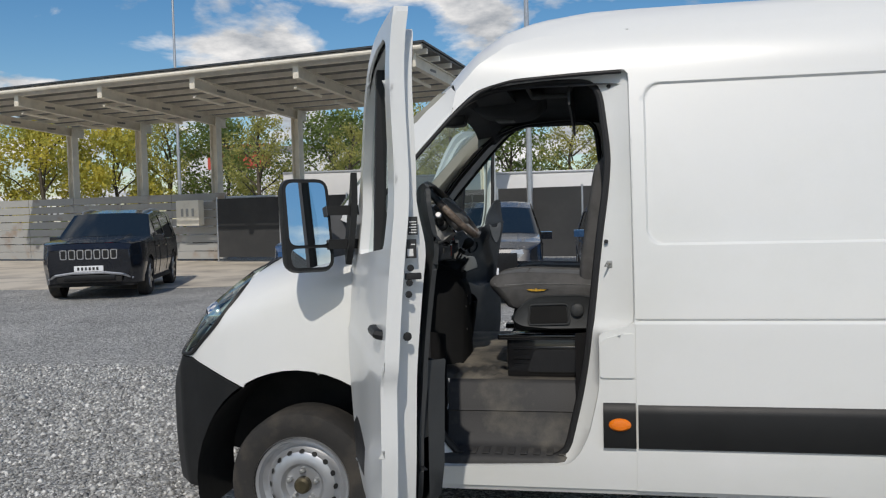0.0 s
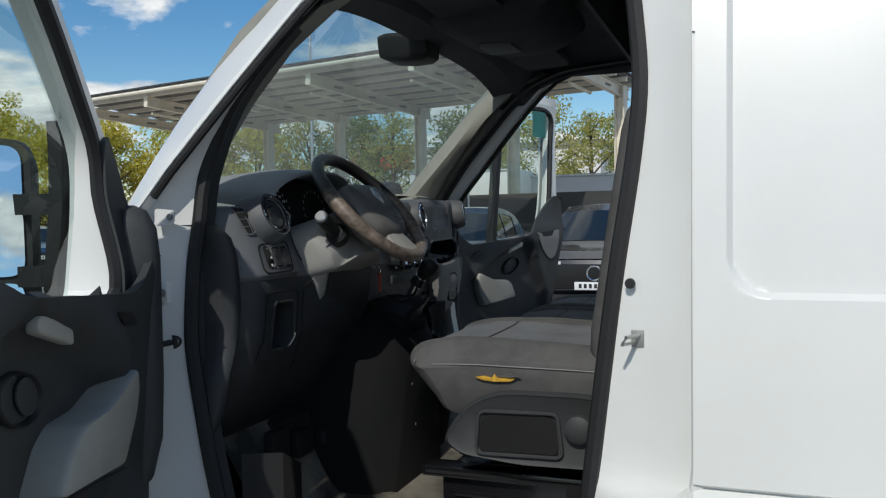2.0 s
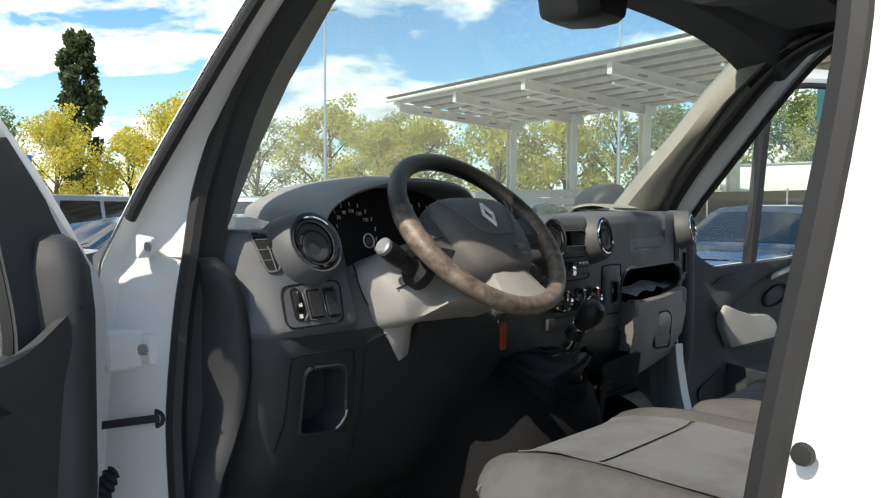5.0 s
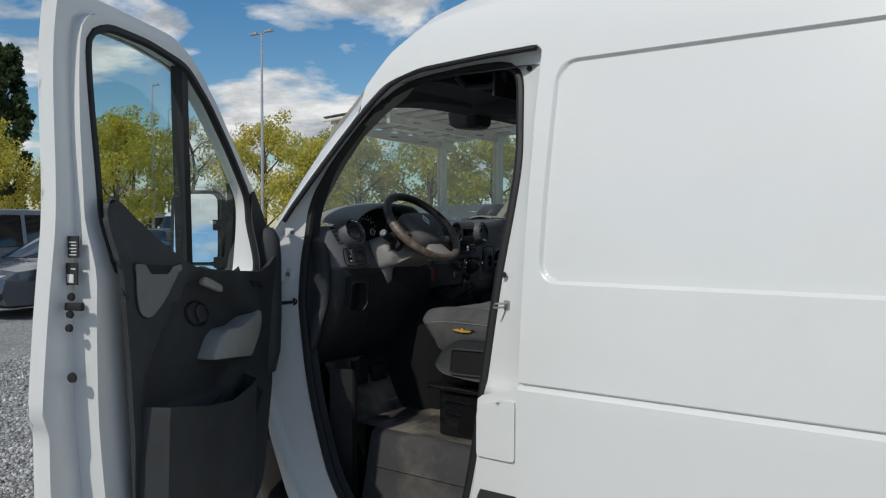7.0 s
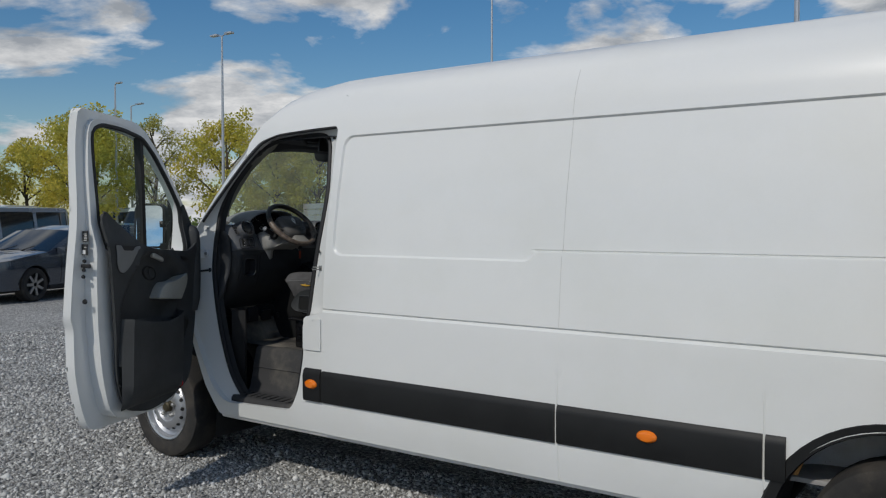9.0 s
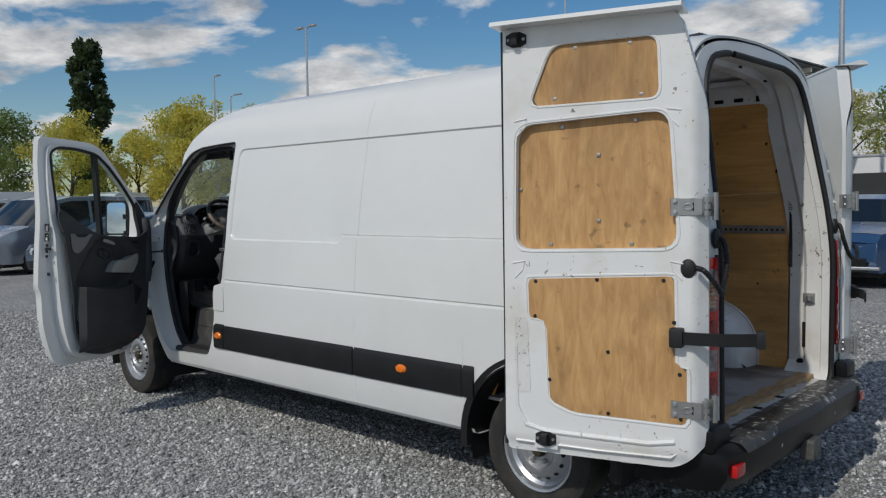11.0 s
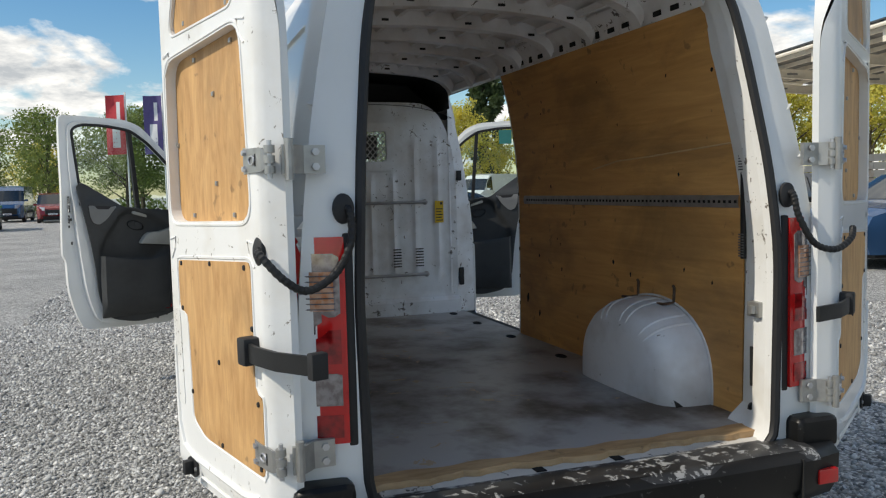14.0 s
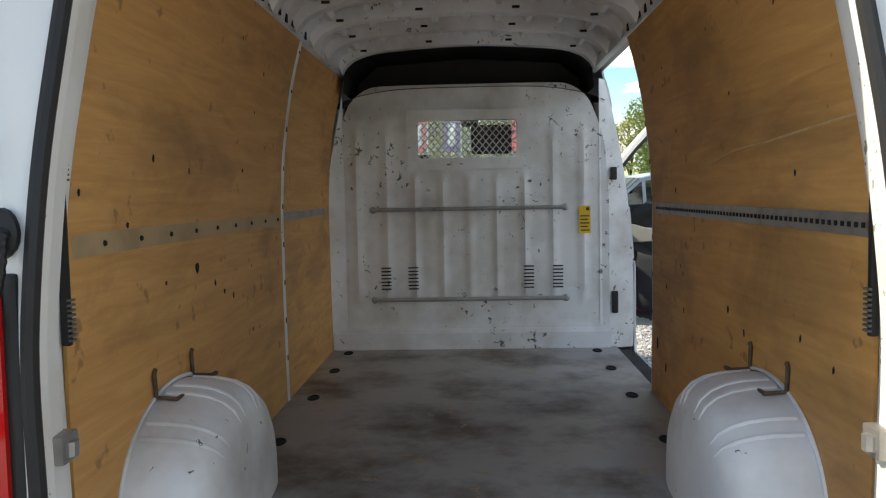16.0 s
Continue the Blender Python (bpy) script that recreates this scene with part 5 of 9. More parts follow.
BUMPERM = chipped("scuffed_bumper_plastic", (.007, .0072, .0075), (.012, .012, .012), (.06, .06, .06), .66, .34, 0, 30)
BUMPERM.node_tree.nodes["Principled BSDF"].inputs["Specular IOR Level"].default_value = 0.22
bumper = part("rear_bumper", loft(bump), BUMPERM, van, "black plastic rear bumper with step", smooth=40)
LIPM = chipped("scraped_bumper_lip", (.012, .012, .012), (.05, .05, .05), (.30, .30, .29), .585, .42, 0, 22, (.46, .70))
part("scraped_lip", loft([[Vector((x + .006 * math.sin(7 * y), y, z)) for x, z in ((5.245, .5385), (5.30, .5375), (5.352, .5345), (5.368, .527), (5.3885, .508), (5.3935, .498))] for y in np.linspace(-.86, .86, 30)], False, False), LIPM, bumper, "bumper step edge scraped white", smooth=60)
for y in (-.45, -.16, .34):
    part("bumper_bolt", revolve([(0, -.006), (.010, -.005), (.012, .003)], 10, None, Matrix.Translation((5.393, y, .44)) @ Matrix.Rotation(radians(90), 4, "Z")), ZINC, bumper)
part("bumper_seam", box(5.36, 5.400, .775, .781, .35, .51, .001), DARK, bumper, smooth=0)
for sign in (-1, 1):
    part("bumper_horn", box(5.0, 5.31, *sorted((sign * .84, sign * 1.032)), .50, .625, .035, 3), BUMPERM, bumper)
    part("reflector", box(5.345, 5.385, *sorted((sign * .86, sign * .95)), .40, .455, .006), RED, bumper, "red reflector")
part("tow_bracket", box(5.36, 5.43, -.10, .02, .28, .385, .006), mat("dull_steel", (.16, .16, .15), .6, .5, var=.2, scale=30), van, "bare metal tow bracket plate")


def wheel(x, sign):
    m = pose(x, sign * .90, .335)
    s = -sign
    # profile: y towards the outside is -s
    tyre_prof = [(.215, .10), (.235, .112), (.29, .116), (.325, .105), (.337, .08), (.339, .0), (.337, -.08), (.325, -.105), (.29, -.116), (.235, -.112), (.215, -.10)]
    ty = part("wheel", revolve([(r, sign * y) for r, y in tyre_prof], 48), TYRE, van, "black tyre on a silver steel wheel", m, 40)
    rim_prof = [(.222, .112), (.225, .104), (.205, .098), (.195, .07), (.175, .055), (.165, .062), (.15, .085), (.12, .098), (.10, .095), (.085, .075), (.05, .072), (.0, .072)]
    bm = revolve([(r, sign * y) for r, y in rim_prof], 64)
    part("rim", bm, STEEL, ty, "silver steel rim")
    for k in range(16):
        a = 2 * math.pi * k / 16
        part("vent_hole", revolve([(0, 0), (.013, 0)], 10, None, Matrix.Translation((.153 * math.cos(a), sign * .084, .153 * math.sin(a))) @ Matrix.Rotation(-a, 4, "Y") @ Matrix.Rotation(radians(-52 * sign), 4, "Z")), SEAL, ty)
    for k in range(5):
        a = 2 * math.pi * k / 5 + .3
        part("wheel_nut", revolve([(.014, .07 * sign), (.013, .098 * sign), (.006, .104 * sign), (0, .104 * sign)], 6, None, Matrix.Translation((.065 * math.cos(a), 0, .065 * math.sin(a)))), ZINC, ty)
    part("hub_cap", revolve([(.038, .07 * sign), (.036, .10 * sign), (.025, .108 * sign), (0, .108 * sign)], 18), mat("greasy_hub", (.10, .085, .05), .5, .6, var=.2) if "greasy_hub" not in bpy.data.materials else bpy.data.materials["greasy_hub"], ty)


for x in (0.0, 4.332):
    for sign in (-1, 1):
        wheel(x, sign)

# ---- surroundings: solar carport ----
DARKROOF = mat("grey_roof_sheet", (.23, .23, .22), .6, var=.08, scale=3)
SOLAR = mat("solar_panel_edge", (.05, .055, .06), .4, var=.1)
ROW, BEAM = Vector((-.977, .214, 0)), Vector((.214, .977, 0))
TIP = Vector((-3.1, 16.3, 0))


def quad_bar(a, b, w, h, up=Vector((0, 0, 1)), bm=None):
    """A straight bar of square section from a to b."""
    a, b = Vector(a), Vector(b)
    d = (b - a).normalized()
    s = d.cross(up).normalized() * w / 2
    u = s.cross(d).normalized() * h / 2
    return loft([[p + s + u, p - s + u, p - s - u, p + s - u] for p in (a, b)], bm=bm)


carport = thing("carport", Matrix.Identity(4), "long cream steel carport with solar roof and row of posts", "carport")
for k in range(6):
    p0 = TIP + ROW * (3.5 * k)
    post = p0 + BEAM * 5.5
    bm = bmesh.new()
    for off in (-.13, .13):
        quad_bar(post + ROW * off, post + ROW * off + Vector((0, 0, 5.25)), .035, .30, BEAM, bm)
    quad_bar(post, post + Vector((0, 0, 5.25)), .24, .03, BEAM, bm)
    part("post", bm, CANOPY, carport, smooth=0)
    bm = bmesh.new()
    z0, z1 = 5.62, 5.22
    a0, a1 = p0, p0 + BEAM * 6.1
    web = [a0 + Vector((0, 0, z0 - .30)), a1 + Vector((0, 0, z1 - .30)), a1 + Vector((0, 0, z1)), a0 + Vector((0, 0, z0))]
    loft([[q + ROW * .012 for q in web], [q - ROW * .012 for q in web]], bm=bm)
    for dz in (0, -.30):
        quad_bar(a0 + Vector((0, 0, z0 + dz)), a1 + Vector((0, 0, z1 + dz)), .16, .025, bm=bm)
    beam = part("beam", bm, CANOPY, carport, smooth=0)
    part("tip_plate", box(-.09, .09, -.012, .012, -.17, .17), CANOPY, beam, m=Matrix.Translation(p0 + Vector((0, 0, z0 - .15))) @ Matrix.Rotation(math.atan2(ROW.y, ROW.x), 4, "Z"), smooth=0)
    for s in (1.3, 2.9, 4.5):
        c = p0 + BEAM * s + Vector((0, 0, z0 - .4 * s / 6.1 - .15))
        part("cable_slot", quad_bar(c - BEAM * .2 + ROW * .016, c + BEAM * .2 + ROW * .016, .004, .07), DARKROOF, beam, smooth=0)
        part("cable_slot", quad_bar(c - BEAM * .2 - ROW * .016, c + BEAM * .2 - ROW * .016, .004, .07), DARKROOF, beam, smooth=0)
    if k < 5:
        for s in (1.2, 3.4):
            c = p0 + BEAM * s + ROW * .35 + Vector((0, 0, z0 - .4 * s / 6.1 - .38))
            part("strip_lamp", tube([c - BEAM * .7, c + BEAM * .7 + Vector((0, 0, -.09))], .05, 8), CANOPY, carport, "white strip lamp")
end_a, end_b = -.35, 3.5 * 5 + .5
for i in range(8):
    s = .15 + i * .82
    z = 5.70 - .4 * s / 6.1
    part("purlin", quad_bar(TIP + ROW * end_a + BEAM * s + Vector((0, 0, z)), TIP + ROW * end_b + BEAM * s + Vector((0, 0, z)), .07, .13), CANOPY, carport, smooth=0)
bm = bmesh.new()
n = 140
rings = []
for i in range(n + 1):
    r = end_a + (end_b - end_a) * i / n
    dz = .03 * (i % 4 in (1, 2))
    rings.append([TIP + ROW * r + BEAM * s + Vector((0, 0, 5.80 - .4 * s / 6.1 + dz + t)) for s, t in ((-.15, 0), (6.4, 0), (6.4, .03), (-.15, .03))])
part("roof_sheet", loft(rings), DARKROOF, carport, "grey ribbed roof sheet", smooth=0)
part("gutter", tube([TIP + ROW * end_a + BEAM * -.2 + Vector((0, 0, 5.74)), TIP + ROW * end_b + BEAM * -.2 + Vector((0, 0, 5.74))], .06, 8), CANOPY, carport)
part("solar_deck", loft([[TIP + ROW * r + BEAM * s + Vector((0, 0, 5.845 - .4 * s / 6.1 + t)) for s, t in ((-.2, 0), (6.45, 0), (6.45, .05), (-.2, .05))] for r in (end_a - .05, end_b + .05)]), SOLAR, carport, smooth=0)

# ---- fences, boxes behind them ----
MESHF = mat("dark_screen_cloth", (.035, .036, .037), .85, var=.1, scale=.8, col2=(.05, .05, .05))
SHEETF = mat("weathered_sheet_metal", (.36, .36, .345), .6, var=.08, scale=1.2, col2=(.30, .24, .19), mix=(.55, .7))
CONC = mat("pale_concrete", (.60, .54, .45), .85, var=.08, scale=.7, col2=(.38, .34, .29), bump=.2, bscale=30)
F0 = Vector((-11.6, 22.6, 0))
fence = thing("screen_fence", Matrix.Identity(4), "tall fence clad in dark screen cloth", "fence")
for i in range(12):
    a = F0 - ROW * (2.6 * i)
    part("cloth_panel", quad_bar(a + Vector((0, 0, 1.2)), a - ROW * 2.57 + Vector((0, 0, 1.2)), .03, 2.05), MESHF, fence, smooth=0)
    part("post", tube([a, a + Vector((0, 0, 2.28))], .035, 8), STEEL, fence)
wallm = thing("sheet_metal_fence", Matrix.Identity(4), "weathered grey fence of long metal sheets", "fence")
for i in range(6):
    for j in range(8):
        a = F0 + ROW * (2.4 * i) + BEAM * .5
        part("sheet", quad_bar(a + Vector((0, 0, .22 + .3 * j)), a + ROW * 2.38 + Vector((0, 0, .22 + .3 * j)), .05 + .02 * (j % 2), .27), SHEETF, wallm, smooth=0)
cab = thing("meter_cabinet", Matrix.Identity(4), "pale plastic meter cabinet on the fence", "cabinet")
m_cab = Matrix.Translation(F0 + ROW * 1.1 - BEAM * .1 + Vector((0, 0, 1.75))) @ Matrix.Rotation(math.atan2(ROW.y, ROW.x), 4, "Z")
part("body", box(-.5, .5, -.15, .15, -.45, .45, .03), CANOPY, cab, m=m_cab)
for dx in (-.25, .0, .22):
    part("lock", box(dx - .05, dx + .05, .15, .17, -.12, .16, .01), SHEETF, cab, m=m_cab)
apron = part("concrete_apron", prism([(-60, 11.9), (-30, 12.6), (-8.2, 12.4), (-6.4, 12.9), (-5.5, 22.0), (-30, 27.4), (-60, 34)], .004, lambda u, v, w: Vector((u, v, .004 + w))), CONC, smooth=0)
tagged(apron, "pale sandy concrete apron in front of the fence", "pavement", kind="structure")
BOXW = mat("white_box_body", (.72, .72, .72), .45, var=.02, scale=1)


def trailer(x0, x1, y0, z0, z1, name="box_trailer"):
    t = thing(name, Matrix.Translation((x0, y0, 0)), "plain white box body standing behind the fence", "trailer")
    part("box_body", box(0, x1 - x0, 0, 2.4, z0, z1, .03), BOXW, t)
    part("top_rail", box(-.01, x1 - x0 + .01, -.02, .03, z1 - .08, z1 + .01, .01), STEEL, t)
    for k in (.15, .2, .8, .85):
        part("wheel", revolve([(0, -.12), (.38, -.12), (.42, 0), (.38, .12), (0, .12)], 20, None, Matrix.Translation(((x1 - x0) * k, .2, .42))), TYRE, t)
    part("chassis", box(.1, x1 - x0 - .1, .3, 2.1, .45, z0, .02), DARK, t)
    return t


trailer(-11.0, -6.6, 27.5, 1.0, 3.35)
trailer(-5.5, 4.5, 25.2, 1.0, 2.95)
trailer(-15.5, -11.5, 27.8, .8, 2.45)
trailer(6.0, 12.5, 23.0, 1.0, 3.2)


def lamp_post(x, y, h, heads=2, arm=1.0):
    t = thing("street_lamp", Matrix.Translation((x, y, 0)), "tall thin grey steel lamp post", "street lamp")
    part("post", tube([(0, 0, 0), (0, 0, h * .45), (0, 0, h)], [.10, .08, .05], 10), STEEL, t)
    part("foot", box(-.22, .22, -.22, .22, 0, .06, .02), STEEL, t)
    for k in range(heads):
        s = 1 if k == 0 else -1
        part("arm", tube([(0, 0, h - .03), (s * arm * .5, 0, h + .05), (s * arm, 0, h + .06)], .03, 6), STEEL, t)
        part("lamp_head", box(*sorted((s * arm * .6, s * (arm + .35))), -.12, .12, h + .02, h + .13, .03), STEEL, t)
    return t


lamp_post(-19, 34, 14, 2, .4)
lamp_post(-.42, 19.8, 12, 2, .5)
lamp_post(-30.5, 25.1, 11.5, 2, .5)
lamp_post(-45, 28.2, 10.7, 1, .35)
lamp_post(-50, 32.8, 10.2, 1, 1.1)
lamp_post(-60, -18, 8.4, 1, 2.6)
lamp_post(-58, -24, 7.6, 2, 2.4)
lamp_post(-45, -16.6, 10.5, 1, .3)
lamp_post(-62, 3.6, 9.2, 1, 2.4)

# ---- flags ----
for k, (y, col) in enumerate(((-2.9, (.55, .05, .06)), (-.8, (.10, .08, .22)), (3.5, (.55, .05, .06)), (5.7, (.10, .08, .22)))):
    t = thing("flag", Matrix.Translation((-45, y, 0)), ("red" if k % 2 == 0 else "dark violet") + " tall banner flag on a white pole", "flag", "row of banner flags")
    part("pole", tube([(0, 0, 0), (0, 0, 7.75)], .05, 8), BOXW, t)
    fm = mat("flag_cloth_%s" % "ab"[k % 2], col, .8, var=.06) if k < 2 else bpy.data.materials["flag_cloth_%s" % "ab"[k % 2]]
    bm = sheet(np.linspace(0, 1.05, 8), np.linspace(4.1, 7.6, 14), lambda u, v: Vector((.12 * math.sin(3 * u + 1.2 * v + k), -u - .06, v - .05 * u)), None, (), .01)
    cloth = part("cloth", bm, fm, t)
    for v0, v1, u0, u1 in ((4.5, 5.9, .30, .72), (6.1, 7.2, .25, .45)):
        part("print", sheet(np.linspace(u0, u1, 4), np.linspace(v0, v1, 8), lambda u, v: Vector((.014 + .12 * math.sin(3 * u + 1.2 * v + k), -u - .06, v - .05 * u))), BOXW, cloth)

# ---- vehicles ----
CARGLASS = mat("dark_car_glass", (.012, .016, .018), .04, var=.0, coat=.3, spec=.8)
HEADL = mat("headlamp_lens", (.55, .58, .6), .1, .3, var=.1, scale=30, coat=.6)
RIMM = mat("alloy_rim", (.42, .43, .44), .3, .9, var=.04)
PLATE = mat("white_plate", (.75, .76, .78), .4, var=.02)
INK = mat("black_ink", (.02, .02, .02), .5, var=0)


def paint(name, col, metal=.3):
    return mat(name, col, .25, metal, var=.02, scale=2, coat=.8)


def vehicle(name, label, category, m, body, tops, W, axles, wr, belt, pillars, glass_from, lean=.32, plate=True, group="", side_glass=True, ground_z=.24, grille=None, lamps=(.62, .78), crown_h=.035):
    """tops: (x, z, kind) from the foot of the nose over the roof to the foot of the tail; kind says what lies between a point and the next."""
    t = thing(name, m, label, category, group)
    hw = W / 2
    L0, L1 = min(p[0] for p in tops), max(p[0] for p in tops)
    line = [(x, z) for x, z, _ in tops]
    sil = line[::-1]

    def plan(x):
        return 1 - .22 * ease(L1 - .55, L1 + .05, x) ** 1.6 - .14 * ease(L0 + .4, L0 - .05, x) ** 1.6

    def side_y(x, z):
        return hw * plan(x) * (1 - .05 * ease(.7, ground_z, z)) - lean * max(0, z - belt) - .02 * ease(belt - .35, belt, z)
    arches = [[(ax + wr * 1.14 * math.cos(a), wr + wr * 1.14 * math.sin(a)) for a in np.linspace(0, 2 * math.pi, 28, endpoint=False)] for ax in axles]
    xs_top, zs_top = [p[0] for p in line], [p[1] for p in line]
    order = sorted(range(len(line)), key=lambda i: line[i][0])

    def top_z(x):
        return float(np.interp(x, [line[i][0] for i in order], [line[i][1] for i in order]))
    windows = []
    for a, b in pillars:
        up, n = [], 8
        for i in range(n + 1):
            x = a + (b - a) * i / n
            up.append((x, max(belt + .03, top_z(x) - .10)))
        windows.append(rounded([(a, belt + .02), (b, belt + .02)] + up[::-1], .02, 2))
    step = .06
    bm = bmesh.new()
    for s in (-1, 1):
        sheet(steps(L0, L1, step), steps(ground_z, max(zs_top), step), lambda x, z: Vector((x, s * side_y(x, z), z)), sil, arches + (windows if side_glass else []), 0, bm)
    glass_parts = []
    for (x0, z0, kind), (x1, z1, _) in zip(tops, tops[1:]):
        dst = bmesh.new() if kind in ("screen", "rear_screen") else bm
        n = 3
        rows = []
        for i in range(n + 1):
            x, z = x0 + (x1 - x0) * i / n, z0 + (z1 - z0) * i / n
            y = side_y(x, z)
            d = Vector((z1 - z0, 0, x0 - x1)).normalized()
            if d.z < -.3 or (abs(d.z) <= .3 and d.x * (x - (L0 + L1) / 2) < 0):
                d = -d
            ss = (-1, -.97, -.9, -.6, -.3, 0, .3, .6, .9, .97, 1)
            rows.append([Vector((x, u * y, z)) + d * crown_h * (1 - abs(u) ** 4) * (1.0 if kind != "screen" else 1.3) for u in ss])
        loft(rows, False, False, dst)
        if dst is not bm:
            glass_parts.append((kind, dst))
    bmesh.ops.remove_doubles(bm, verts=bm.verts, dist=.001)
    shell = part("body", bm, body, t, smooth=38)
    for kind, g in glass_parts:
        part("windscreen" if kind == "screen" else "rear_window", g, CARGLASS, t)
    if side_glass:
        for s in (-1, 1):
            for w in windows:
                part("side_window", sheet(steps(min(p[0] for p in w), max(p[0] for p in w), .15), steps(min(p[1] for p in w), max(p[1] for p in w) + .001, .1), lambda x, z: Vector((x, s * (side_y(x, z) - .012), z)), w), CARGLASS, t)
    part("floor_pan", box(L0 + .15, L1 - .15, -hw * .82, hw * .82, ground_z - .04, ground_z + .25, .03), DARK, t)
    part("sill_trim", box(axles[1] + wr * 1.15, axles[0] - wr * 1.15, -hw * .985, hw * .985, ground_z - .03, ground_z + .06, .02), DARK, t)
    for ax in axles:
        for s in (-1, 1):
            wm = Matrix.Translation((ax, s * (hw - .13), wr))
            wheel_ob = part("wheel", revolve([(wr * .66, s * .12), (wr * .9, s * .125), (wr, s * .09), (wr, -s * .1), (wr * .6, -s * .12)], 32), TYRE, t, m=wm)
            rim = revolve([(wr * .68, s * .12), (wr * .64, s * .10), (wr * .60, s * .06), (wr * .1, s * .06), (0, s * .08)], 32)
            part("rim", rim, DARK, wheel_ob)
            bm2 = bmesh.new()
            for k in range(7):
                a = 2 * math.pi * k / 7
                c, sn = math.cos(a), math.sin(a)
                loft([[Vector(((r * c - q * sn), s * yy, (r * sn + q * c))) for q, yy in ((-w_, .085), (w_, .085), (w_ * .8, .115), (-w_ * .8, .115))] for r, w_ in ((.04, .035), (wr * .66, .028))], bm=bm2)
            part("spokes", bm2, RIMM, wheel_ob)
    # door gaps, handles, arch lips, wipers
    cuts = sorted({pillars[0][1] + .04} | {a - .03 for a, b in pillars[:2]})
    for s in (-1, 1):
        for cx in cuts:
            if min(abs(cx - ax) for ax in axles) < wr * 1.15:
                continue
            part("door_gap", tube([Vector((cx, s * (side_y(cx, z) + .001), z)) for z in np.linspace(ground_z + .10, belt + .01, 8)], .006, 5), DARK, t)
        for a, b in pillars[:2]:
            hx, hz = a + .10, belt - .12
            part("door_handle", tube([Vector((hx + q, s * (side_y(hx + q, hz) + .018), hz)) for q in (.0, .03, .15, .18)], .014, 6), body, t)
        for ax in axles:
            part("arch_lip", tube([Vector((ax + wr * 1.15 * math.cos(a), s * (side_y(ax, wr) + .004), wr + wr * 1.15 * math.sin(a))) for a in np.linspace(.05, math.pi - .05, 16)], .018, 6), DARK, t)
        if side_glass:
            part("window_trim", tube([Vector((x, s * (side_y(x, belt + .01) + .004), belt + .012)) for x in np.linspace(pillars[-1][0], pillars[0][1], 8)], .010, 5), CHROME if belt < 1.12 else DARK, t)
    for s in (-.35, .25):
        part("wiper", tube([Vector((glass_from + .38, s * hw, belt + .05)), Vector((glass_from + .24, (s + .45) * hw * .8, belt + .16))], .008, 4), DARK, t)
    # face
    for s in (-1, 1):
        y0 = hw * .48
        rows = []
        for i in range(5):
            u = i / 4
            y = y0 + (hw * .80 - y0) * u
            xx = L1 - .02 - .30 * ease(.35, 1.0, y / hw) ** 2 * .9
            rows.append([Vector((xx + dx, s * y, z)) for dx, z in ((.045, lamps[0]), (.05, (lamps[0] + lamps[1]) / 2), (.0, lamps[1] + .02 * u))])
        part("headlamp", loft(rows, False, False), HEADL, t)
        part("tail_lamp", box(L0 - .012, L0 + .14, *sorted((s * hw * .62, s * hw * .84)), belt - .24, belt - .06, .02), RED, t)
        part("mirror", loft([[Vector((glass_from + dx, s * (side_y(glass_from, belt) + dy), belt + z)) for dx, z in ((-.05, .0), (.06, .0), (.06, .13), (-.04, .14))] for dy in (.0, .05, .17, .20)]), body, t)
    if grille:
        gz0, gz1, gw, gm = grille
        part("grille", box(L1 - .06, L1 + .045, -gw / 2, gw / 2, gz0, gz1, .03, 3), gm, t)
    part("lower_intake", box(L1 - .15, L1 + .03, -hw * .62, hw * .62, ground_z + .06, ground_z + .20, .03), DARK, t)
    if plate:
        pl = part("number_plate", box(L1 + .045, L1 + .065, -.27, .27, ground_z + .27, ground_z + .38, .006), PLATE, t)
        for k in range(6):
            part("bar", box(L1 + .065, L1 + .067, -.21 + .07 * k, -.17 + .07 * k, ground_z + .295, ground_z + .355), INK, pl, smooth=0)
    return t


def heading(x, y, nx, ny):
    return Matrix.Translation((x, y, 0)) @ Matrix.Rotation(math.atan2(ny, nx), 4, "Z")


NAVY = paint("navy_black_paint", (.006, .008, .014))
BLUE = paint("mid_blue_paint", (.03, .085, .19))
GREYC = paint("slate_grey_paint", (.07, .085, .11), .6)
SILV = paint("silver_blue_paint", (.34, .37, .42), .5)
WHITEC = paint("white_vehicle_paint", (.74, .75, .75), .0)
GREEN = paint("deep_green_paint", (.01, .17, .07), .0)
REDC = paint("dark_red_paint", (.22, .008, .012), .3)
MINT = paint("pale_mint_paint", (.45, .60, .58), .0)
YELL = paint("yellow_paint", (.75, .42, .01), .0)
GRILLE = mat("black_grille", (.015, .015, .016), .3, .2, var=.2, scale=60)
SUV_TOP = [(2.34, .26, "nose"), (2.43, .50, "nose"), (2.42, .72, "nose"), (2.33, .90, "hood"), (2.05, 1.0, "hood"), (1.6, 1.07, "hood"), (1.15, 1.12, "screen"), (.30, 1.58, "roof"), (-.1, 1.68, "roof"), (-.6, 1.70, "roof"), (-1.2, 1.65, "roof"), (-1.65, 1.55, "rear_screen"), (-2.15, 1.20, "tail"), (-2.40, 1.05, "tail"), (-2.43, .60, "tail"), (-2.34, .26, "tail")]


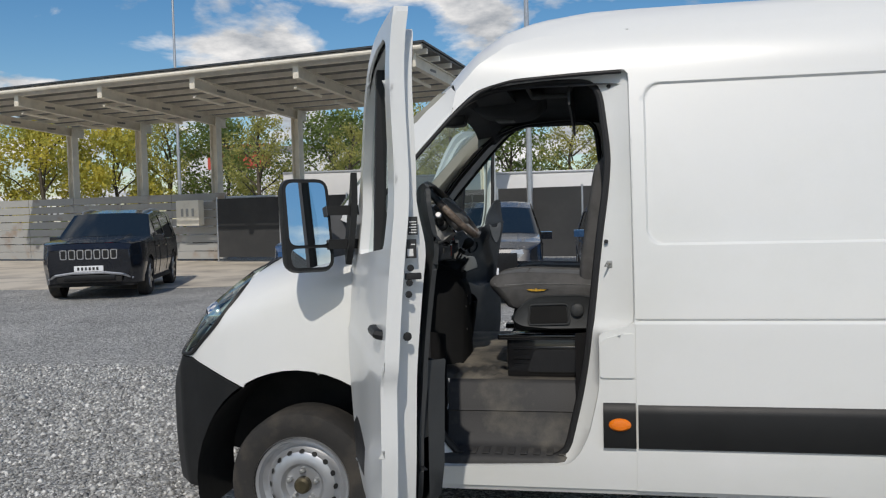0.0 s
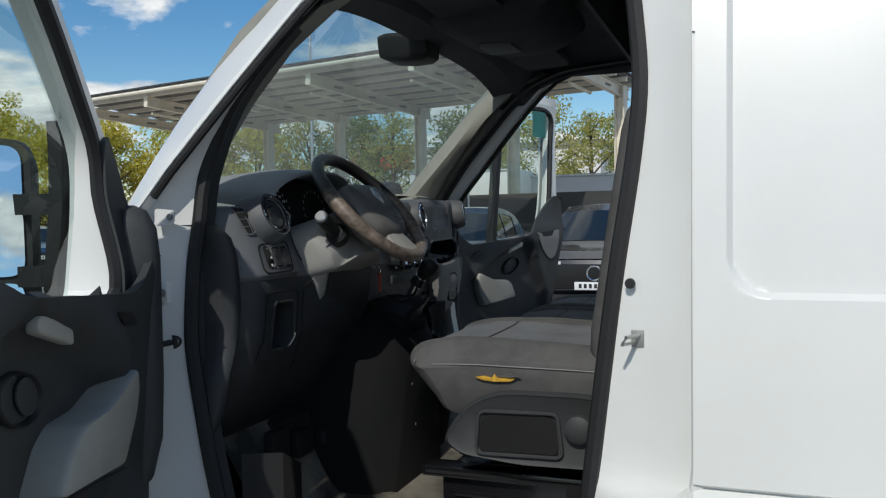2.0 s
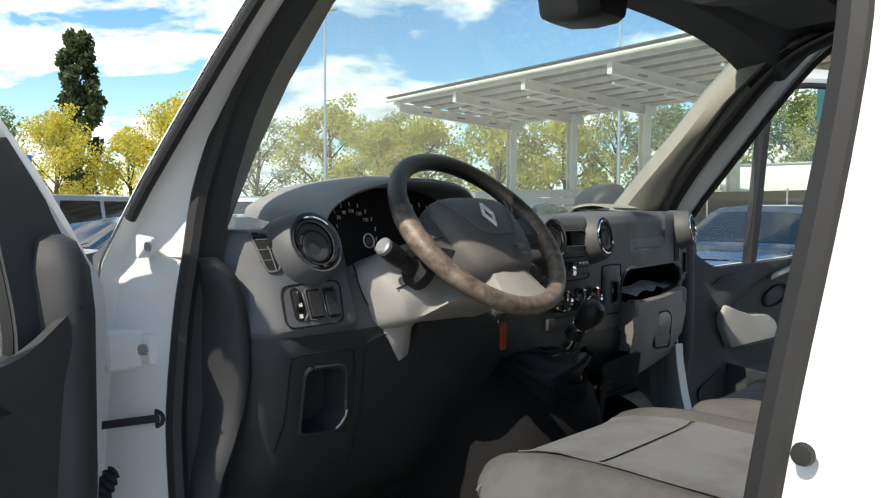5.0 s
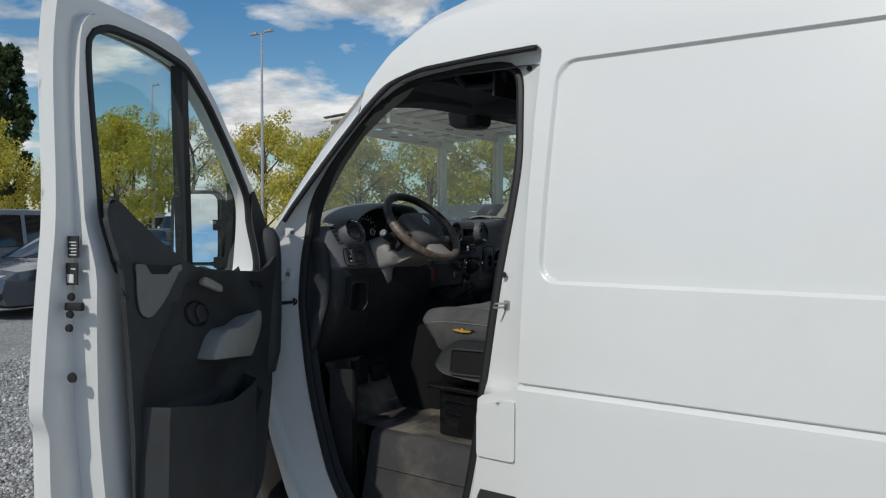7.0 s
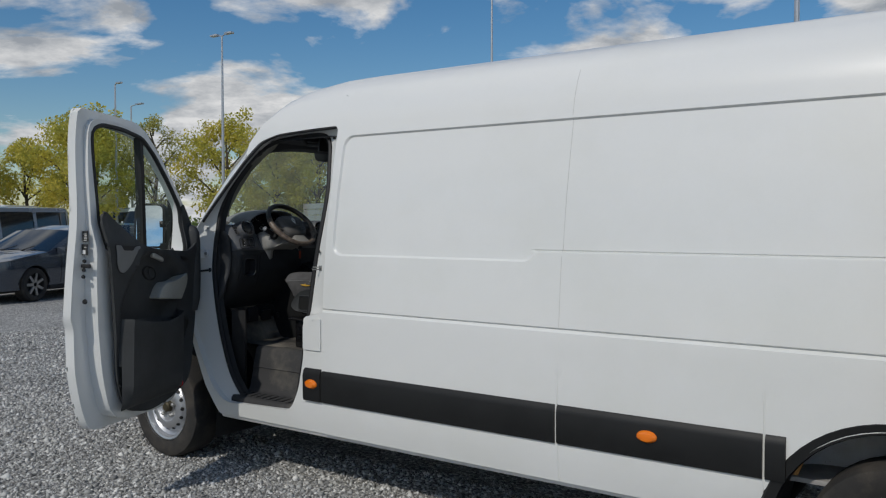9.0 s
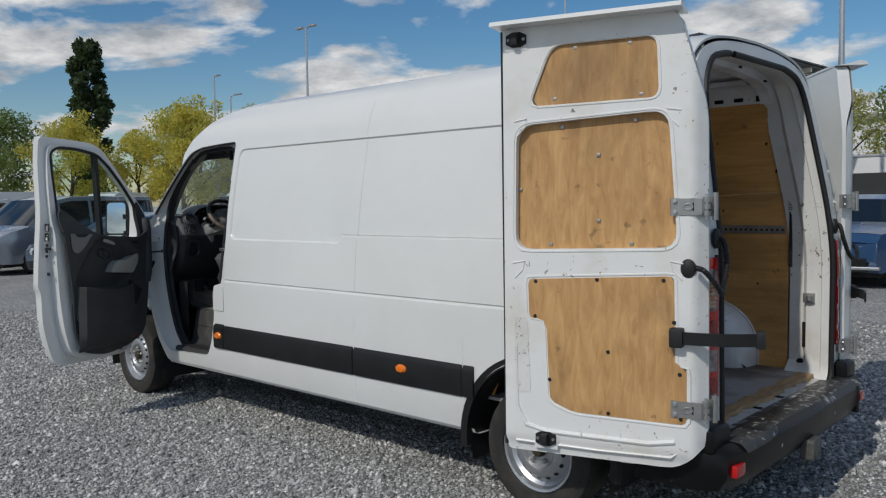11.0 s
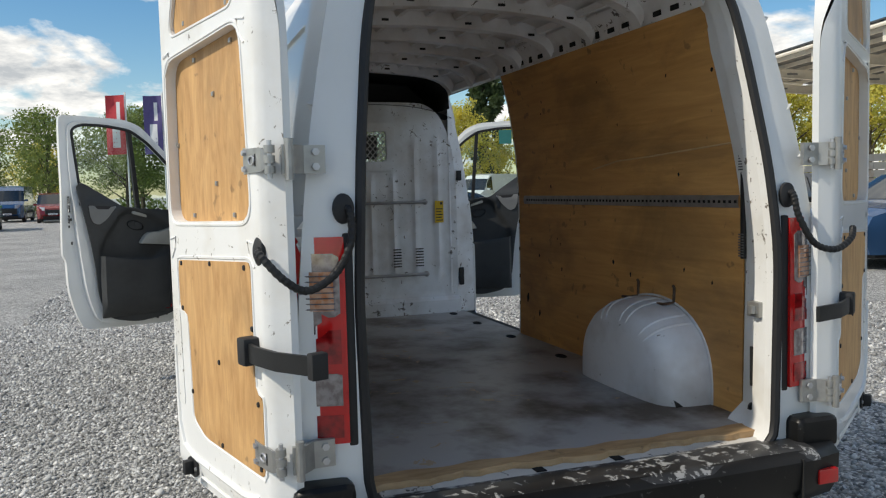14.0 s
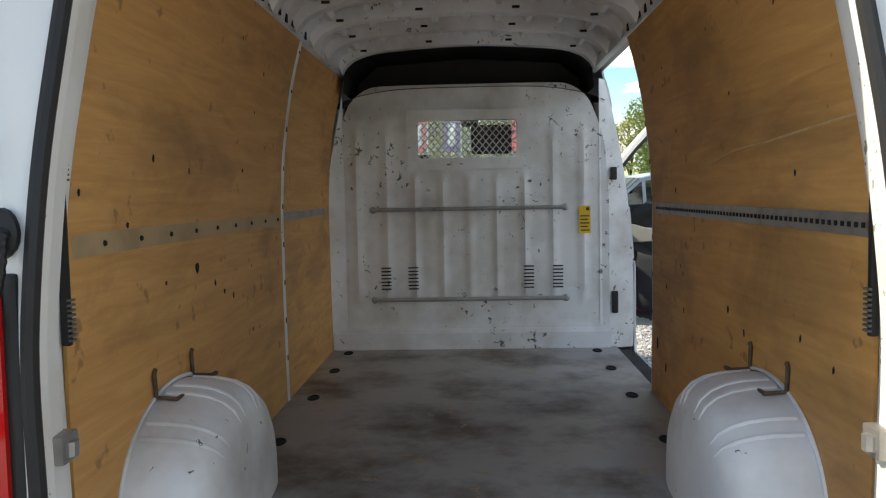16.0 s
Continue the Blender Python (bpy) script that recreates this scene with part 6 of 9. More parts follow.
def suv(x, y, nx, ny, body=None, label="dark blue-black electric SUV parked on the gravel"):
    t = vehicle("suv", label, "car", heading(x, y, nx, ny), body or NAVY, SUV_TOP, 1.94, (1.5, -1.5), .37, 1.02, ((.28, .72), (-.42, .22), (-1.3, -.48)), .78, lamps=(.78, .90), grille=(.52, .86, 1.15, GRILLE))
    part("badge", revolve([(.085, 0), (.095, .01), (.105, .01), (.11, 0)], 24, None, Matrix.Translation((2.485, 0, .74)) @ Matrix.Rotation(radians(-90), 4, "Z")), CHROME, t)
    part("chrome_lip", tube([(2.36, -.72, .38), (2.47, -.4, .34), (2.485, 0, .335), (2.47, .4, .34), (2.36, .72, .38)], .018, 6), CHROME, t)
    return t


suv(-.57, 11.3, .05, -1)
suv(-3.6, 12.0, .05, -1, BLUE, "dark blue electric SUV parked on the gravel")
JEEP_TOP = [(2.30, .32, "nose"), (2.41, .52, "nose"), (2.42, .98, "nose"), (2.33, 1.09, "hood"), (1.7, 1.15, "hood"), (1.12, 1.19, "screen"), (.42, 1.67, "roof"), (-.4, 1.75, "roof"), (-1.8, 1.72, "roof"), (-2.05, 1.66, "rear_screen"), (-2.33, 1.22, "tail"), (-2.40, .8, "tail"), (-2.32, .32, "tail")]
jeep = vehicle("off_roader", "black boxy off-road SUV with a seven-slot chrome grille", "car", heading(-9.1, 12.3, .33, -.94), NAVY, JEEP_TOP, 1.94, (1.45, -1.45), .39, 1.10, ((.35, .80), (-.55, .28), (-1.75, -.62)), .85, lamps=(.86, 1.0), ground_z=.30)
for k in range(7):
    y = (k - 3) * .155
    slot = part("grille_slot", prism(rounded([(-.06, -.095), (.06, -.095), (.065, .095), (-.065, .095)], .03, 3), .02, lambda u, v, w: Vector((2.435 + w, y + u, .90 + v))), CHROME, jeep)
    part("slot_mesh", prism(rounded([(-.042, -.078), (.042, -.078), (.046, .078), (-.046, .078)], .02, 3), .004, lambda u, v, w: Vector((2.455 + w, y + u, .90 + v))), GRILLE, slot)
part("chrome_intake", tube([(2.30, -.78, .42), (2.45, -.62, .50), (2.47, -.3, .54), (2.47, .3, .54), (2.45, .62, .50), (2.30, .78, .42)], .025, 6), STEEL, jeep)
for s in (-1, 1):
    part("roof_rail", tube([(.35, s * .62, 1.69), (.25, s * .63, 1.745), (-.5, s * .64, 1.795), (-1.6, s * .63, 1.77), (-1.75, s * .62, 1.72)], .018, 6), STEEL, jeep)
    fg = part("fog_lamp", prism(rounded([(-.15, -.03), (.09, -.045), (.13, .02), (.10, .045), (-.13, .04)], .02, 3), .02, lambda u, v, w: Vector((2.33 + w - .16 * abs(u) - .10 * (u > 0), s * (.70 + u), .67 + v))), CHROME, jeep)
    part("fog_glass", prism(rounded([(-.12, -.018), (.07, -.03), (.10, .015), (.08, .03), (-.10, .026)], .015, 3), .006, lambda u, v, w: Vector((2.352 + w - .16 * abs(u) - .10 * (u > 0), s * (.70 + u), .67 + v))), GRILLE, fg)
part("bonnet_crease", tube([(2.30, -.45, 1.125), (1.7, -.50, 1.182), (1.15, -.52, 1.215)], .010, 5), NAVY, jeep)
part("bonnet_crease", tube([(2.30, .45, 1.125), (1.7, .50, 1.182), (1.15, .52, 1.215)], .010, 5), NAVY, jeep)
part("lower_mesh", box(2.36, 2.475, -.48, .48, .40, .50, .02), GRILLE, jeep)
SMALL_TOP = [(2.02, .28, "nose"), (2.12, .48, "nose"), (2.11, .80, "nose"), (1.98, .95, "hood"), (1.5, 1.06, "hood"), (1.0, 1.12, "screen"), (.35, 1.52, "roof"), (-.3, 1.61, "roof"), (-1.3, 1.58, "roof"), (-1.6, 1.50, "rear_screen"), (-1.95, 1.1, "tail"), (-2.12, .8, "tail"), (-2.06, .28, "tail")]
small = vehicle("small_car", "small blue crossover with round headlamps", "car", heading(2.0, 12.9, .08, -1), BLUE, SMALL_TOP, 1.80, (1.3, -1.27), .345, 1.0, ((.25, .62), (-.55, .18), (-1.35, -.62)), .70, lamps=(.74, .76), grille=(.40, .55, 1.1, GRILLE))
for s in (-1, 1):
    part("round_headlamp", revolve([(0, .03), (.08, .025), (.105, 0), (.11, -.04)], 24, None, Matrix.Translation((1.97, s * .63, .80)) @ Matrix.Rotation(radians(-90 + s * 25), 4, "Z")), HEADL, small)
    part("fog_lamp", revolve([(0, .02), (.05, .015), (.06, -.02)], 18, None, Matrix.Translation((2.03, s * .62, .60)) @ Matrix.Rotation(radians(-90 + s * 15), 4, "Z")), HEADL, small)
for z in (.70, .76):
    part("chrome_bar", tube([(2.13, -.35, z), (2.155, 0, z), (2.13, .35, z)], .01, 6), CHROME, small)
part("skid_plate", box(2.0, 2.16, -.75, .75, .34, .40, .02), STEEL, small)
SEDAN_TOP = [(2.38, .25, "nose"), (2.46, .45, "nose"), (2.42, .68, "nose"), (2.25, .80, "hood"), (1.6, .90, "hood"), (1.1, .96, "screen"), (.25, 1.36, "roof"), (-.4, 1.45, "roof"), (-1.0, 1.40, "rear_screen"), (-1.75, 1.05, "hood"), (-2.35, .98, "tail"), (-2.44, .6, "tail"), (-2.38, .25, "tail")]


def sedan(x, y, nx, ny, body, label):
    return vehicle("sedan", label, "car", heading(x, y, nx, ny), body, SEDAN_TOP, 1.85, (1.45, -1.42), .335, .92, ((.3, .72), (-.5, .24), (-1.15, -.56)), .80, lamps=(.60, .74), grille=(.44, .70, .8, GRILLE), plate=True)


sedan(-12.4, 5.25, .3, -.95, GREYC, "slate grey saloon car parked in the front row")
sedan(-18.9, 4.2, .3, -.95, WHITEC, "white saloon car parked in the front row")
MPV_TOP = [(2.45, .28, "nose"), (2.55, .55, "nose"), (2.50, .90, "nose"), (2.25, 1.06, "hood"), (1.75, 1.18, "screen"), (.95, 1.80, "roof"), (.4, 1.90, "roof"), (-2.3, 1.90, "roof"), (-2.45, 1.80, "rear_screen"), (-2.56, 1.1, "tail"), (-2.58, .6, "tail"), (-2.5, .28, "tail")]


def mpv(x, y, nx, ny, body, label, glazed=True):
    return vehicle("minivan", label, "van", heading(x, y, nx, ny), body, MPV_TOP, 1.93, (1.55, -1.6), .345, 1.12, ((.9, 1.32), (-.1, .8), (-1.2, -.2), (-2.3, -1.3)) if glazed else ((.85, 1.32), (.0, .75)), 1.4, .14, lamps=(.80, 1.0), grille=(.55, .85, .9, GRILLE))


mpv(-15.6, 4.9, .3, -.95, SILV, "silver-blue passenger minivan parked beside a saloon")
mpv(-22.4, 3.6, .3, -.95, WHITEC, "white minivan in the row of parked vehicles")
mpv(-52.5, -7.9, 1, .08, REDC, "dark red minivan facing the lot")
mpv(-41.5, -12.9, .95, -.3, MINT, "pale mint panel van far across the lot", False)
T3_TOP = [(2.1, .32, "nose"), (2.24, .5, "nose"), (2.22, 1.05, "hood"), (2.12, 1.15, "screen"), (1.55, 1.85, "roof"), (1.1, 1.94, "roof"), (-2.1, 1.93, "roof"), (-2.25, 1.80, "rear_screen"), (-2.3, 1.1, "tail"), (-2.28, .6, "tail"), (-2.2, .32, "tail")]
t3 = vehicle("camper_bus", "boxy old green bus with round headlamps", "van", heading(-38.6, -9.8, 1, .12), GREEN, T3_TOP, 1.85, (1.45, -1.1), .33, 1.15, ((1.2, 1.75), (.2, 1.1), (-.9, .1), (-2.0, -1.0)), 1.75, .12, lamps=(.80, .82), grille=(.78, 1.0, 1.5, GRILLE))
for s in (-1, 1):
    part("round_headlamp", revolve([(0, .03), (.08, .02), (.095, -.02)], 18, None, Matrix.Translation((2.27, s * .62, .89)) @ Matrix.Rotation(radians(-90), 4, "Z")), HEADL, t3)
PAN_TOP = [(2.85, .3, "nose"), (3.0, .55, "nose"), (2.98, .95, "nose"), (2.75, 1.2, "hood"), (2.3, 1.42, "screen"), (1.75, 2.15, "roof"), (1.4, 2.38, "roof"), (.8, 2.48, "roof"), (-2.9, 2.48, "roof"), (-2.98, 2.40, "tail"), (-3.0, 1.2, "tail"), (-3.0, .55, "tail"), (-2.95, .3, "tail")]


def panel_van(x, y, nx, ny, body=None, label="white panel van parked on the lot", grp=""):
    t = vehicle("panel_van", label, "van", heading(x, y, nx, ny), body or WHITEC, PAN_TOP, 2.0, (2.05, -1.9), .345, 1.42, ((1.2, 1.95),), 1.95, .10, lamps=(.95, 1.2), grille=(.55, .95, 1.2, GRILLE), group=grp)
    part("rub_strip", box(-1.5, 1.6, -1.015, 1.015, .62, .78, .02), DARK, t)
    for s in (-.33, .33):
        part("rear_window", box(-3.035, -3.02, s - .25, s + .25, 1.5, 1.95, .01), CARGLASS, t)
    return t


FARV = "far row of white vans"
panel_van(-25.3, -12.4, 1, .05, None, "white panel van with black bumper facing the lot")
panel_van(-31.2, -12.2, .98, -.2, SILV, "silver-white panel van seen from its flank")
for x, y, nx, ny in ((-43, .6, -1, .1), (-44, 3.6, -1, .1), (-40, 27.5, .5, -.8), (-43.5, 30, .5, -.8), (-47.5, 31, .5, -.8), (-38, 36, .6, -.8), (-33, 39, .6, -.8), (-28.5, 41, .6, -.8), (-41, 11, .2, -1), (-44, 20, .6, -.8)):
    panel_van(x, y, nx, ny, None, "white panel van in a far row", FARV)
panel_van(-38, 42, .3, -1, YELL, "yellow delivery van far across the lot")
panel_van(-57.5, -11, 1, 0, BLUE, "blue van far across the lot")
sedan(-24, 16.5, .8, -.6, GREYC, "slate grey saloon in a far row")
sedan(-20, 17.5, .8, -.6, BLUE, "blue saloon in a far row")
sedan(-27.5, 17.0, .8, -.6, NAVY, "black saloon in a far row")
sedan(-30, 9.0, .3, -.95, WHITEC, "white saloon in a far row")

# ---- trees ----
BARK = mat("bark", (.10, .085, .065), .9, var=.2, scale=6, bump=.4, bscale=40)


def leaf_mat(name, col, col2):
    m = mat(name, col, .55, var=.30, scale=.9, col2=col2, mix=(.35, .65), fine=14)
    ns, ls = m.node_tree.nodes, m.node_tree.links
    b = ns["Principled BSDF"]
    tr, mx = ns.new("ShaderNodeBsdfTranslucent"), ns.new("ShaderNodeMixShader")
    mx.inputs[0].default_value = 0.5
    ls.new(b.inputs["Base Color"].links[0].from_socket, tr.inputs["Color"])
    ls.new(b.outputs[0], mx.inputs[1])
    ls.new(tr.outputs[0], mx.inputs[2])
    ls.new(mx.outputs[0], ns["Material Output"].inputs[0])
    return m


LEAF_Y = leaf_mat("yellowing_leaves", (.72, .60, .10), (.42, .44, .10))
LEAF_G = leaf_mat("green_leaves", (.24, .30, .08), (.14, .20, .06))
LEAF_D = leaf_mat("dark_poplar_leaves", (.085, .125, .045), (.045, .075, .03))
LEAF_T = leaf_mat("thin_autumn_leaves", (.52, .48, .14), (.32, .34, .11))


def leaves(clumps, count, size, seed):
    """Many small leaf blades round the clumps (x, y, z, radius, flatten)."""
    r = np.random.RandomState(seed)
    C = np.array(clumps)
    w = C[:, 3] ** 2
    pick = r.choice(len(C), count, p=w / w.sum())
    d = r.normal(size=(count, 3))
    d /= np.linalg.norm(d, axis=1)[:, None]
    rad = C[pick, 3] * (r.rand(count) ** .45)
    p = C[pick, :3] + d * rad[:, None] * np.stack([np.ones(count), np.ones(count), C[pick, 4]], 1)
    a = r.normal(size=(count, 3)); a /= np.linalg.norm(a, axis=1)[:, None]
    b = np.cross(a, r.normal(size=(count, 3))); b /= np.maximum(np.linalg.norm(b, axis=1)[:, None], 1e-6)
    s = size * (.6 + .8 * r.rand(count))[:, None]
    V = np.stack([p - a * s, p + b * s * .55, p + a * s, p - b * s * .55], 1).reshape(-1, 3)
    F = np.arange(count * 4).reshape(-1, 4)
    me = bpy.data.meshes.new("crown")
    me.from_pydata(V.tolist(), [], F.tolist())
    return me


def tree(name, label, x, y, h, spread, leaf, seed, count=2600, size=.16, bare=.25, tall=False):
    r = random.Random(seed)
    t = thing(name, Matrix.Translation((x, y, 0)), label, "tree")
    trunk = [(0, 0, 0), (r.uniform(-.1, .1), r.uniform(-.1, .1), h * .3), (r.uniform(-.3, .3), r.uniform(-.3, .3), h * .65), (r.uniform(-.3, .3), r.uniform(-.3, .3), h * .93)]
    rad = h * .022
    bm = tube(smooth_line(trunk, 4), [rad * (1 - .9 * i / 12) + .02 for i in range(13)], 8)
    clumps = []
    n = 34 if tall else 15
    for i in range(n):
        k = bare + (.97 - bare) * i / (n - 1)
        z = h * k
        a = i * 2.4 + r.uniform(-.5, .5)
        if tall:
            d = spread * (.25 + .75 * math.sin(math.pi * min(1, .15 + k * .85)) ** .7) * r.uniform(.4, .8)
        else:
            d = spread * math.sin(math.pi * min(1, (k - bare) / (1 - bare) * .8 + .2)) ** .8 * r.uniform(.55, 1.0)
        tip = Vector((d * math.cos(a), d * math.sin(a), min(h, z + d * (.9 if tall else .35))))
        base = Vector((0, 0, max(.15 * h, z - d * .5)))
        mid = base.lerp(tip, .55) + Vector((0, 0, .08 * h * r.uniform(-.2, .6)))
        tube([base, mid, tip], [rad * .4, rad * .25, .012], 5, bm)
        c = spread * (.30 * r.uniform(.5, 1.3) if tall else .40 * r.uniform(.7, 1.15))
        clumps.append((tip.x, tip.y, tip.z, c, 1.5 if tall else .8))
        clumps.append((*mid.lerp(tip, .4), c * .8, 1.5 if tall else .8))
        for _ in range(2):
            clumps.append((tip.x + r.uniform(-1, 1) * c, tip.y + r.uniform(-1, 1) * c, tip.z + r.uniform(-.6, .8) * c, c * .45, 1))
    part("trunk", bm, BARK, t)
    me = leaves(clumps, count, size, seed)
    me.materials.append(leaf)
    ob = new("crown", me)
    ob.parent = t
    return t


def again(t, x, y, turn, s, label=None):
    c = copy_thing(t, Matrix.Translation((x, y, 0)) @ Matrix.Rotation(turn, 4, "Z") @ Matrix.Scale(s, 4))
    if label:
        tagged(c, label)
    return c


YL, GL, TL = "broad tree with yellowing autumn leaves", "broad tree with dull green leaves", "thin-crowned tree with sparse autumn leaves"
ty = tree("tree", YL, -33, 35, 7.0, 3.0, LEAF_Y, 11, 9000, .105)
tg = tree("tree", GL, -14, 44, 7.5, 3.2, LEAF_G, 12, 9000, .105)
tt = tree("tree", TL, -25, 44, 8.0, 2.4, LEAF_T, 13, 5200, .085)
ty2 = tree("tree", YL, -45, 25.5, 8.2, 3.4, LEAF_Y, 14, 9000, .105)
pop = tree("poplar", "tall dark columnar poplar", -70, 30.4, 16.4, 2.35, LEAF_D, 15, 15000, .24, .06, True)
again(pop, -66, -33, 2.1, .6)
again(pop, -64, -29, .4, .52)
rng = random.Random(5)
for x, y, s, k in ((-30, 38, 1.0, ty), (-36, 33, .95, ty), (-39, 38, 1.1, tt), (-27, 42, 1.0, ty), (-21, 46, .95, tg), (-43, 36, 1.1, ty2), (-47, 33, 1.05, tt), (-51, 31, 1.0, ty2), (-55, 35, 1.1, tt),
                   (-9, 44, 1.0, tt), (-4, 45, 1.0, tg), (1, 44, .85, tt), (5, 46, .9, tg), (10, 43, 1.0, tg), (15, 40, 1.0, tt), (20, 38, 1.0, tg), (27, 36, 1.1, tg), (-17, 40, .9, tt), (-12, 38, .8, tt), (-6, 39, .8, tt),
                   (-52, 20, .85, ty2), (-52, 26.5, .9, ty), (-56, 14, 1.1, tg), (-62, 20, 1.2, tg), (-60, 8, 1.0, tg), (-63, 2, 1.1, tg), (-61, -4, 1.0, tg), (-60, 12, .9, tt), (-66, -9, 1.0, tg), (-70, -16, 1.0, tg), (-72, -22, .9, tt), (-76, -12, .9, ty), (-70, 5, 1.2, tg), (-72, -2, 1.1, tg)):
    again(k, x + rng.uniform(-.8, .8), y + rng.uniform(-.8, .8), rng.uniform(0, 6), s * rng.uniform(.92, 1.08))
# low scrub under the trees
r_ = random.Random(8)
hedge = [(-70 + 100 * i / 150 + r_.uniform(-1, 1), 47 + r_.uniform(-2, 2) - 12 * max(0, (i / 150 - .6)), r_.uniform(.2, 1.0), r_.uniform(.8, 1.5), .8) for i in range(150)] + [(-75 + r_.uniform(-2, 2), -40 + 75 * i / 90, r_.uniform(.2, .9), r_.uniform(.8, 1.5), .8) for i in range(90)]
me = leaves(hedge, 16000, .22, 3)
me.materials.append(LEAF_G)
tagged(new("hedge", me), "low green scrub along the edge of the lot", "scrub", kind="stuff")
# far buildings and a sign
hall = thing("far_hall", Matrix.Translation((-36, 66, 0)), "pale low industrial hall with a red band far off", "building")
part("wall", box(0, 26, 0, 12, 0, 7.5), BOXW, hall, smooth=0)
part("red_band", box(3, 9, -.05, 0, 6.0, 8.2), mat("red_sheet", (.5, .08, .05), .6), hall, smooth=0)
part("roof", box(-.3, 26.3, -.3, 12.3, 7.5, 7.9), DARKROOF, hall, smooth=0)
signb = thing("blue_sign", Matrix.Translation((-40, 14.2, 0)), "blue sign board on two posts", "sign")
part("board", box(-.06, .06, -.45, .45, 2.7, 4.3, .02), mat("blue_board", (.02, .16, .45), .5), signb)
for s in (-.35, .35):
    part("post", tube([(0, s, 0), (0, s, 2.75)], .04, 8), STEEL, signb)
for k in range(4):
    part("bar", box(.06, .064, -.3, .3, 3.0 + .3 * k, 3.12 + .3 * k), BOXW, signb, smooth=0)

# ---- the van: cab interior ----
CLOTH = mat("grey_seat_cloth", (.092, .090, .089), .95, var=.12, scale=12, bump=.3, bscale=700)
CLOTH2 = mat("pale_grey_seat_cloth", (.145, .152, .163), .95, var=.1, scale=12, bump=.3, bscale=700)
HEADLIN = mat("dark_headliner", (.05, .052, .055), .95, var=.08, scale=5, bump=.1, bscale=300)
FMAT = mat("dark_floor_mat", (.040, .038, .035), .75, var=.2, scale=5, col2=(.21, .19, .155), mix=(.42, .68), bump=.2, bscale=200)
MATF = mat("dusty_rubber_mat", (.035, .035, .036), .7, var=.2, scale=4, col2=(.13, .12, .10), mix=(.5, .75), bump=.2, bscale=200)
DASH = mat("dash_plastic", (.098, .102, .110), .55, var=.08, scale=6, bump=.2, bscale=600)
DASHL = mat("pale_column_plastic", (.31, .303, .287), .6, var=.05, scale=6, bump=.1, bscale=500)
BLACKG = mat("glossy_black_steel", (.008, .008, .009), .25, var=.1, coat=.5)
# Black of small parts; on recess walls and holes it paints in shade.
HOLE = mat("deep_black_and_shade", (.006, .006, .006), .9, var=.1)
FOAM = mat("yellow_foam", (.62, .36, .04), .9, var=.2, scale=60, bump=.3, bscale=200)


def face_x(y):
    return float(np.interp(y, [-.9, -.86, -.82, -.79, -.72, -.5, -.2, .1, .4, .7, .82, .87, .9], [.33, .41, .475, .50, .505, .505, .50, .505, .485, .432, .405, .365, .30]))


def under_y(y):
    """Height of the dash's lower edge."""
    return float(np.interp(y, [-.9, -.6, -.3, .0, .22, .5, .72, .83, .9], [.97, .93, .93, .98, 1.13, 1.150, 1.165, 1.23, 1.32]))


def face(y, z):
    """The dash's face: it leans forward at the driver's end, and its lower half is drawn in."""
    f = face_x(y) + ease(-.2, -.5, y) * float(np.interp(z, [1.22, 1.37, 1.44, 1.53, 1.6], [.02, .025, .0, -.035, -.06]))
    f += .014 * rect_in(y, z, -.95, -.635, 1.386, 1.75, .03, .010) * ease(-.60, -.66, y)
    f += float(np.interp(z, [.93, 1.0, 1.08, 1.17, 1.25, 1.375], [-.27, -.17, -.09, -.035, -.008, -.004])) * (1 - .75 * ease(.15, .40, y))
    f += .008 * rect_in(y, z, -.115, .118, 1.425, 1.66, .02, .010)
    f += .006 * rect_in(y, z, .195, .288, 1.335, 1.452, .02, .008)
    f -= .012 * rect_in(y, z, .345, .625, 1.485, 1.70, .03, .012)
    f += .012 * rect_in(y, z, .725, .90, 1.372, 1.75, .03, .012)
    return f


def bend(y):
    """Height at which the face turns over into the top: lower at the driver's end."""
    return 1.526 + .026 * ease(-.66, -.25, y) + .010 * ease(.2, .4, y)


BEND = 1.552


def dash_at(y, v):
    """v is a height on the face; past the bend it runs on over the top towards the windscreen."""
    B = bend(y)
    if v <= B:
        return Vector((face(y, v), y, v))
    f, t, r = face(y, B), v - B, .03
    q = r * math.pi / 2
    if t < q:
        return Vector((f - r + r * math.cos(t / r), y, B + r * math.sin(t / r)))
    x = max(.0, f - r - (t - q))
    return Vector((x, y, B + r - .07 * ease(.34, .0, x)))


def box_hole(y0, y1, z0, z1, r=.02):
    return rounded([(y0, z0), (y1, z0), (y1, z1), (y0, z1)], r, 4)


POCKET = rounded([(-.762, 1.222), (-.690, 1.215), (-.668, 1.235), (-.672, 1.330), (-.757, 1.334)], [.02, .012, .012, .018, .02], 4)
TRAY_H = rounded([(-.045, 1.508), (.105, 1.508), (.092, 1.545), (-.030, 1.545)], [.006, .006, .02, .02], 4)
SLOT_H = rounded([(.292, 1.285), (.752, 1.285), (.752, 1.400), (.722, 1.442), (.325, 1.442), (.292, 1.405)], [.01, .01, .03, .03, .03, .03], 4)
CUP_H = box_hole(.772, .822, 1.402, 1.468, .006)
BOTTLE_H = rounded([(.768, 1.222), (.812, 1.235), (.826, 1.335), (.775, 1.345)], .012, 4)
GAUGE_H = rounded([(-.632, 1.474), (-.30, 1.474), (-.285, 1.70), (-.632, 1.70)], .03, 4)
HAZARD_H = box_hole(.232, .268, 1.358, 1.415, .012)
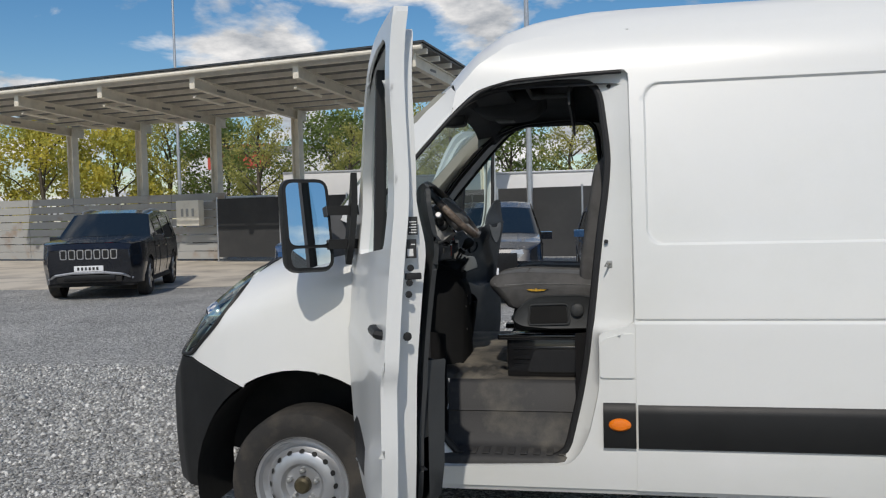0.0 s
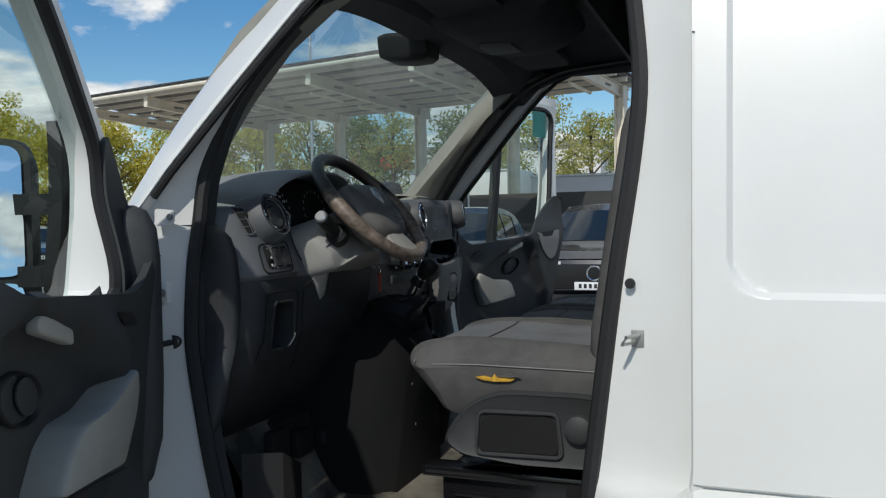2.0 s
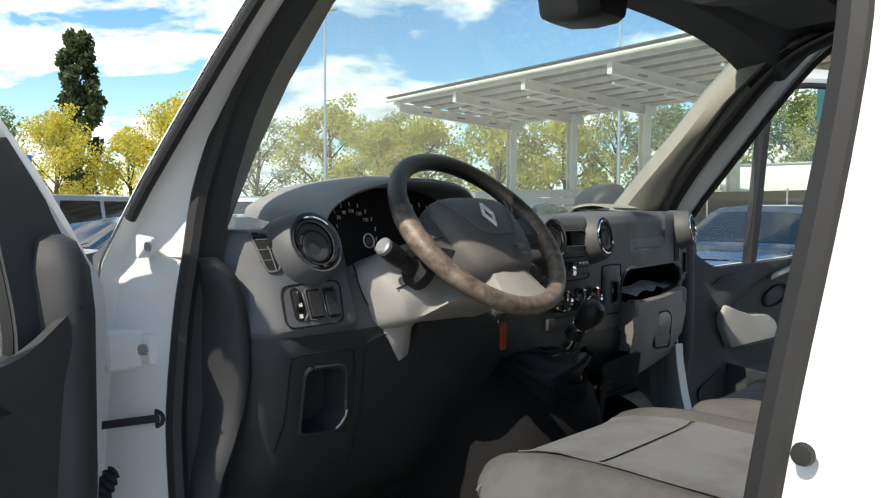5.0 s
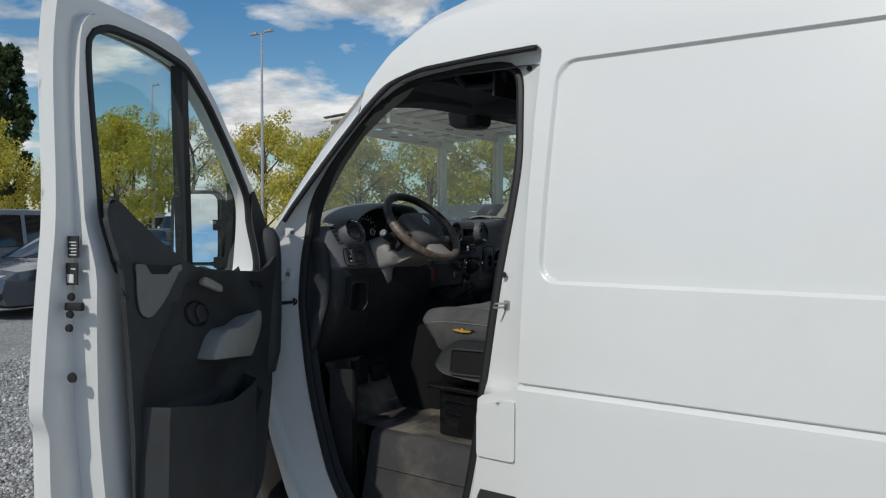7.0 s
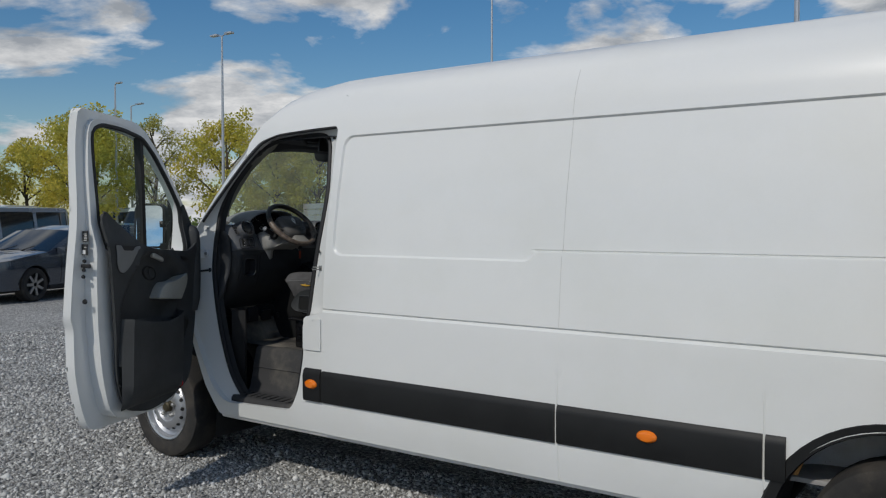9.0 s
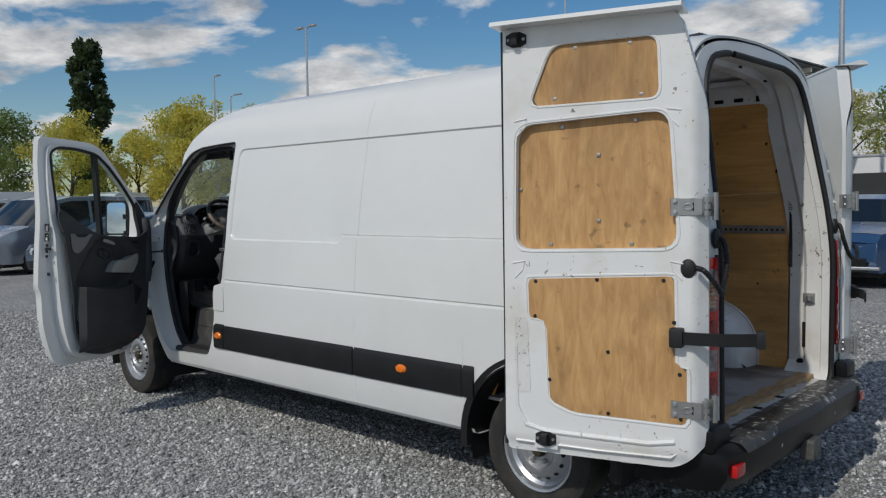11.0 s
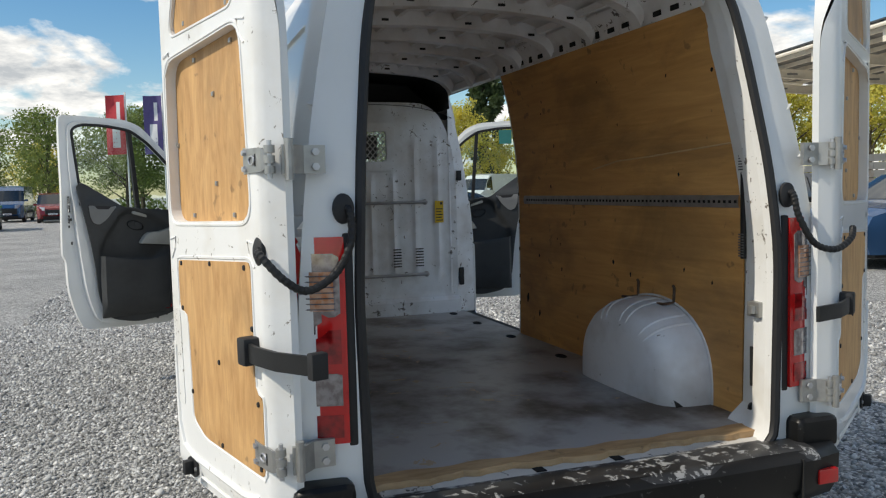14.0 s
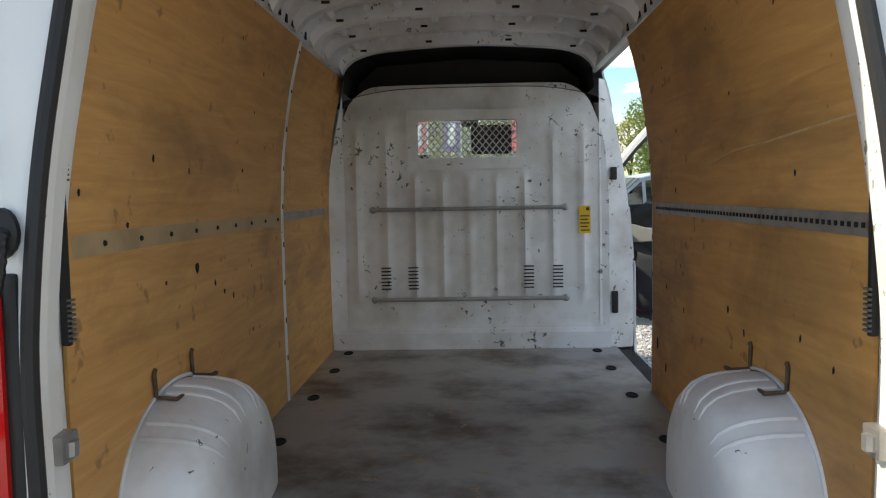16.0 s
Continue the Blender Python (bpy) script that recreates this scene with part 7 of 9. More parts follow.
dash_ys = steps(-.87, .89, .022, [-.648, -.640, -.635, -.632, -.121, -.115, -.108, .118, .112, .195, .200, .288, .283, .345, .352, .625, .618, .725, .732])
dash_vs = steps(.90, 2.02, .022, [1.378, 1.386, 1.392, 1.398, 1.425, 1.431, 1.452, 1.446, 1.485, 1.492, 1.335, 1.341, BEND, BEND + .01, BEND + .02, BEND + .03, BEND + .04])
DASH_OUT = [(y, under_y(y)) for y in np.linspace(-.86, .88, 60)] + [(.88, 2.01), (-.86, 2.01)]
# Dark copy of the dash plastic; shade on the lower face is painted in.
LOWD = mat("shaded_dash_plastic", (.030, .032, .035), .46, var=.1, scale=6, bump=.25, bscale=600, spec=.32)
dash_bm = sheet(dash_ys, dash_vs, dash_at, DASH_OUT, [POCKET, TRAY_H, SLOT_H, CUP_H, BOTTLE_H, GAUGE_H, HAZARD_H])
for f in dash_bm.faces:
    c = f.calc_center_median()
    f.material_index = 1 if (c.z < 1.387 and c.y < .16) or c.z < 1.30 else 0
dash = part("dashboard", dash_bm, [DASH, LOWD], van, "dark grey grained plastic dashboard", smooth=38)
part("dash_underside", loft([[Vector((face(y, under_y(y)) - d, y, under_y(y) - e)) for d, e in ((.0, .0), (.012, .010), (.12, .02), (.30, .02))] for y in np.linspace(-.86, .88, 40)], False, False), LOWD, dash, "underside of the dash, darkened for its shade", smooth=60)
for sg_ in (-1, 1):
    ye = -.868 if sg_ < 0 else .884
    part("dash_end", sheet(steps(.0, .46, .05), steps(.95, 1.57, .05), lambda x, z: Vector((x, ye, z)), [(.02, 1.50), (.10, 1.54), (face(ye, 1.55) - .02, 1.57), (face(ye, 1.50), 1.50), (face(ye, 1.3), 1.30), (face(ye, 1.3) - .05, 1.1), (.1, 1.0)]), DASH, dash)


def recess(name, outline, depth, label, material=None, floor=0.0, rim=.0035):
    """An open pocket behind a hole in the dash: its rolled rim, its walls and its back."""
    n = [tuple(p) for p in outline]
    cy, cz = sum(p[0] for p in n) / len(n), sum(p[1] for p in n) / len(n)
    rings = []
    for s, d in ((1.0, .001), (.985, -.004), (.96, -.02), (.94, -depth)):
        rings.append([dash_at(cy + (u - cy) * s, cz + (v - cz) * s + floor * d) + Vector((d, 0, 0)) for u, v in n])
    bm = loft(rings, False)
    bm.faces.new([v for v in bm.verts][-len(n):])
    p = part(name, bm, material or LOWD, dash, label, smooth=40)
    if rim:
        part("rim", ringtube([dash_at(u, v) + Vector((.001, 0, 0)) for u, v in n], rim, 6), LOWD if name == "pocket" else DASH, p)
    return p


pk = recess("pocket", POCKET, .055, "open pocket below the switches", None, -.2, .004)
# Bright strip drawn in as the highlight on the rim's lower right corner.
part("rim_highlight", tube([dash_at(y, z) + Vector((.004, 0, 0)) for y, z in ((-.6675, 1.252), (-.668, 1.240), (-.674, 1.228), (-.682, 1.221))], .0024, 6), ZINC, pk, "painted highlight on the pocket corner")
# Near-black walls put the shade of these hollows into the colour.
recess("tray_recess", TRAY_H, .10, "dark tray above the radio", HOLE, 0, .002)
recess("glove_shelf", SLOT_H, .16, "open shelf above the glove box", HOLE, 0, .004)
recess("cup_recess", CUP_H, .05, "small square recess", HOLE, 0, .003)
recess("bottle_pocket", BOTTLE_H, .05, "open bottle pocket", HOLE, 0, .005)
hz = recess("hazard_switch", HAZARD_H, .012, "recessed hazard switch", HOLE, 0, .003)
for y in (.243, .256):
    part("mark", box(face(y, 1.39) - .010, face(y, 1.39) - .0085, y - .004, y + .004, 1.384, 1.394), PALEINK, hz, smooth=0)


def groove(pts, r=.0016, n=6):
    return tube([dash_at(p.x, p.y) + Vector((.0006, 0, 0)) for p in smooth_line([(a, b, 0) for a, b in pts], n)], r, 5)


part("panel_gap", groove([(-.640, 1.535), (-.618, 1.50), (-.614, 1.45), (-.606, 1.425), (-.590, 1.417), (-.56, 1.416)]), HOLE, dash)
part("panel_gap", groove([(-.795, 1.20), (-.786, 1.30), (-.782, 1.345), (-.768, 1.357), (-.67, 1.354), (-.655, 1.345), (-.652, 1.30), (-.66, 1.20)]), HOLE, dash)
part("panel_gap", groove([(-.575, 1.372), (-.61, 1.366), (-.628, 1.35), (-.632, 1.28), (-.63, 1.15)]), HOLE, dash)
part("panel_gap", groove([(-.115, 1.43), (.10, 1.43), (.122, 1.45), (.112, 1.55)]), HOLE, dash)
part("panel_gap", groove([(.19, 1.34), (.192, 1.44), (.205, 1.454), (.28, 1.455), (.292, 1.44), (.293, 1.345), (.28, 1.332), (.205, 1.332)]), HOLE, dash)
part("panel_gap", groove([(.722, 1.545), (.722, 1.40), (.735, 1.372), (.80, 1.369), (.84, 1.375)]), HOLE, dash)


def vent(y, z, r, tilt=12, turn=0):
    m = Matrix.Translation(on_dash(y, z, .020)) @ Matrix.Rotation(radians(-90 + turn), 4, "Z") @ Matrix.Rotation(radians(tilt), 4, "X")
    pod = part("air_vent", revolve([(r * 1.62, -.05), (r * 1.46, -.014), (r * 1.32, .004), (r * 1.20, .012), (r * 1.12, .010), (r * 1.06, .004), (r * 1.04, -.02)], 40), DASH, dash, "round air vent with a chrome ring", m)
    part("chrome_ring", revolve([(r * 1.08, .006), (r * 1.04, .013), (r * .97, .014), (r * .94, .008), (r * .93, -.006)], 40), CHROME, pod)
    part("vent_well", revolve([(r * .94, .002), (r * .92, -.014), (0, -.016)], 28), HOLE, pod)
    part("vent_lip", ringtube([Vector((r * .89 * math.cos(a), .008, r * .89 * math.sin(a))) for a in np.linspace(0, 2 * math.pi, 36, endpoint=False)], .0016, 5), TRIMG, pod)
    part("vent_disc", revolve([(r * .86, -.012), (r * .83, .004), (r * .76, .008), (r * .5, .009), (0, .0095)], 32), TRIM, pod, "closed vent disc")
    part("vent_flap", revolve([(r * .60, .007), (r * .575, .013), (r * .50, .013), (r * .30, .009), (0, .006)], 32, None, Matrix.Translation((r * .10, .0, -r * .20))), TRIM, pod)
    part("vent_slit", tube([Vector((r * (.10 + .64 * math.cos(a)), .0105, r * (-.20 + .64 * math.sin(a)))) for a in np.linspace(.10, 3.0, 17)], .0030, 6), HOLE, pod)


def on_dash(y, z, out=0.0):
    return Vector((face(y, z) + out, y, z))


vent(-.722, 1.533, .0435, 24)
vent(.150, 1.527, .040, 10, 8)
vent(.775, 1.540, .040, 10, 14)
vent(-.075, 1.527, .038, 10)
# side demister grille and end bolster
GR = rounded([(-.811, 1.556), (-.802, 1.563), (-.790, 1.559), (-.779, 1.50), (-.784, 1.492), (-.800, 1.490)], .006, 3)
cyg, czg = -.795, 1.527
g = part("side_grille", sheet(steps(-.815, -.775, .006), steps(1.485, 1.568, .006), lambda y, z: dash_at(y, z) + Vector((.0015, 0, 0)), GR), HOLE, dash, "slotted side demister grille")
for k in range(3):
    zc = 1.509 + .017 * k
    part("slat", tube([dash_at(y, zc + .1 * (y + .795)) + Vector((.002, 0, 0)) for y in (-.807, -.795, -.780)], .0012, 6), DASH, g)
part("slat", tube([dash_at(y, z) + Vector((.003, 0, 0)) for y, z in ((-.798, 1.560), (-.792, 1.525), (-.789, 1.494))], .0012, 6), DASH, g)
part("grille_frame", ringtube([dash_at(y, z) + Vector((.002, 0, 0)) for y, z in GR], .0020, 6), DASH, g)
bol_z = [.86, .95, 1.05, 1.12, 1.18, 1.23, 1.28, 1.33, 1.40, 1.45, 1.485, 1.502, 1.512, 1.515]
bol_r = lambda z: float(np.interp(z, [.86, 1.05, 1.18, 1.23, 1.28, 1.34, 1.40, 1.45, 1.485, 1.502, 1.512, 1.515], [-.915, -.900, -.872, -.850, -.833, -.823, -.827, -.835, -.846, -.856, -.866, -.872]))
bol_x = lambda z: .484 - .10 * ease(1.15, .86, z) - .025 * ease(1.47, 1.52, z)
part("end_bolster", loft([[Vector((bol_x(z) + dx, min(bol_r(z) + dy, top), z)) for dx, dy, top in ((-.10, .004, 0), (-.012, 0, 0), (-.002, -.006, 0), (.003, -.016, 0), (-.006, -.030, 0), (-.035, -.040, -.876), (-.09, -.045, -.884))] for z in bol_z] + [[Vector((.40, -.875, 1.515))] * 7], False, False), LOWD, dash, "curved dash end bolster", smooth=60)
# switches
PLATE_O = rounded([(-.793, 1.402), (-.680, 1.404), (-.670, 1.472), (-.790, 1.467)], .016, 5)
sw = part("switch_plate", sheet(steps(-.80, -.665, .008), steps(1.39, 1.48, .008), lambda y, z: dash_at(y, z) + Vector((.0015, 0, 0)), PLATE_O), DASH, dash, "switch plate with a dial and two switches")
part("trim_line", ringtube([dash_at(y, z) + Vector((.002, 0, 0)) for y, z in PLATE_O], .0016, 5), HOLE, sw)
for y in (-.732, -.699):
    part("switch_well", prism(rounded([(-.0135, -.024), (.0135, -.022), (.0135, .024), (-.0135, .022)], .003, 3), .001, lambda u, v, w: dash_at(y + u, 1.437 + v) + Vector((.002 + w, 0, 0))), HOLE, sw)
    part("switch", loft([[dash_at(y + sy * k, 1.437 + v) + Vector((d, 0, 0)) for sy, v in ((-.0105, v0), (.0105, v0))] + [dash_at(y + .0105, 1.437 + v0) + Vector((.001, 0, 0)), dash_at(y - .0105, 1.437 + v0) + Vector((.001, 0, 0))] for v0, d, k in ((-.019, .009, 1), (-.004, .0065, 1), (.0, .006, 1), (.019, .010, 1))]), LOWD, sw)
    part("switch_frame", ringtube([dash_at(y + u, 1.437 + v) + Vector((.003, 0, 0)) for u, v in rounded([(-.0145, -.025), (.0145, -.023), (.0145, .025), (-.0145, .023)], .004, 3)], .0012, 5), TRIMG, sw)
part("dial_well", prism(rounded([(-.012, -.026), (.012, -.026), (.012, .026), (-.012, .026)], .010, 4), .001, lambda u, v, w: dash_at(-.763 + u, 1.438 + v) + Vector((.002 + w, 0, 0))), HOLE, sw)
part("dial_rim", tube([dash_at(-.763 + u, 1.438 + v) + Vector((.003, 0, 0)) for u, v in ((.004, -.026), (.012, -.018), (.012, .018), (.004, .026))], .0022, 6), TRIMG, sw)
part("level_dial", revolve([(.0, -.006), (.016, -.005), (.018, 0), (.016, .005), (0, .006)], 20, None, Matrix.Translation(dash_at(-.766, 1.438) + Vector((-.008, 0, 0))) @ Matrix.Diagonal((1, 1, 1.25, 1))), HOLE, sw, "ribbed headlamp level dial")
for v in (-.018, 0, .017):
    part("mark", prism([(-.003, -.003), (.003, -.003), (.003, .003), (-.003, .003)], .0005, lambda u, w_, w: dash_at(-.765 + u, 1.438 + v + w_) + Vector((.0095 if abs(v) < .01 else .0055, 0, 0)) + Vector((w, 0, 0))), PALEINK, sw, smooth=0)
# instrument hood: a swept arch with a thick rolled lip
# Lighter than the dash plastic: sunlight on the hood is put into the colour.
HOODM = mat("sunlit_hood_plastic", (.26, .265, .27), .62, var=.06, scale=6, bump=.22, bscale=600)
hood = []
for x, w, h, zb in ((.13, .10, .014, 1.578), (.20, .165, .050, 1.578), (.28, .197, .075, 1.574), (.36, .209, .090, 1.566), (.43, .214, .100, 1.556), (.475, .214, .104, 1.548), (.492, .211, .104, 1.545), (.497, .205, .100, 1.543), (.490, .199, .095, 1.543), (.46, .196, .092, 1.543), (.40, .192, .090, 1.543)):
    hood.append([Vector((x - .03 * abs(math.cos(a)) ** 3, -.452 - w * math.copysign(abs(math.cos(a)) ** .8, math.cos(a)) - .012 * math.cos(a) ** 2, zb + h * abs(math.sin(a)) ** .72)) for a in np.linspace(0, math.pi, 33)])
part("instrument_hood", loft(hood, False, False), HOODM, dash, "arched grey instrument hood, lightened for sunlight", smooth=60)
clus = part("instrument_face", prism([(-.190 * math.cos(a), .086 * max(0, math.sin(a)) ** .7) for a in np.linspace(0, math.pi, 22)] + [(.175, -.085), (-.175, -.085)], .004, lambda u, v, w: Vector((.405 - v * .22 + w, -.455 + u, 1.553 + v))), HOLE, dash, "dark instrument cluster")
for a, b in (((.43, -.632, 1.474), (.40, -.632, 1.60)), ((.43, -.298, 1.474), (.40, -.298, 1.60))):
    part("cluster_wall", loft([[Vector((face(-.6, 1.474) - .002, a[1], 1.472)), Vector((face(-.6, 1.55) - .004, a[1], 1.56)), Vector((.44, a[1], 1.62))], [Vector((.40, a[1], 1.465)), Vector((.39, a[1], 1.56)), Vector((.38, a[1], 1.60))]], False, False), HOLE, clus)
part("cluster_floor", loft([[Vector((face(y, 1.474) - .002, y, 1.4735)), Vector((.40, y, 1.478))] for y in (-.632, -.45, -.298)], False, False), TRIM, clus)
for gy, gr in ((-.555, .058), (-.365, .058)):
    for k in range(13):
        a = radians(215 - 20.8 * k)
        y, z = gy + gr * math.cos(a), 1.548 + gr * .92 * math.sin(a)
        part("tick", prism([(-.001, -.004), (.001, -.004), (.001, .004), (-.001, .004)], .0006, lambda u, v, w: Vector((.4105 - (z + v - 1.553) * .22 + w, y + u + .3 * v * math.cos(a), z + v))), PALEINK, clus, smooth=0)
part("dial_badge", ringtube([Vector((.4125 - (1.532 + .013 * math.sin(a) - 1.553) * .22, -.520 + .013 * math.cos(a), 1.532 + .013 * math.sin(a))) for a in np.linspace(0, 6.283, 18, endpoint=False)], .0016, 5), PALEINK, clus, "pale ring on the dial")
part("dial_badge", prism([(.008 * math.cos(a), .008 * math.sin(a)) for a in np.linspace(0, 6.283, 12, endpoint=False)], .0006, lambda u, v, w: Vector((.412 - (1.532 + v - 1.553) * .22 + w, -.520 + u, 1.532 + v))), TRIMG, clus)
# radio and controls
fx = face(.03, 1.47)
radio = part("radio", box(fx - .03, fx + .005, -.075, .105, 1.440, 1.495, .003), TRIM, dash, "black car radio with small keys")
part("disc_slot", box(fx + .005, fx + .006, -.05, .085, 1.4815, 1.4845), HOLE, radio, smooth=0)
part("screen", box(fx + .005, fx + .006, -.03, .03, 1.463, 1.474), HOLE, radio, smooth=0)
for k in range(10):
    y = .033 + .0135 * (k % 5)
    z = 1.447 + .014 * (k // 5)
    part("button", box(fx + .003, fx + .010, y, y + .0105, z, z + .010, .002), TRIMG if k % 3 else DASH, radio)
part("knob", revolve([(.012, 0), (.0115, .014), (.004, .016), (0, .015)], 18, None, Matrix.Translation((fx + .004, .020, 1.452)) @ Matrix.Rotation(radians(-90), 4, "Z")), CHROME, radio)
for k in range(3):
    part("panel_gap", groove([(-.03, 1.548 + .004 * k), (.07, 1.548 + .004 * k)], .0006, 2), HOLE, dash)
for k, y in enumerate((-.005, .062, .124)):
    km = Matrix.Translation(on_dash(y, 1.384, .0)) @ Matrix.Rotation(radians(-90), 4, "Z")
    kn = part("heater_knob", revolve([(.0285, -.004), (.028, .006), (.0255, .024), (.021, .028), (.019, .024)], 28, None, km), CHROME, dash, "round chrome heater knob")
    part("knob_face", revolve([(.0195, .0235), (.010, .026), (0, .026)], 18, None, km), TRIM, kn)
    part("pointer", box(face(y, 1.384) + .026, face(y, 1.384) + .028, y - .0015, y + .0015, 1.386, 1.402), RED if k else PALEINK, kn, smooth=0)
part("switch_strip", box(face(.05, 1.34) - .01, face(.05, 1.34) + .006, -.05, .15, 1.318, 1.345, .004), TRIM, dash, "row of dark console switches")
# open glove box lid, leaning out below its shelf
LID = mat("glove_lid_plastic", (.17, .168, .165), .55, var=.06, scale=6, bump=.2, bscale=600)
lid_pt = lambda y, k: Vector((face_x(y) + (.010, .030, .034, .022, -.01, -.06)[k], y, (1.355, 1.352, 1.28, 1.215, 1.165, 1.15)[k] + .012 * ease(.55, .74, y)))
glove = part("glove_box", loft([[lid_pt(y, k) for k in range(6)] for y in (.300, .304, .32, .42, .52, .62, .70, .735, .742)], False, False), LID, dash, "grey glove box lid hanging ajar", smooth=40)
part("lid_end", loft([[lid_pt(.30, k) for k in range(6)], [lid_pt(.30, k) + Vector((-.09, 0, .02 * (k < 3))) for k in range(6)]], False, False), LID, glove)
part("lid_end", loft([[lid_pt(.742, k) for k in range(6)], [lid_pt(.742, k) + Vector((-.09, 0, .02 * (k < 3))) for k in range(6)]], False, False), LID, glove)
for y in (.318, .722):
    part("hinge_clip", box(face_x(y) + .012, face_x(y) + .0345, y - .014, y + .014, 1.318, 1.362, .003), TRIMG, glove, "pale plastic clip")
ghand = rounded([(-.048, -.05), (.04, -.055), (.052, .03), (.03, .048), (-.03, .045), (-.05, .02)], .014, 4)
gy0 = .505
part("glove_handle", ringtube([Vector((face_x(gy0) + .035, gy0 + u, 1.268 + v)) for u, v in ghand], .003, 6), HOLE, glove)
part("glove_latch", prism([(u * .93, max(v, -.012) * .93) for u, v in ghand], .006, lambda u, v, w: Vector((face_x(gy0) + .032 + w, gy0 + u, 1.268 + v)), .002), LID, glove, "glove box latch flap")
part("latch_recess", prism(rounded([(-.044, -.018), (.044, -.018), (.038, -.047), (-.042, -.043)], .008, 3), .003, lambda u, v, w: Vector((face_x(gy0) + .0335 + w, gy0 + u, 1.268 + v))), TRIMG, glove)
PAPER = mat("crumpled_paper", (.42, .43, .44), .8, var=.1, scale=30)
part("paper_sheet", loft([[Vector((face_x(y) - .02 + .006 * math.sin(37 * y), y, z + .005 * math.sin(53 * y))), Vector((face_x(y) - .09, y, z + .012 + .004 * math.sin(31 * y)))] for y, z in [(y, 1.362 + .006 * ease(.4, .6, y)) for y in np.linspace(.40, .72, 18)]], False, False), PAPER, dash, "loose paper in the glove shelf")
# pale cover of the passenger airbag on the dash top
BEIGE = mat("pale_beige_plastic", (.30, .30, .255), .7, var=.05, scale=8)
part("airbag_lid", sheet(np.linspace(.350, .620, 12), np.linspace(0, 1, 9), lambda u, v: Vector((face(u, 1.53) + .004 - .20 * ease(0, 1, v) * (.25 + .75 * v), u, 1.490 + .105 * math.sin(math.pi / 2 * min(1, v * 1.15)) - .01 * (v > .9)))), DASH, dash, "rounded passenger airbag lid", smooth=60)
part("airbag_pad", sheet(np.linspace(.385, .585, 10), np.linspace(.0, .15, 8), lambda u, v: Vector((face(u, 1.55) - .055 - v, u, 1.6005 - .0 * v + .012 * math.sin(math.pi * v / .15))), rounded([(.385, .0), (.585, .0), (.585, .15), (.385, .15)], .03, 4), (), .006), BEIGE, dash, "pale beige airbag cover")

# steering column, wheel
WC, WN = Vector((.615, -.429, 1.554)), Vector((.727, 0, .686)).normalized()
wx = Vector((0, 1, 0))
wy = WN.cross(wx).normalized()
wheel_m = Matrix(((wx.x, wy.x, WN.x, WC.x), (wx.y, wy.y, WN.y, WC.y), (wx.z, wy.z, WN.z, WC.z), (0, 0, 0, 1)))
sgn = 1 if wy.z > 0 else -1


def rim_leather():
    """Black leather, rubbed brown and pale over the lower two thirds of the rim, with flaked edges; the black top
    paints in the pillar's shadow.
    """
    m = mat("worn_shaded_wheel_leather", (.016, .0155, .015), .42, var=.12, scale=20, bump=.25, bscale=500)
    ns, ls = m.node_tree.nodes, m.node_tree.links
    b = ns["Principled BSDF"]
    tc, se = ns.new("ShaderNodeTexCoord"), ns.new("ShaderNodeSeparateXYZ")
    ls.new(tc.outputs["Object"], se.inputs[0])
    n1 = node(ns, "ShaderNodeTexNoise", Scale=22.0, Detail=7.0, Roughness=0.7)
    n2 = node(ns, "ShaderNodeTexNoise", Scale=55.0, Detail=6.0, Roughness=0.65)
    for n in (n1, n2):
        ls.new(tc.outputs["Object"], n.inputs["Vector"])
    up = ns.new("ShaderNodeMath"); up.operation = "MULTIPLY_ADD"
    up.inputs[1].default_value = -9.0 * sgn
    up.inputs[2].default_value = .66
    ls.new(se.outputs["Y"], up.inputs[0])
    ad = ns.new("ShaderNodeMath"); ad.operation = "ADD"
    ls.new(up.outputs[0], ad.inputs[0])
    sc = ns.new("ShaderNodeMath"); sc.operation = "MULTIPLY_ADD"
    sc.inputs[1].default_value, sc.inputs[2].default_value = 1.6, -.8
    ls.new(n1.outputs["Fac"], sc.inputs[0])
    ls.new(sc.outputs[0], ad.inputs[1])
    cl = ns.new("ShaderNodeMapRange")
    cl.inputs["From Min"].default_value, cl.inputs["From Max"].default_value = .1, .55
    ls.new(ad.outputs[0], cl.inputs["Value"])
    tone = ns.new("ShaderNodeValToRGB")
    e = tone.color_ramp.elements
    e[0].position, e[0].color = .33, (.075, .058, .046, 1)
    e[1].position, e[1].color = .70, (.26, .205, .165, 1)
    ls.new(n2.outputs["Fac"], tone.inputs[0])
    mx = ns.new("ShaderNodeMixRGB")
    old = b.inputs["Base Color"].links[0].from_socket
    ls.new(cl.outputs[0], mx.inputs[0]); ls.new(old, mx.inputs[1]); ls.new(tone.outputs[0], mx.inputs[2])
    ls.new(mx.outputs[0], b.inputs["Base Color"])
    return m


WORNL = rim_leather()
rings = []
for i in range(72):
    a_ = 2 * math.pi * i / 72
    p = Vector((.1755 * math.cos(a_), .1755 * math.sin(a_), 0))
    d = p.normalized()
    rr = .0165 + .0030 * max(0, math.cos(2 * a_)) ** 2
    rings.append([p + d * rr * math.cos(b) + Vector((0, 0, 1)) * rr * math.sin(b) for b in np.linspace(0, 2 * math.pi, 14, endpoint=False)])
rings.append(rings[0])
bm = loft(rings, False)
bmesh.ops.remove_doubles(bm, verts=bm.verts, dist=1e-5)
rimo = part("steering_wheel", bm, WORNL, van, "black leather steering wheel with a worn brown rim", wheel_m)
HUBM = mat("airbag_plastic", (.125, .121, .116), .55, var=.1, scale=9, bump=.3, bscale=600)
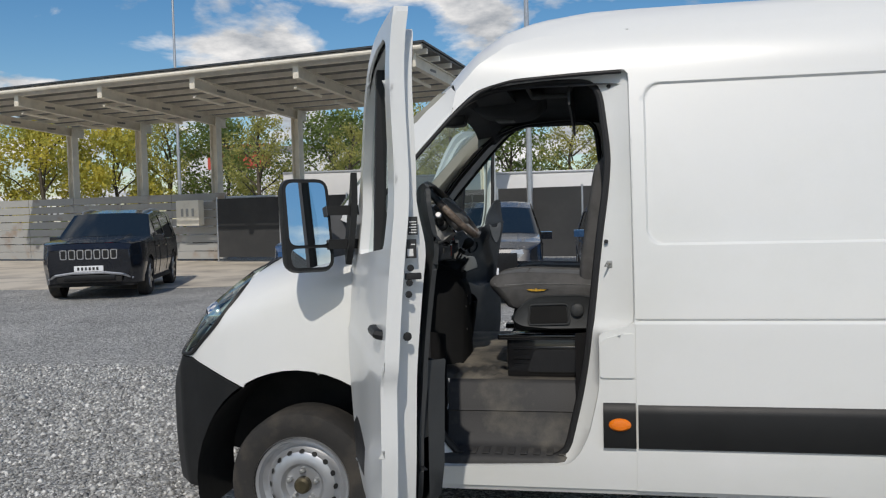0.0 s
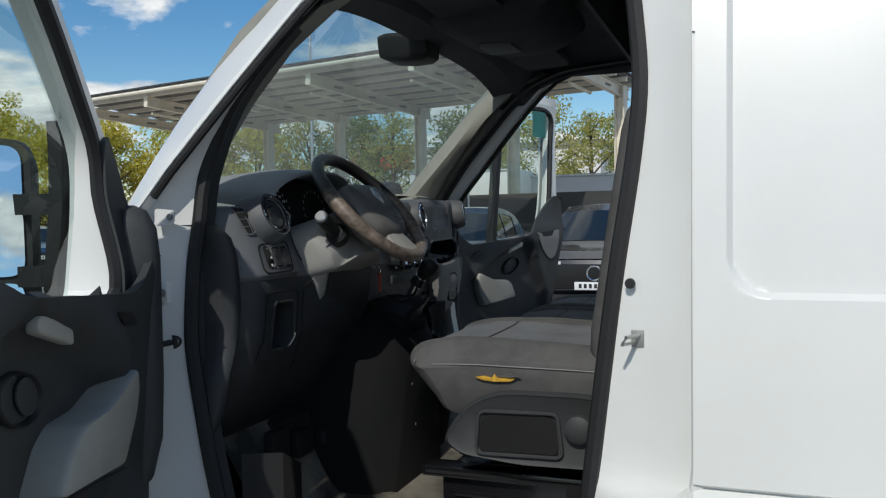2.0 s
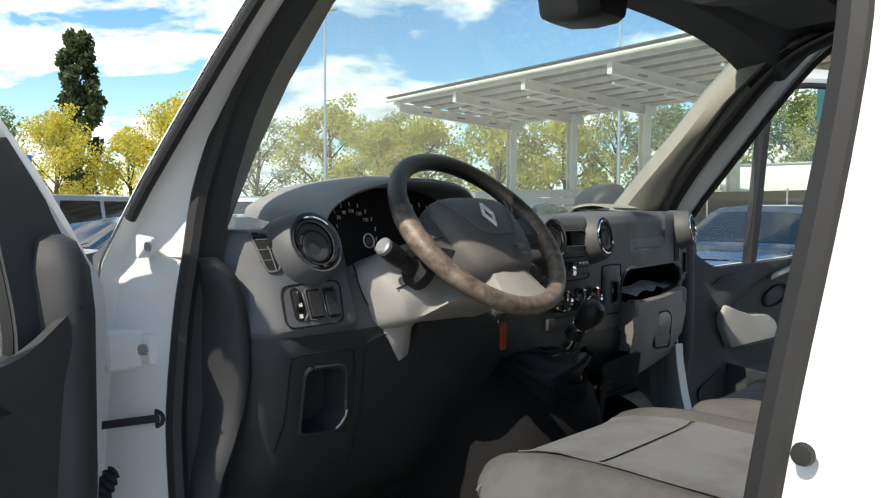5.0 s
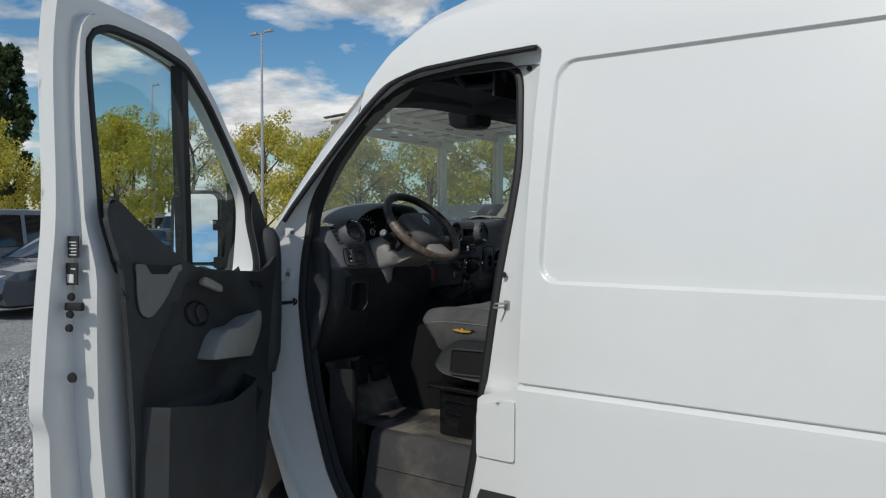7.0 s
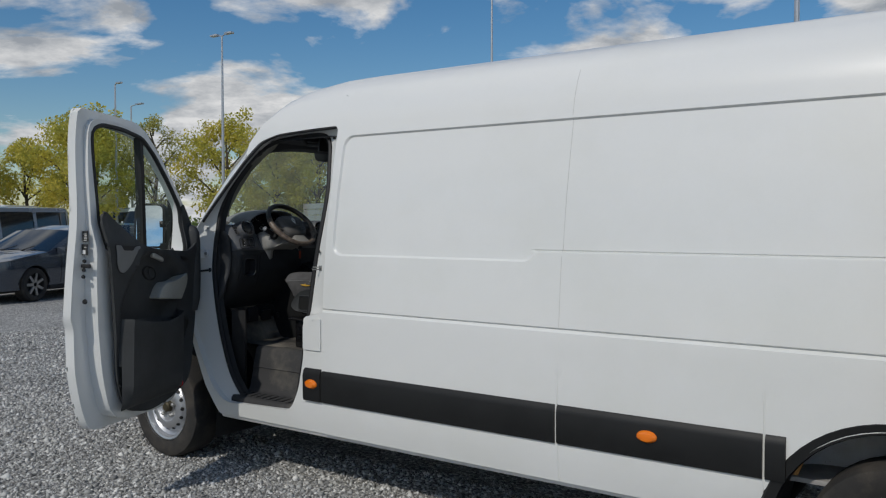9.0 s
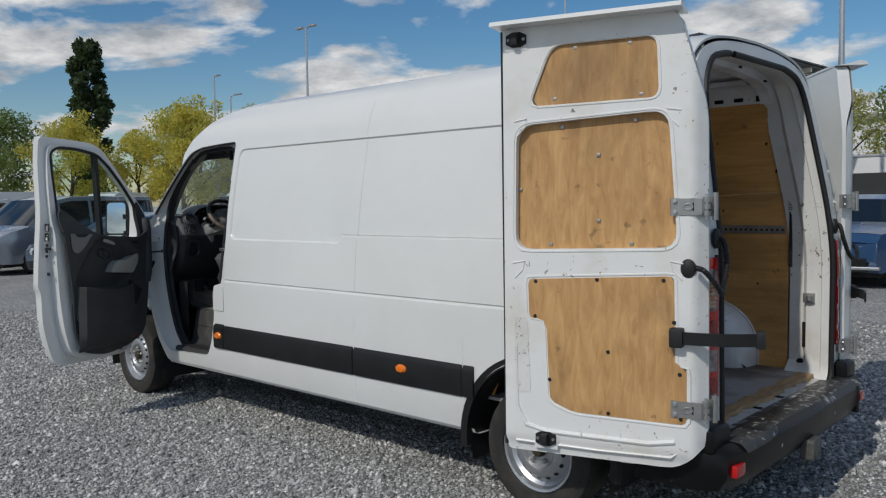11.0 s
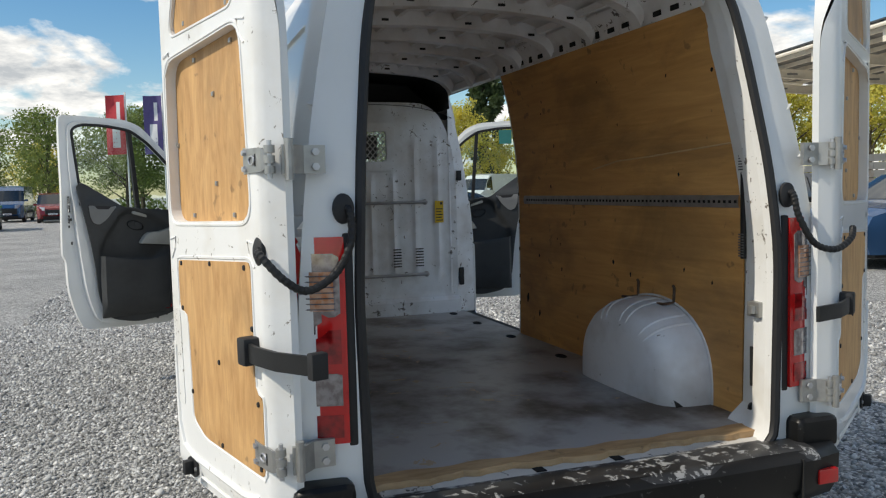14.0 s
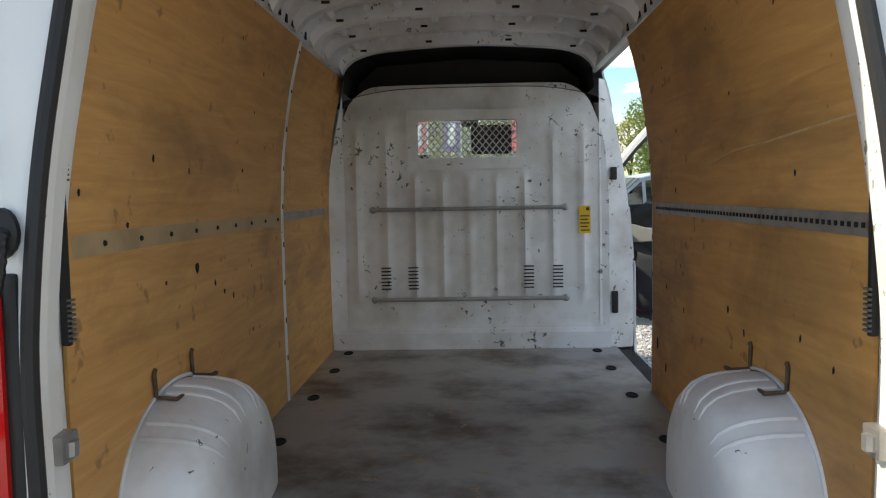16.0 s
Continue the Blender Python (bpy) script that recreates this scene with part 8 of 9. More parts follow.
hubo = rounded([(-.110, .060 * sgn), (-.05, .072 * sgn), (.05, .072 * sgn), (.108, .060 * sgn), (.112, -.02 * sgn), (.075, -.100 * sgn), (.0, -.112 * sgn), (-.075, -.100 * sgn), (-.113, -.02 * sgn)], .035, 5)
bm = loft([[Vector((u * s, v * s, z)) for u, v in hubo] for s, z in ((.96, -.05), (1.0, -.02), (.985, .002), (.93, .014), (.82, .023), (.6, .029), (.3, .032), (.02, .033))])
part("airbag_cover", bm, HUBM, rimo, "black moulded airbag cover", smooth=60)
for s in (-1, 1):
    part("spoke", loft([[Vector((s * x, sgn * (yc + q * w), z + zz)) for q, z in ((-1, -.012), (-.9, .004), (-.4, .010), (.4, .010), (.9, .004), (1, -.012))] for x, yc, w, zz in ((.085, -.004, .052, -.004), (.115, -.002, .038, -.008), (.14, .0, .034, -.008), (.164, .0, .042, -.003))]), HUBM, rimo, smooth=50)
    part("spoke_key", prism(rounded([(-.016, -.018), (.014, -.022), (.016, .016), (-.012, .020)], .006, 3), .004, lambda u, v, w: Vector((s * (.127 + u), sgn * (v + .002), .0 + w)), .001), HUBM, rimo)
part("lower_spoke", loft([[Vector((x * k, sgn * y, z - .004)) for x, z in ((-.055, -.022), (.055, -.022), (.052, .006), (.03, .012), (-.03, .012), (-.052, .006))] for y, k in ((-.075, 1), (-.105, .96), (-.135, 1.1), (-.166, 1.5))]), DASHL, rimo, "pale grey lower spoke", smooth=50)
badge = [(0, .030), (.0165, 0), (0, -.030), (-.0165, 0)]
bo, bi = [(u, v) for u, v in badge], [(u * .52, v * .58) for u, v in badge]
bb_ = bmesh.new()
for i in range(4):
    j = (i + 1) % 4
    mid = lambda a, b: ((a[0] + b[0]) / 2, (a[1] + b[1]) / 2)
    o0, o1, i0, i1 = bo[i], bo[j], bi[i], bi[j]
    m0, m1 = mid(o0, i0), mid(o1, i1)
    V = lambda p, z: bb_.verts.new((p[0], sgn * (p[1] + .008), z))
    bb_.faces.new((V(o0, .0325), V(o1, .0325), V(m1, .0375), V(m0, .0375)))
    bb_.faces.new((V(m0, .0375), V(m1, .0375), V(i1, .0325), V(i0, .0325)))
bmesh.ops.remove_doubles(bb_, verts=bb_.verts, dist=1e-5)
part("badge", bb_, ZINC, rimo, "chrome diamond badge", smooth=0)
hub_z = lambda x, y: .0325 - 1.05 * (x * x + y * y)
part("seam", tube([Vector((p.x, sgn * p.y, hub_z(p.x, p.y) + .0035)) for p in smooth_line([(-.095, .052, 0), (-.075, .02, 0), (-.052, -.022, 0), (-.03, -.036, 0), (.03, -.036, 0), (.052, -.022, 0), (.075, .02, 0), (.092, .052, 0)], 5)], .0017, 5), TRIMG, rimo)
part("horn_mark", box(-.086, -.072, *sorted((sgn * .046, sgn * .050)), .0225, .0245, .0005), TRIMG, rimo)


def lettering(name, body, size, m, material, parent, align="CENTER"):
    cu = bpy.data.curves.new(name, "FONT")
    cu.body, cu.size, cu.align_x, cu.align_y = body, size, align, "CENTER"
    cu.extrude = .0004
    tmp = bpy.data.objects.new("tmp", cu)
    scene.collection.objects.link(tmp)
    bpy.context.view_layer.update()
    me = bpy.data.meshes.new_from_object(tmp.evaluated_get(bpy.context.evaluated_depsgraph_get()))
    bpy.data.objects.remove(tmp)
    me.materials.append(material)
    ob = new(name, me)
    ob.parent = parent
    ob.matrix_basis = m
    return ob


flip = Matrix.Identity(4) if sgn > 0 else Matrix.Rotation(math.pi, 4, "Z")
lettering("lettering", "SRP", .017, flip @ Matrix.Translation((.034, -.066, .0300)), INSERT, rimo)
lettering("lettering", "AIRBAG", .0085, flip @ Matrix.Translation((.034, -.080, .0278)), INSERT, rimo)
for k, (txt, a_) in enumerate((("30", 190), ("50", 163), ("70", 136), ("90", 112), ("110", 88), ("130", 62), ("150", 36))):
    y, z = -.555 + .043 * math.cos(radians(a_)), 1.548 + .040 * math.sin(radians(a_))
    lettering("dial_number", txt, .0095, Matrix(((0, -.22, 1, .4115 - (z - 1.553) * .22), (1, 0, 0, y), (0, 1, .22, z), (0, 0, 0, 1))), PALEINK, clus)
# column shroud: a pale angular housing whose broad end looks at the driver
sh = [((.540, -.602, 1.492), (.578, -.598, 1.440), (.584, -.576, 1.398), (.616, -.497, 1.427), (.622, -.405, 1.427), (.590, -.335, 1.405), (.575, -.30, 1.45), (.545, -.31, 1.50), (.562, -.36, 1.535), (.562, -.52, 1.535)),
      ((.520, -.612, 1.492), (.556, -.610, 1.440), (.560, -.588, 1.390), (.596, -.497, 1.413), (.602, -.405, 1.413), (.568, -.325, 1.397), (.555, -.29, 1.45), (.525, -.30, 1.50), (.548, -.36, 1.538), (.548, -.52, 1.538)),
      ((.40, -.60, 1.46), (.43, -.60, 1.41), (.45, -.58, 1.36), (.47, -.50, 1.36), (.47, -.40, 1.36), (.45, -.32, 1.36), (.43, -.29, 1.41), (.40, -.30, 1.46), (.41, -.36, 1.50), (.41, -.52, 1.50))]
cen = Vector((.594, -.45, 1.475))
first = [Vector(p) for p in sh[0]]
inner_ring = [cen.lerp(p, .94) + Vector((.006, -.003, .004)) for p in first]
bm = loft([smooth_line(q, 4, True) for q in ([Vector(p) for p in sh[2]], [Vector(p) for p in sh[1]], first, inner_ring, [cen.lerp(p, .5) + Vector((.006, 0, .004)) for p in first])], True)
colo = part("steering_column", bm, DASHL, van, "pale grey steering column shroud", smooth=55)
part("shroud_gap", tube([first[0].lerp(first[1], .72) + Vector((.008, -.004, .002)), Vector((.598, -.54, 1.478)), Vector((.612, -.49, 1.487))], .0013, 5), HOLE, colo)
part("lower_shroud", loft([[Vector((x - .05, yl - .005, z)), Vector((x - .008, yl, z)), Vector((x + .010, yl + .025, z)), Vector((x + .006, yl + .05, z)), Vector((x - .06, yr, z))] for z, x, yl, yr in ((1.425, .545, -.592, -.42), (1.39, .540, -.586, -.43), (1.34, .522, -.574, -.45), (1.29, .500, -.563, -.47), (1.23, .46, -.555, -.49))], False, False), DASHL, colo, "pale lower column cover", smooth=60)
# Panel under the column gets the dark copy, so its shade is painted.
part("knee_panel", loft([[Vector((x, y, z)) for x, z in ((.44, 1.42), (.535, 1.41), (.525, 1.33), (.49, 1.20), (.36, 1.0))] for y in (-.505, -.490, -.26, -.25)]), LOWD, colo, "lower column panel, darkened for its shade", smooth=40)
for s, tip in ((-1, Vector((.585, -.640, 1.528))), (1, Vector((.555, -.245, 1.53)))):
    a = Vector((.585, -.560, 1.482)) if s < 0 else Vector((.56, -.32, 1.48))
    st = part("stalk", tube([a, a.lerp(tip, .3), a.lerp(tip, .5), a.lerp(tip, .53), a.lerp(tip, .9), tip], [.020, .0145, .014, .0165, .0165, .0155], 16), BLACKP, colo, "black column stalk")
    part("stalk_boot", tube([a - (tip - a) * .10, a + (tip - a) * .12, a + (tip - a) * .2], [.030, .029, .021], 20), BLACKP, st)
    d = (tip - a).normalized()
    for q in (.60, .70, .80):
        part("stalk_groove", tube([a.lerp(tip, q), a.lerp(tip, q + .012)], .0169, 16), HOLE, st)
    part("stalk_cap", tube([tip - d * .001, tip + d * .006, tip + d * .009], [.0158, .0155, .012], 18), STEEL if s < 0 else TRIM, st, "bright stalk tip")
key = part("ignition_key", tube([(.56, -.335, 1.395), (.578, -.33, 1.385)], .010, 8), CHROME, colo, "ignition key")
ORANGE = mat("orange_red_tag", (.42, .05, .015), .45, var=.15, scale=40)
part("key_tag", prism(rounded([(-.008, -.032), (.008, -.032), (.010, .014), (.004, .022), (-.004, .022), (-.009, .014)], .003, 2), .003, lambda u, v, w: Vector((.588 + w, -.326 + u, 1.352 + v))), ORANGE, key, "orange red key tag")
part("key_ring", ringtube([Vector((.586, -.326 + .012 * math.cos(a), 1.378 + .012 * math.sin(a))) for a in np.linspace(0, 6.283, 16, endpoint=False)], .0012, 5), CHROME, key)

# console: a broad black hump rising to the gear lever, with two bins beside it
CONS = mat("scuffed_console_plastic", (.012, .0125, .013), .72, var=.2, scale=5, col2=(.015, .015, .015), bump=.1, bscale=350, spec=.04)
secs = []
for x, yl, yr, zt, low in ((.36, -.33, .10, 1.30, .86), (.44, -.33, .08, 1.285, .80), (.50, -.325, .055, 1.262, .78), (.56, -.315, .025, 1.238, .775), (.605, -.295, .0, 1.213, .775), (.635, -.27, -.03, 1.17, .775), (.645, -.265, -.035, 1.13, .775)):
    h = zt - low
    secs.append([Vector((x, y, z)) for y, z in ((yl - .09, low), (yl - .05, low + h * .35), (yl - .01, low + h * .70), (yl + .025, low + h * .90), (yl + .07, low + h * .985), (yl + .13, zt), ((yl + yr) / 2, zt + .002), (yr - .06, zt), (yr - .02, zt - h * .025), (yr, zt - h * .10), (yr + .005, low + h * .5), (yr + .01, low))])
cons = part("centre_console", loft(secs, True, True), CONS, van, "black moulded centre console", smooth=60)
gc = Vector((.545, -.115, 1.243))
gait_o = rounded([(-.105, -.085), (.075, -.095), (.085, .04), (.02, .095), (-.105, .085)], .035, 5)
tilt = Matrix.Translation(gc) @ Matrix.Rotation(radians(22), 4, "Y")
part("gaiter_frame", loft([[tilt @ Vector((u * s, v * s, z)) for u, v in gait_o] for s, z in ((1.24, -.05), (1.16, -.012), (1.11, .004), (1.05, .012), (.97, .011), (.92, -.006))], False), CONS, cons, "black gaiter frame", smooth=50)
rk_ = random.Random(5)
folds = []
for s, z, dx, dy in ((.95, -.004, 0, 0), (.86, .010, .004, .0), (.74, .014, .01, .002), (.60, .028, .02, .006), (.42, .040, .035, .012), (.30, .056, .05, .016), (.20, .062, .058, .02), (.15, .080, .066, .022)):
    folds.append([tilt @ Vector((u * s * (1 + .06 * math.sin(5 * i + 9 * s)) + dx, v * s * (1 + .06 * math.cos(4 * i + 7 * s)) + dy, z + .005 * math.sin(i * 1.7 + s * 20))) for i, (u, v) in enumerate(gait_o)])
part("gear_boot", loft(folds, False), mat("black_leather", (.012, .012, .012), .38, var=.15, scale=30, bump=.2, bscale=260), cons, "folded black leather gaiter", smooth=70)
part("gear_lever", tube([(.585, -.10, 1.29), (.612, -.105, 1.333), (.628, -.107, 1.352)], [.013, .0125, .012], 12), CHROME, cons)
part("lever_collar", tube([(.606, -.104, 1.325), (.618, -.106, 1.341)], [.021, .019], 16), BLACKP, cons)
kd = Vector((.052, .008, .062)).normalized()
kp = [Vector((.620, -.107, 1.343)) + kd * q for q in (.0, .012, .03, .045, .058, .068, .073)]
part("gear_knob", tube(kp, [.014, .018, .025, .0285, .027, .019, .004], 20), BLACKP, cons, "glossy black gear knob")
part("knob_ring", ringtube([kp[0] + kd * .004 + (kd.cross(Vector((0, 1, 0))).normalized() * math.cos(a) + Vector((0, 1, 0)) * math.sin(a)) * .0155 for a in np.linspace(0, 6.283, 18, endpoint=False)], .002, 6), CHROME, cons)
# upper bin: a wavy lip that runs from the hump to the passenger's side
lip = smooth_line([(.612, -.010, 1.195), (.600, .035, 1.200), (.572, .075, 1.226), (.562, .15, 1.232), (.560, .235, 1.236), (.548, .285, 1.232), (.50, .30, 1.226), (.40, .30, 1.226)], 5)
part("tray", loft([[p + Vector((.004, .004, 0)), p + Vector((0, 0, .004)), p + Vector((-.005, -.004, 0)), p + Vector((-.012, -.012, -.075)), p + Vector((-.004, -.006, -.085)), p + Vector((.0, -.002, -.07))] for p in lip], False, True), CONS, cons, "black console tray with a wavy lip", smooth=50)
part("tray_floor", prism([(.36, .05), (.58, .04), (.555, .26), (.52, .28), (.36, .28)], .004, lambda u, v, w: Vector((u, v, 1.155 + w))), CONS, cons)
for k in range(4):
    part("tray_slot", box(.575, .590, .055, .085, 1.165 + .009 * k, 1.169 + .009 * k), HOLE, cons, smooth=0)
lip2 = smooth_line([(.655, -.03, 1.05), (.66, .06, 1.045), (.635, .16, 1.062), (.570, .255, 1.090), (.548, .272, 1.098), (.50, .272, 1.115), (.42, .27, 1.13)], 5)
part("tray", loft([[p + Vector((.005, .004, 0)), p + Vector((0, 0, .005)), p + Vector((-.006, -.004, 0)), p + Vector((-.04, -.03, -.20)), p + Vector((-.03, -.02, -.24)), p + Vector((-.01, -.006, -.12))] for p in lip2], False, True), CONS, cons, "deep black console bin", smooth=50)
part("tray_floor", prism([(.36, .0), (.62, .0), (.60, .12), (.53, .23), (.36, .23)], .004, lambda u, v, w: Vector((u, v, .87 + w))), CONS, cons)
for y, z in ((-.24, 1.05), (-.18, 1.10), (-.22, .93), (-.10, 1.05)):
    part("console_screw", revolve([(0, .002), (.004, .002), (.005, 0)], 8, None, Matrix.Translation((.645, y, z)) @ Matrix.Rotation(radians(-90), 4, "Z")), TRIMG, cons)
# floor, step well, firewall
part("cab_floor", sheet(steps(.30, 1.58, .012), steps(-.74, .74, .08), lambda x, y: Vector((x, y, .775 + .006 * (1 if (.60 < x < .88 and int((x - .6) / .024) % 2 == 0 and -.70 < y < -.35) else 0) + .25 * ease(.52, .30, x)))), FMAT, van, "dusty ribbed rubber floor mat", smooth=60)
for sign in (-1, 1):
    rings = [[Vector((x, sign * y, z)) for y, z in ((.74, .775), (.755, .775), (.775, .76), (.80, .655), (.805, .645), (.80, .64), (.83, .52), (.845, .505), (.86, .498), (.97, .490), (.985, .475), (.985, .44))] for x in np.linspace(.64, 1.22, 10)]
    stp = part("step_well", loft(rings, False, False), MATF, van, "worn dark plastic entry step", smooth=50)
    for k in range(9):
        x = .70 + .055 * k
        part("tread_rib", box(x, x + .03, *sorted((sign * .87, sign * .96)), .494, .500, .002), MATF, stp)
    for x0, x1 in (((.48, .645), (1.215, 1.34)) if sign < 0 else ((1.215, 1.34),)):
        part("step_end", loft([[Vector((x, sign * y, z)) for z in (.44, .6, .8, 1.0)] for x, y in ((x0, .84), ((x0 + x1) / 2, .80), (x1, .86))], False, False), SEAL, van)
# Sheet coloured near black for the darkness of the footwell.
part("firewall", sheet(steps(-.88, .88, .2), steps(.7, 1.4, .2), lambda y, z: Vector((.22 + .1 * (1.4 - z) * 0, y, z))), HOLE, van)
for k, y in enumerate((-.62, -.50, -.36)):
    part("pedal", box(.42, .45, y - .04, y + .04, .90, 1.0 - .03 * k, .008), SEAL, van, "black foot pedal", pose(0, 0, 0))

# ---- seats ----
SEAT_PROFILE = [(.93, 1.090), (.885, 1.125), (.845, 1.165), (.822, 1.195), (.828, 1.216), (.855, 1.232), (.92, 1.243), (1.02, 1.246), (1.14, 1.242), (1.26, 1.236), (1.36, 1.232), (1.385, 1.20), (1.38, 1.12), (1.30, 1.090), (1.10, 1.085)]

SEAT_LINE = [(p.x, p.y) for p in smooth_line([(x, z, 0) for x, z in SEAT_PROFILE], 3, True)]


def cushion_top(x, t, dz=0.0):
    """Height of a seat's top at x, t from -1 to 1 across it."""
    z = float(np.interp(x, [p[0] for p in SEAT_PROFILE[4:11]], [p[1] for p in SEAT_PROFILE[4:11]]))
    return z + dz + .016 * math.exp(-((abs(t) - .78) / .16) ** 2) - .030 * abs(t) ** 9 - .008 * (1 - abs(t)) * ease(.95, 1.1, x)


def seat_cushion(y0, y1, dz=0.0):
    yc, w, rings = (y0 + y1) / 2, (y1 - y0) / 2, []
    for t in [math.sin(math.pi / 2 * q) for q in np.linspace(-1, 1, 25)]:
        e = abs(t) ** 9
        ring = []
        for x, z in SEAT_LINE:
            up = ease(1.17, 1.235, z)
            bump = (.016 * math.exp(-((abs(t) - .78) / .16) ** 2) - .008 * (1 - abs(t)) * ease(.95, 1.1, x)) * up
            ring.append(Vector((x + .05 * e * ease(1.0, .83, x), yc + w * t, z + dz + bump - .030 * e * up + .012 * e * (1 - up))))
        rings.append(ring)
    return loft(rings)


def seat_pad(x0, x1, length, y0, y1, depth, crown_=.0):
    """A rounded pad that stands up from x0, for backrests and headrests, in its own space."""
    rings, n = [], 15
    for i in range(n):
        t = i / (n - 1)
        k = min(1, (min(t, 1 - t) / .10 + .02)) ** .45
        h, w, yc = depth / 2 * (.40 + .60 * k), (y1 - y0) / 2 * (.93 + .07 * k), (y0 + y1) / 2
        o = []
        for a in np.linspace(0, 2 * math.pi, 36, endpoint=False):
            c, s = math.cos(a), math.sin(a)
            u, v = math.copysign(abs(c) ** .28, c), math.copysign(abs(s) ** .52, s)
            o.append(Vector((x0 + length * t, yc + w * u, h * v + crown_ * abs(u) ** 3 * (v > 0))))
        rings.append(o)
    return loft(rings)


def seat(y0, y1, name, label, tear=False, cuts=(), dz=0.0):
    base = part(name, box(.90, 1.42, y0 + .05, y1 - .05, .775, .955, .012), BLACKG, van, label)
    for z in (.905, .86, .84):
        part("pressing", box(.93, 1.40, y0 + .042, y1 - .042, z, z + .012, .004), BLACKG, base)
    part("base_panel", prism(rounded([(.99, .80), (1.36, .80), (1.36, .90), (1.03, .905)], .02, 3), .006, lambda u, v, w: Vector((u, y0 + .044 - w, v))), BLACKG, base)
    for yy in (y0 + .03, y1 - .09):
        rail = part("slide_rail", box(.86, 1.44, yy, yy + .06, .948, .972, .005), BLACKG, base)
        part("rail_groove", box(.87, 1.43, yy - .002, yy + .0, .957, .963), HOLE, rail, smooth=0)
    part("seat_pan", box(.93, 1.36, y0 + .05, y1 - .05, .985, 1.095, .03), BLACKP, base)
    shield = [(.925, 1.045), (.965, 1.018), (1.10, 1.005), (1.38, 1.01), (1.40, 1.13), (1.24, 1.160), (1.06, 1.158), (1.0, 1.138), (.955, 1.095)]
    SH = rounded(shield, .03, 4)
    part("side_shield", loft([[Vector((1.16 + (x - 1.16) * k, y0 + d, 1.085 + (z - 1.085) * k)) for x, z in SH] for d, k in ((.05, 1.0), (-.004, 1.0), (-.018, .985), (-.024, .95), (-.020, .90))]), TRIM, base, "dark moulded seat side shield", smooth=50)
    part("shield_pocket", prism(rounded([(1.012, 1.032), (1.185, 1.036), (1.175, 1.112), (1.02, 1.108)], .014, 3), .003, lambda u, v, w: Vector((u, y0 - .0225 - w, v))), HOLE, base)
    part("pocket_rim", ringtube([Vector((u, y0 - .0245, v)) for u, v in rounded([(1.006, 1.026), (1.192, 1.030), (1.182, 1.120), (1.014, 1.116)], .016, 4)], .004, 6), TRIM, base)
    part("recline_knob", revolve([(.030, 0), (.028, .012), (.018, .018), (0, .018)], 20, None, Matrix.Translation((1.225, y0 - .022, 1.092)) @ Matrix.Rotation(math.pi, 4, "Z")), TRIM, base)
    edges = [y0] + list(cuts) + [y1]
    for a, b in zip(edges, edges[1:]):
        a, b = a + .004, b - .004
        yc, w = (a + b) / 2, (b - a) / 2
        part("seat_cushion", seat_cushion(a, b, dz), CLOTH, base, "brownish dark grey cloth seat cushion", smooth=60)
        for x0, x1 in ((.848, .985), (.992, 1.33)):
            part("cushion_insert", sheet(steps(x0, x1, .02), np.linspace(-.60, .60, 17), lambda x, t: Vector((x, yc + w * t * (1 - .10 * ease(.98, .85, x)), cushion_top(x, t, dz) + .0035 + .004 * math.sin(math.pi * (x - x0) / (x1 - x0)) * (1 - (t / .6) ** 4)))), CLOTH2, base, "pale grey cloth seat centre", smooth=60)
        for t in (-.605, .605):
            part("seam", tube([Vector((x, yc + w * t * (1 - .10 * ease(.98, .85, x)), cushion_top(x, t, dz) + .0035)) for x in np.linspace(.848, 1.33, 14)], .0014, 5), CLOTH, base)
        part("seam", tube([Vector((.842 + .012 * abs(q) ** 4 + .03 * max(0, abs(q) - .9), yc + w * q * .985, 1.219 + dz - .012 * abs(q) ** 6)) for q in np.linspace(-1, 1, 17)], .0013, 5), INSERT, base)
        rot = Matrix.Translation((1.30, 0, 1.19 + dz)) @ Matrix.Rotation(radians(-90 + 9), 4, "Y")
        bk = seat_pad(0, .58, .58, a + .01, b - .01, .14, .02)
        bmesh.ops.transform(bk, matrix=rot, verts=bk.verts)
        part("backrest", bk, CLOTH, base, "dark grey cloth backrest", smooth=60)
        hr = seat_pad(.62, .80, .18, yc - .13, yc + .13, .10)
        bmesh.ops.transform(hr, matrix=rot, verts=hr.verts)
        part("headrest", hr, CLOTH, base, "dark grey headrest", smooth=60)
    for z in (1.20 + dz,):
        part("seam", tube([(.90, y0 + .004, z + .004), (.94, y0 + .003, z + .006), (1.0, y0 + .002, z + .008), (1.2, y0 + .002, z + .006), (1.36, y0 + .004, z + .002)], .0014, 5), INSERT, base)
    if tear:
        gash = [(-.055, .004), (-.035, .010), (-.012, .004), (-.004, .018), (.004, .004), (.025, .012), (.055, .006), (.040, -.006), (.0, -.010), (-.035, -.006)]
        part("seat_tear", prism([(u, v) for u, v in gash], .010, lambda u, v, w: Vector((1.045 + u * .8, y0 + .006 - w, 1.180 + v * .55)), .001), FOAM, base, "torn seam showing yellow foam")
        part("torn_flap", prism([(.0, .008), (.03, .016), (.05, .010), (.03, .006)], .004, lambda u, v, w: Vector((1.05 + u, y0 - .004 - w, 1.180 + v))), CLOTH, base)
    return base


seat(-.735, -.24, "driver_seat", "dark grey cloth driver seat on a black steel base", True)
seat(-.06, .80, "passenger_bench", "dark grey double passenger bench", False, (.345,), -.035)

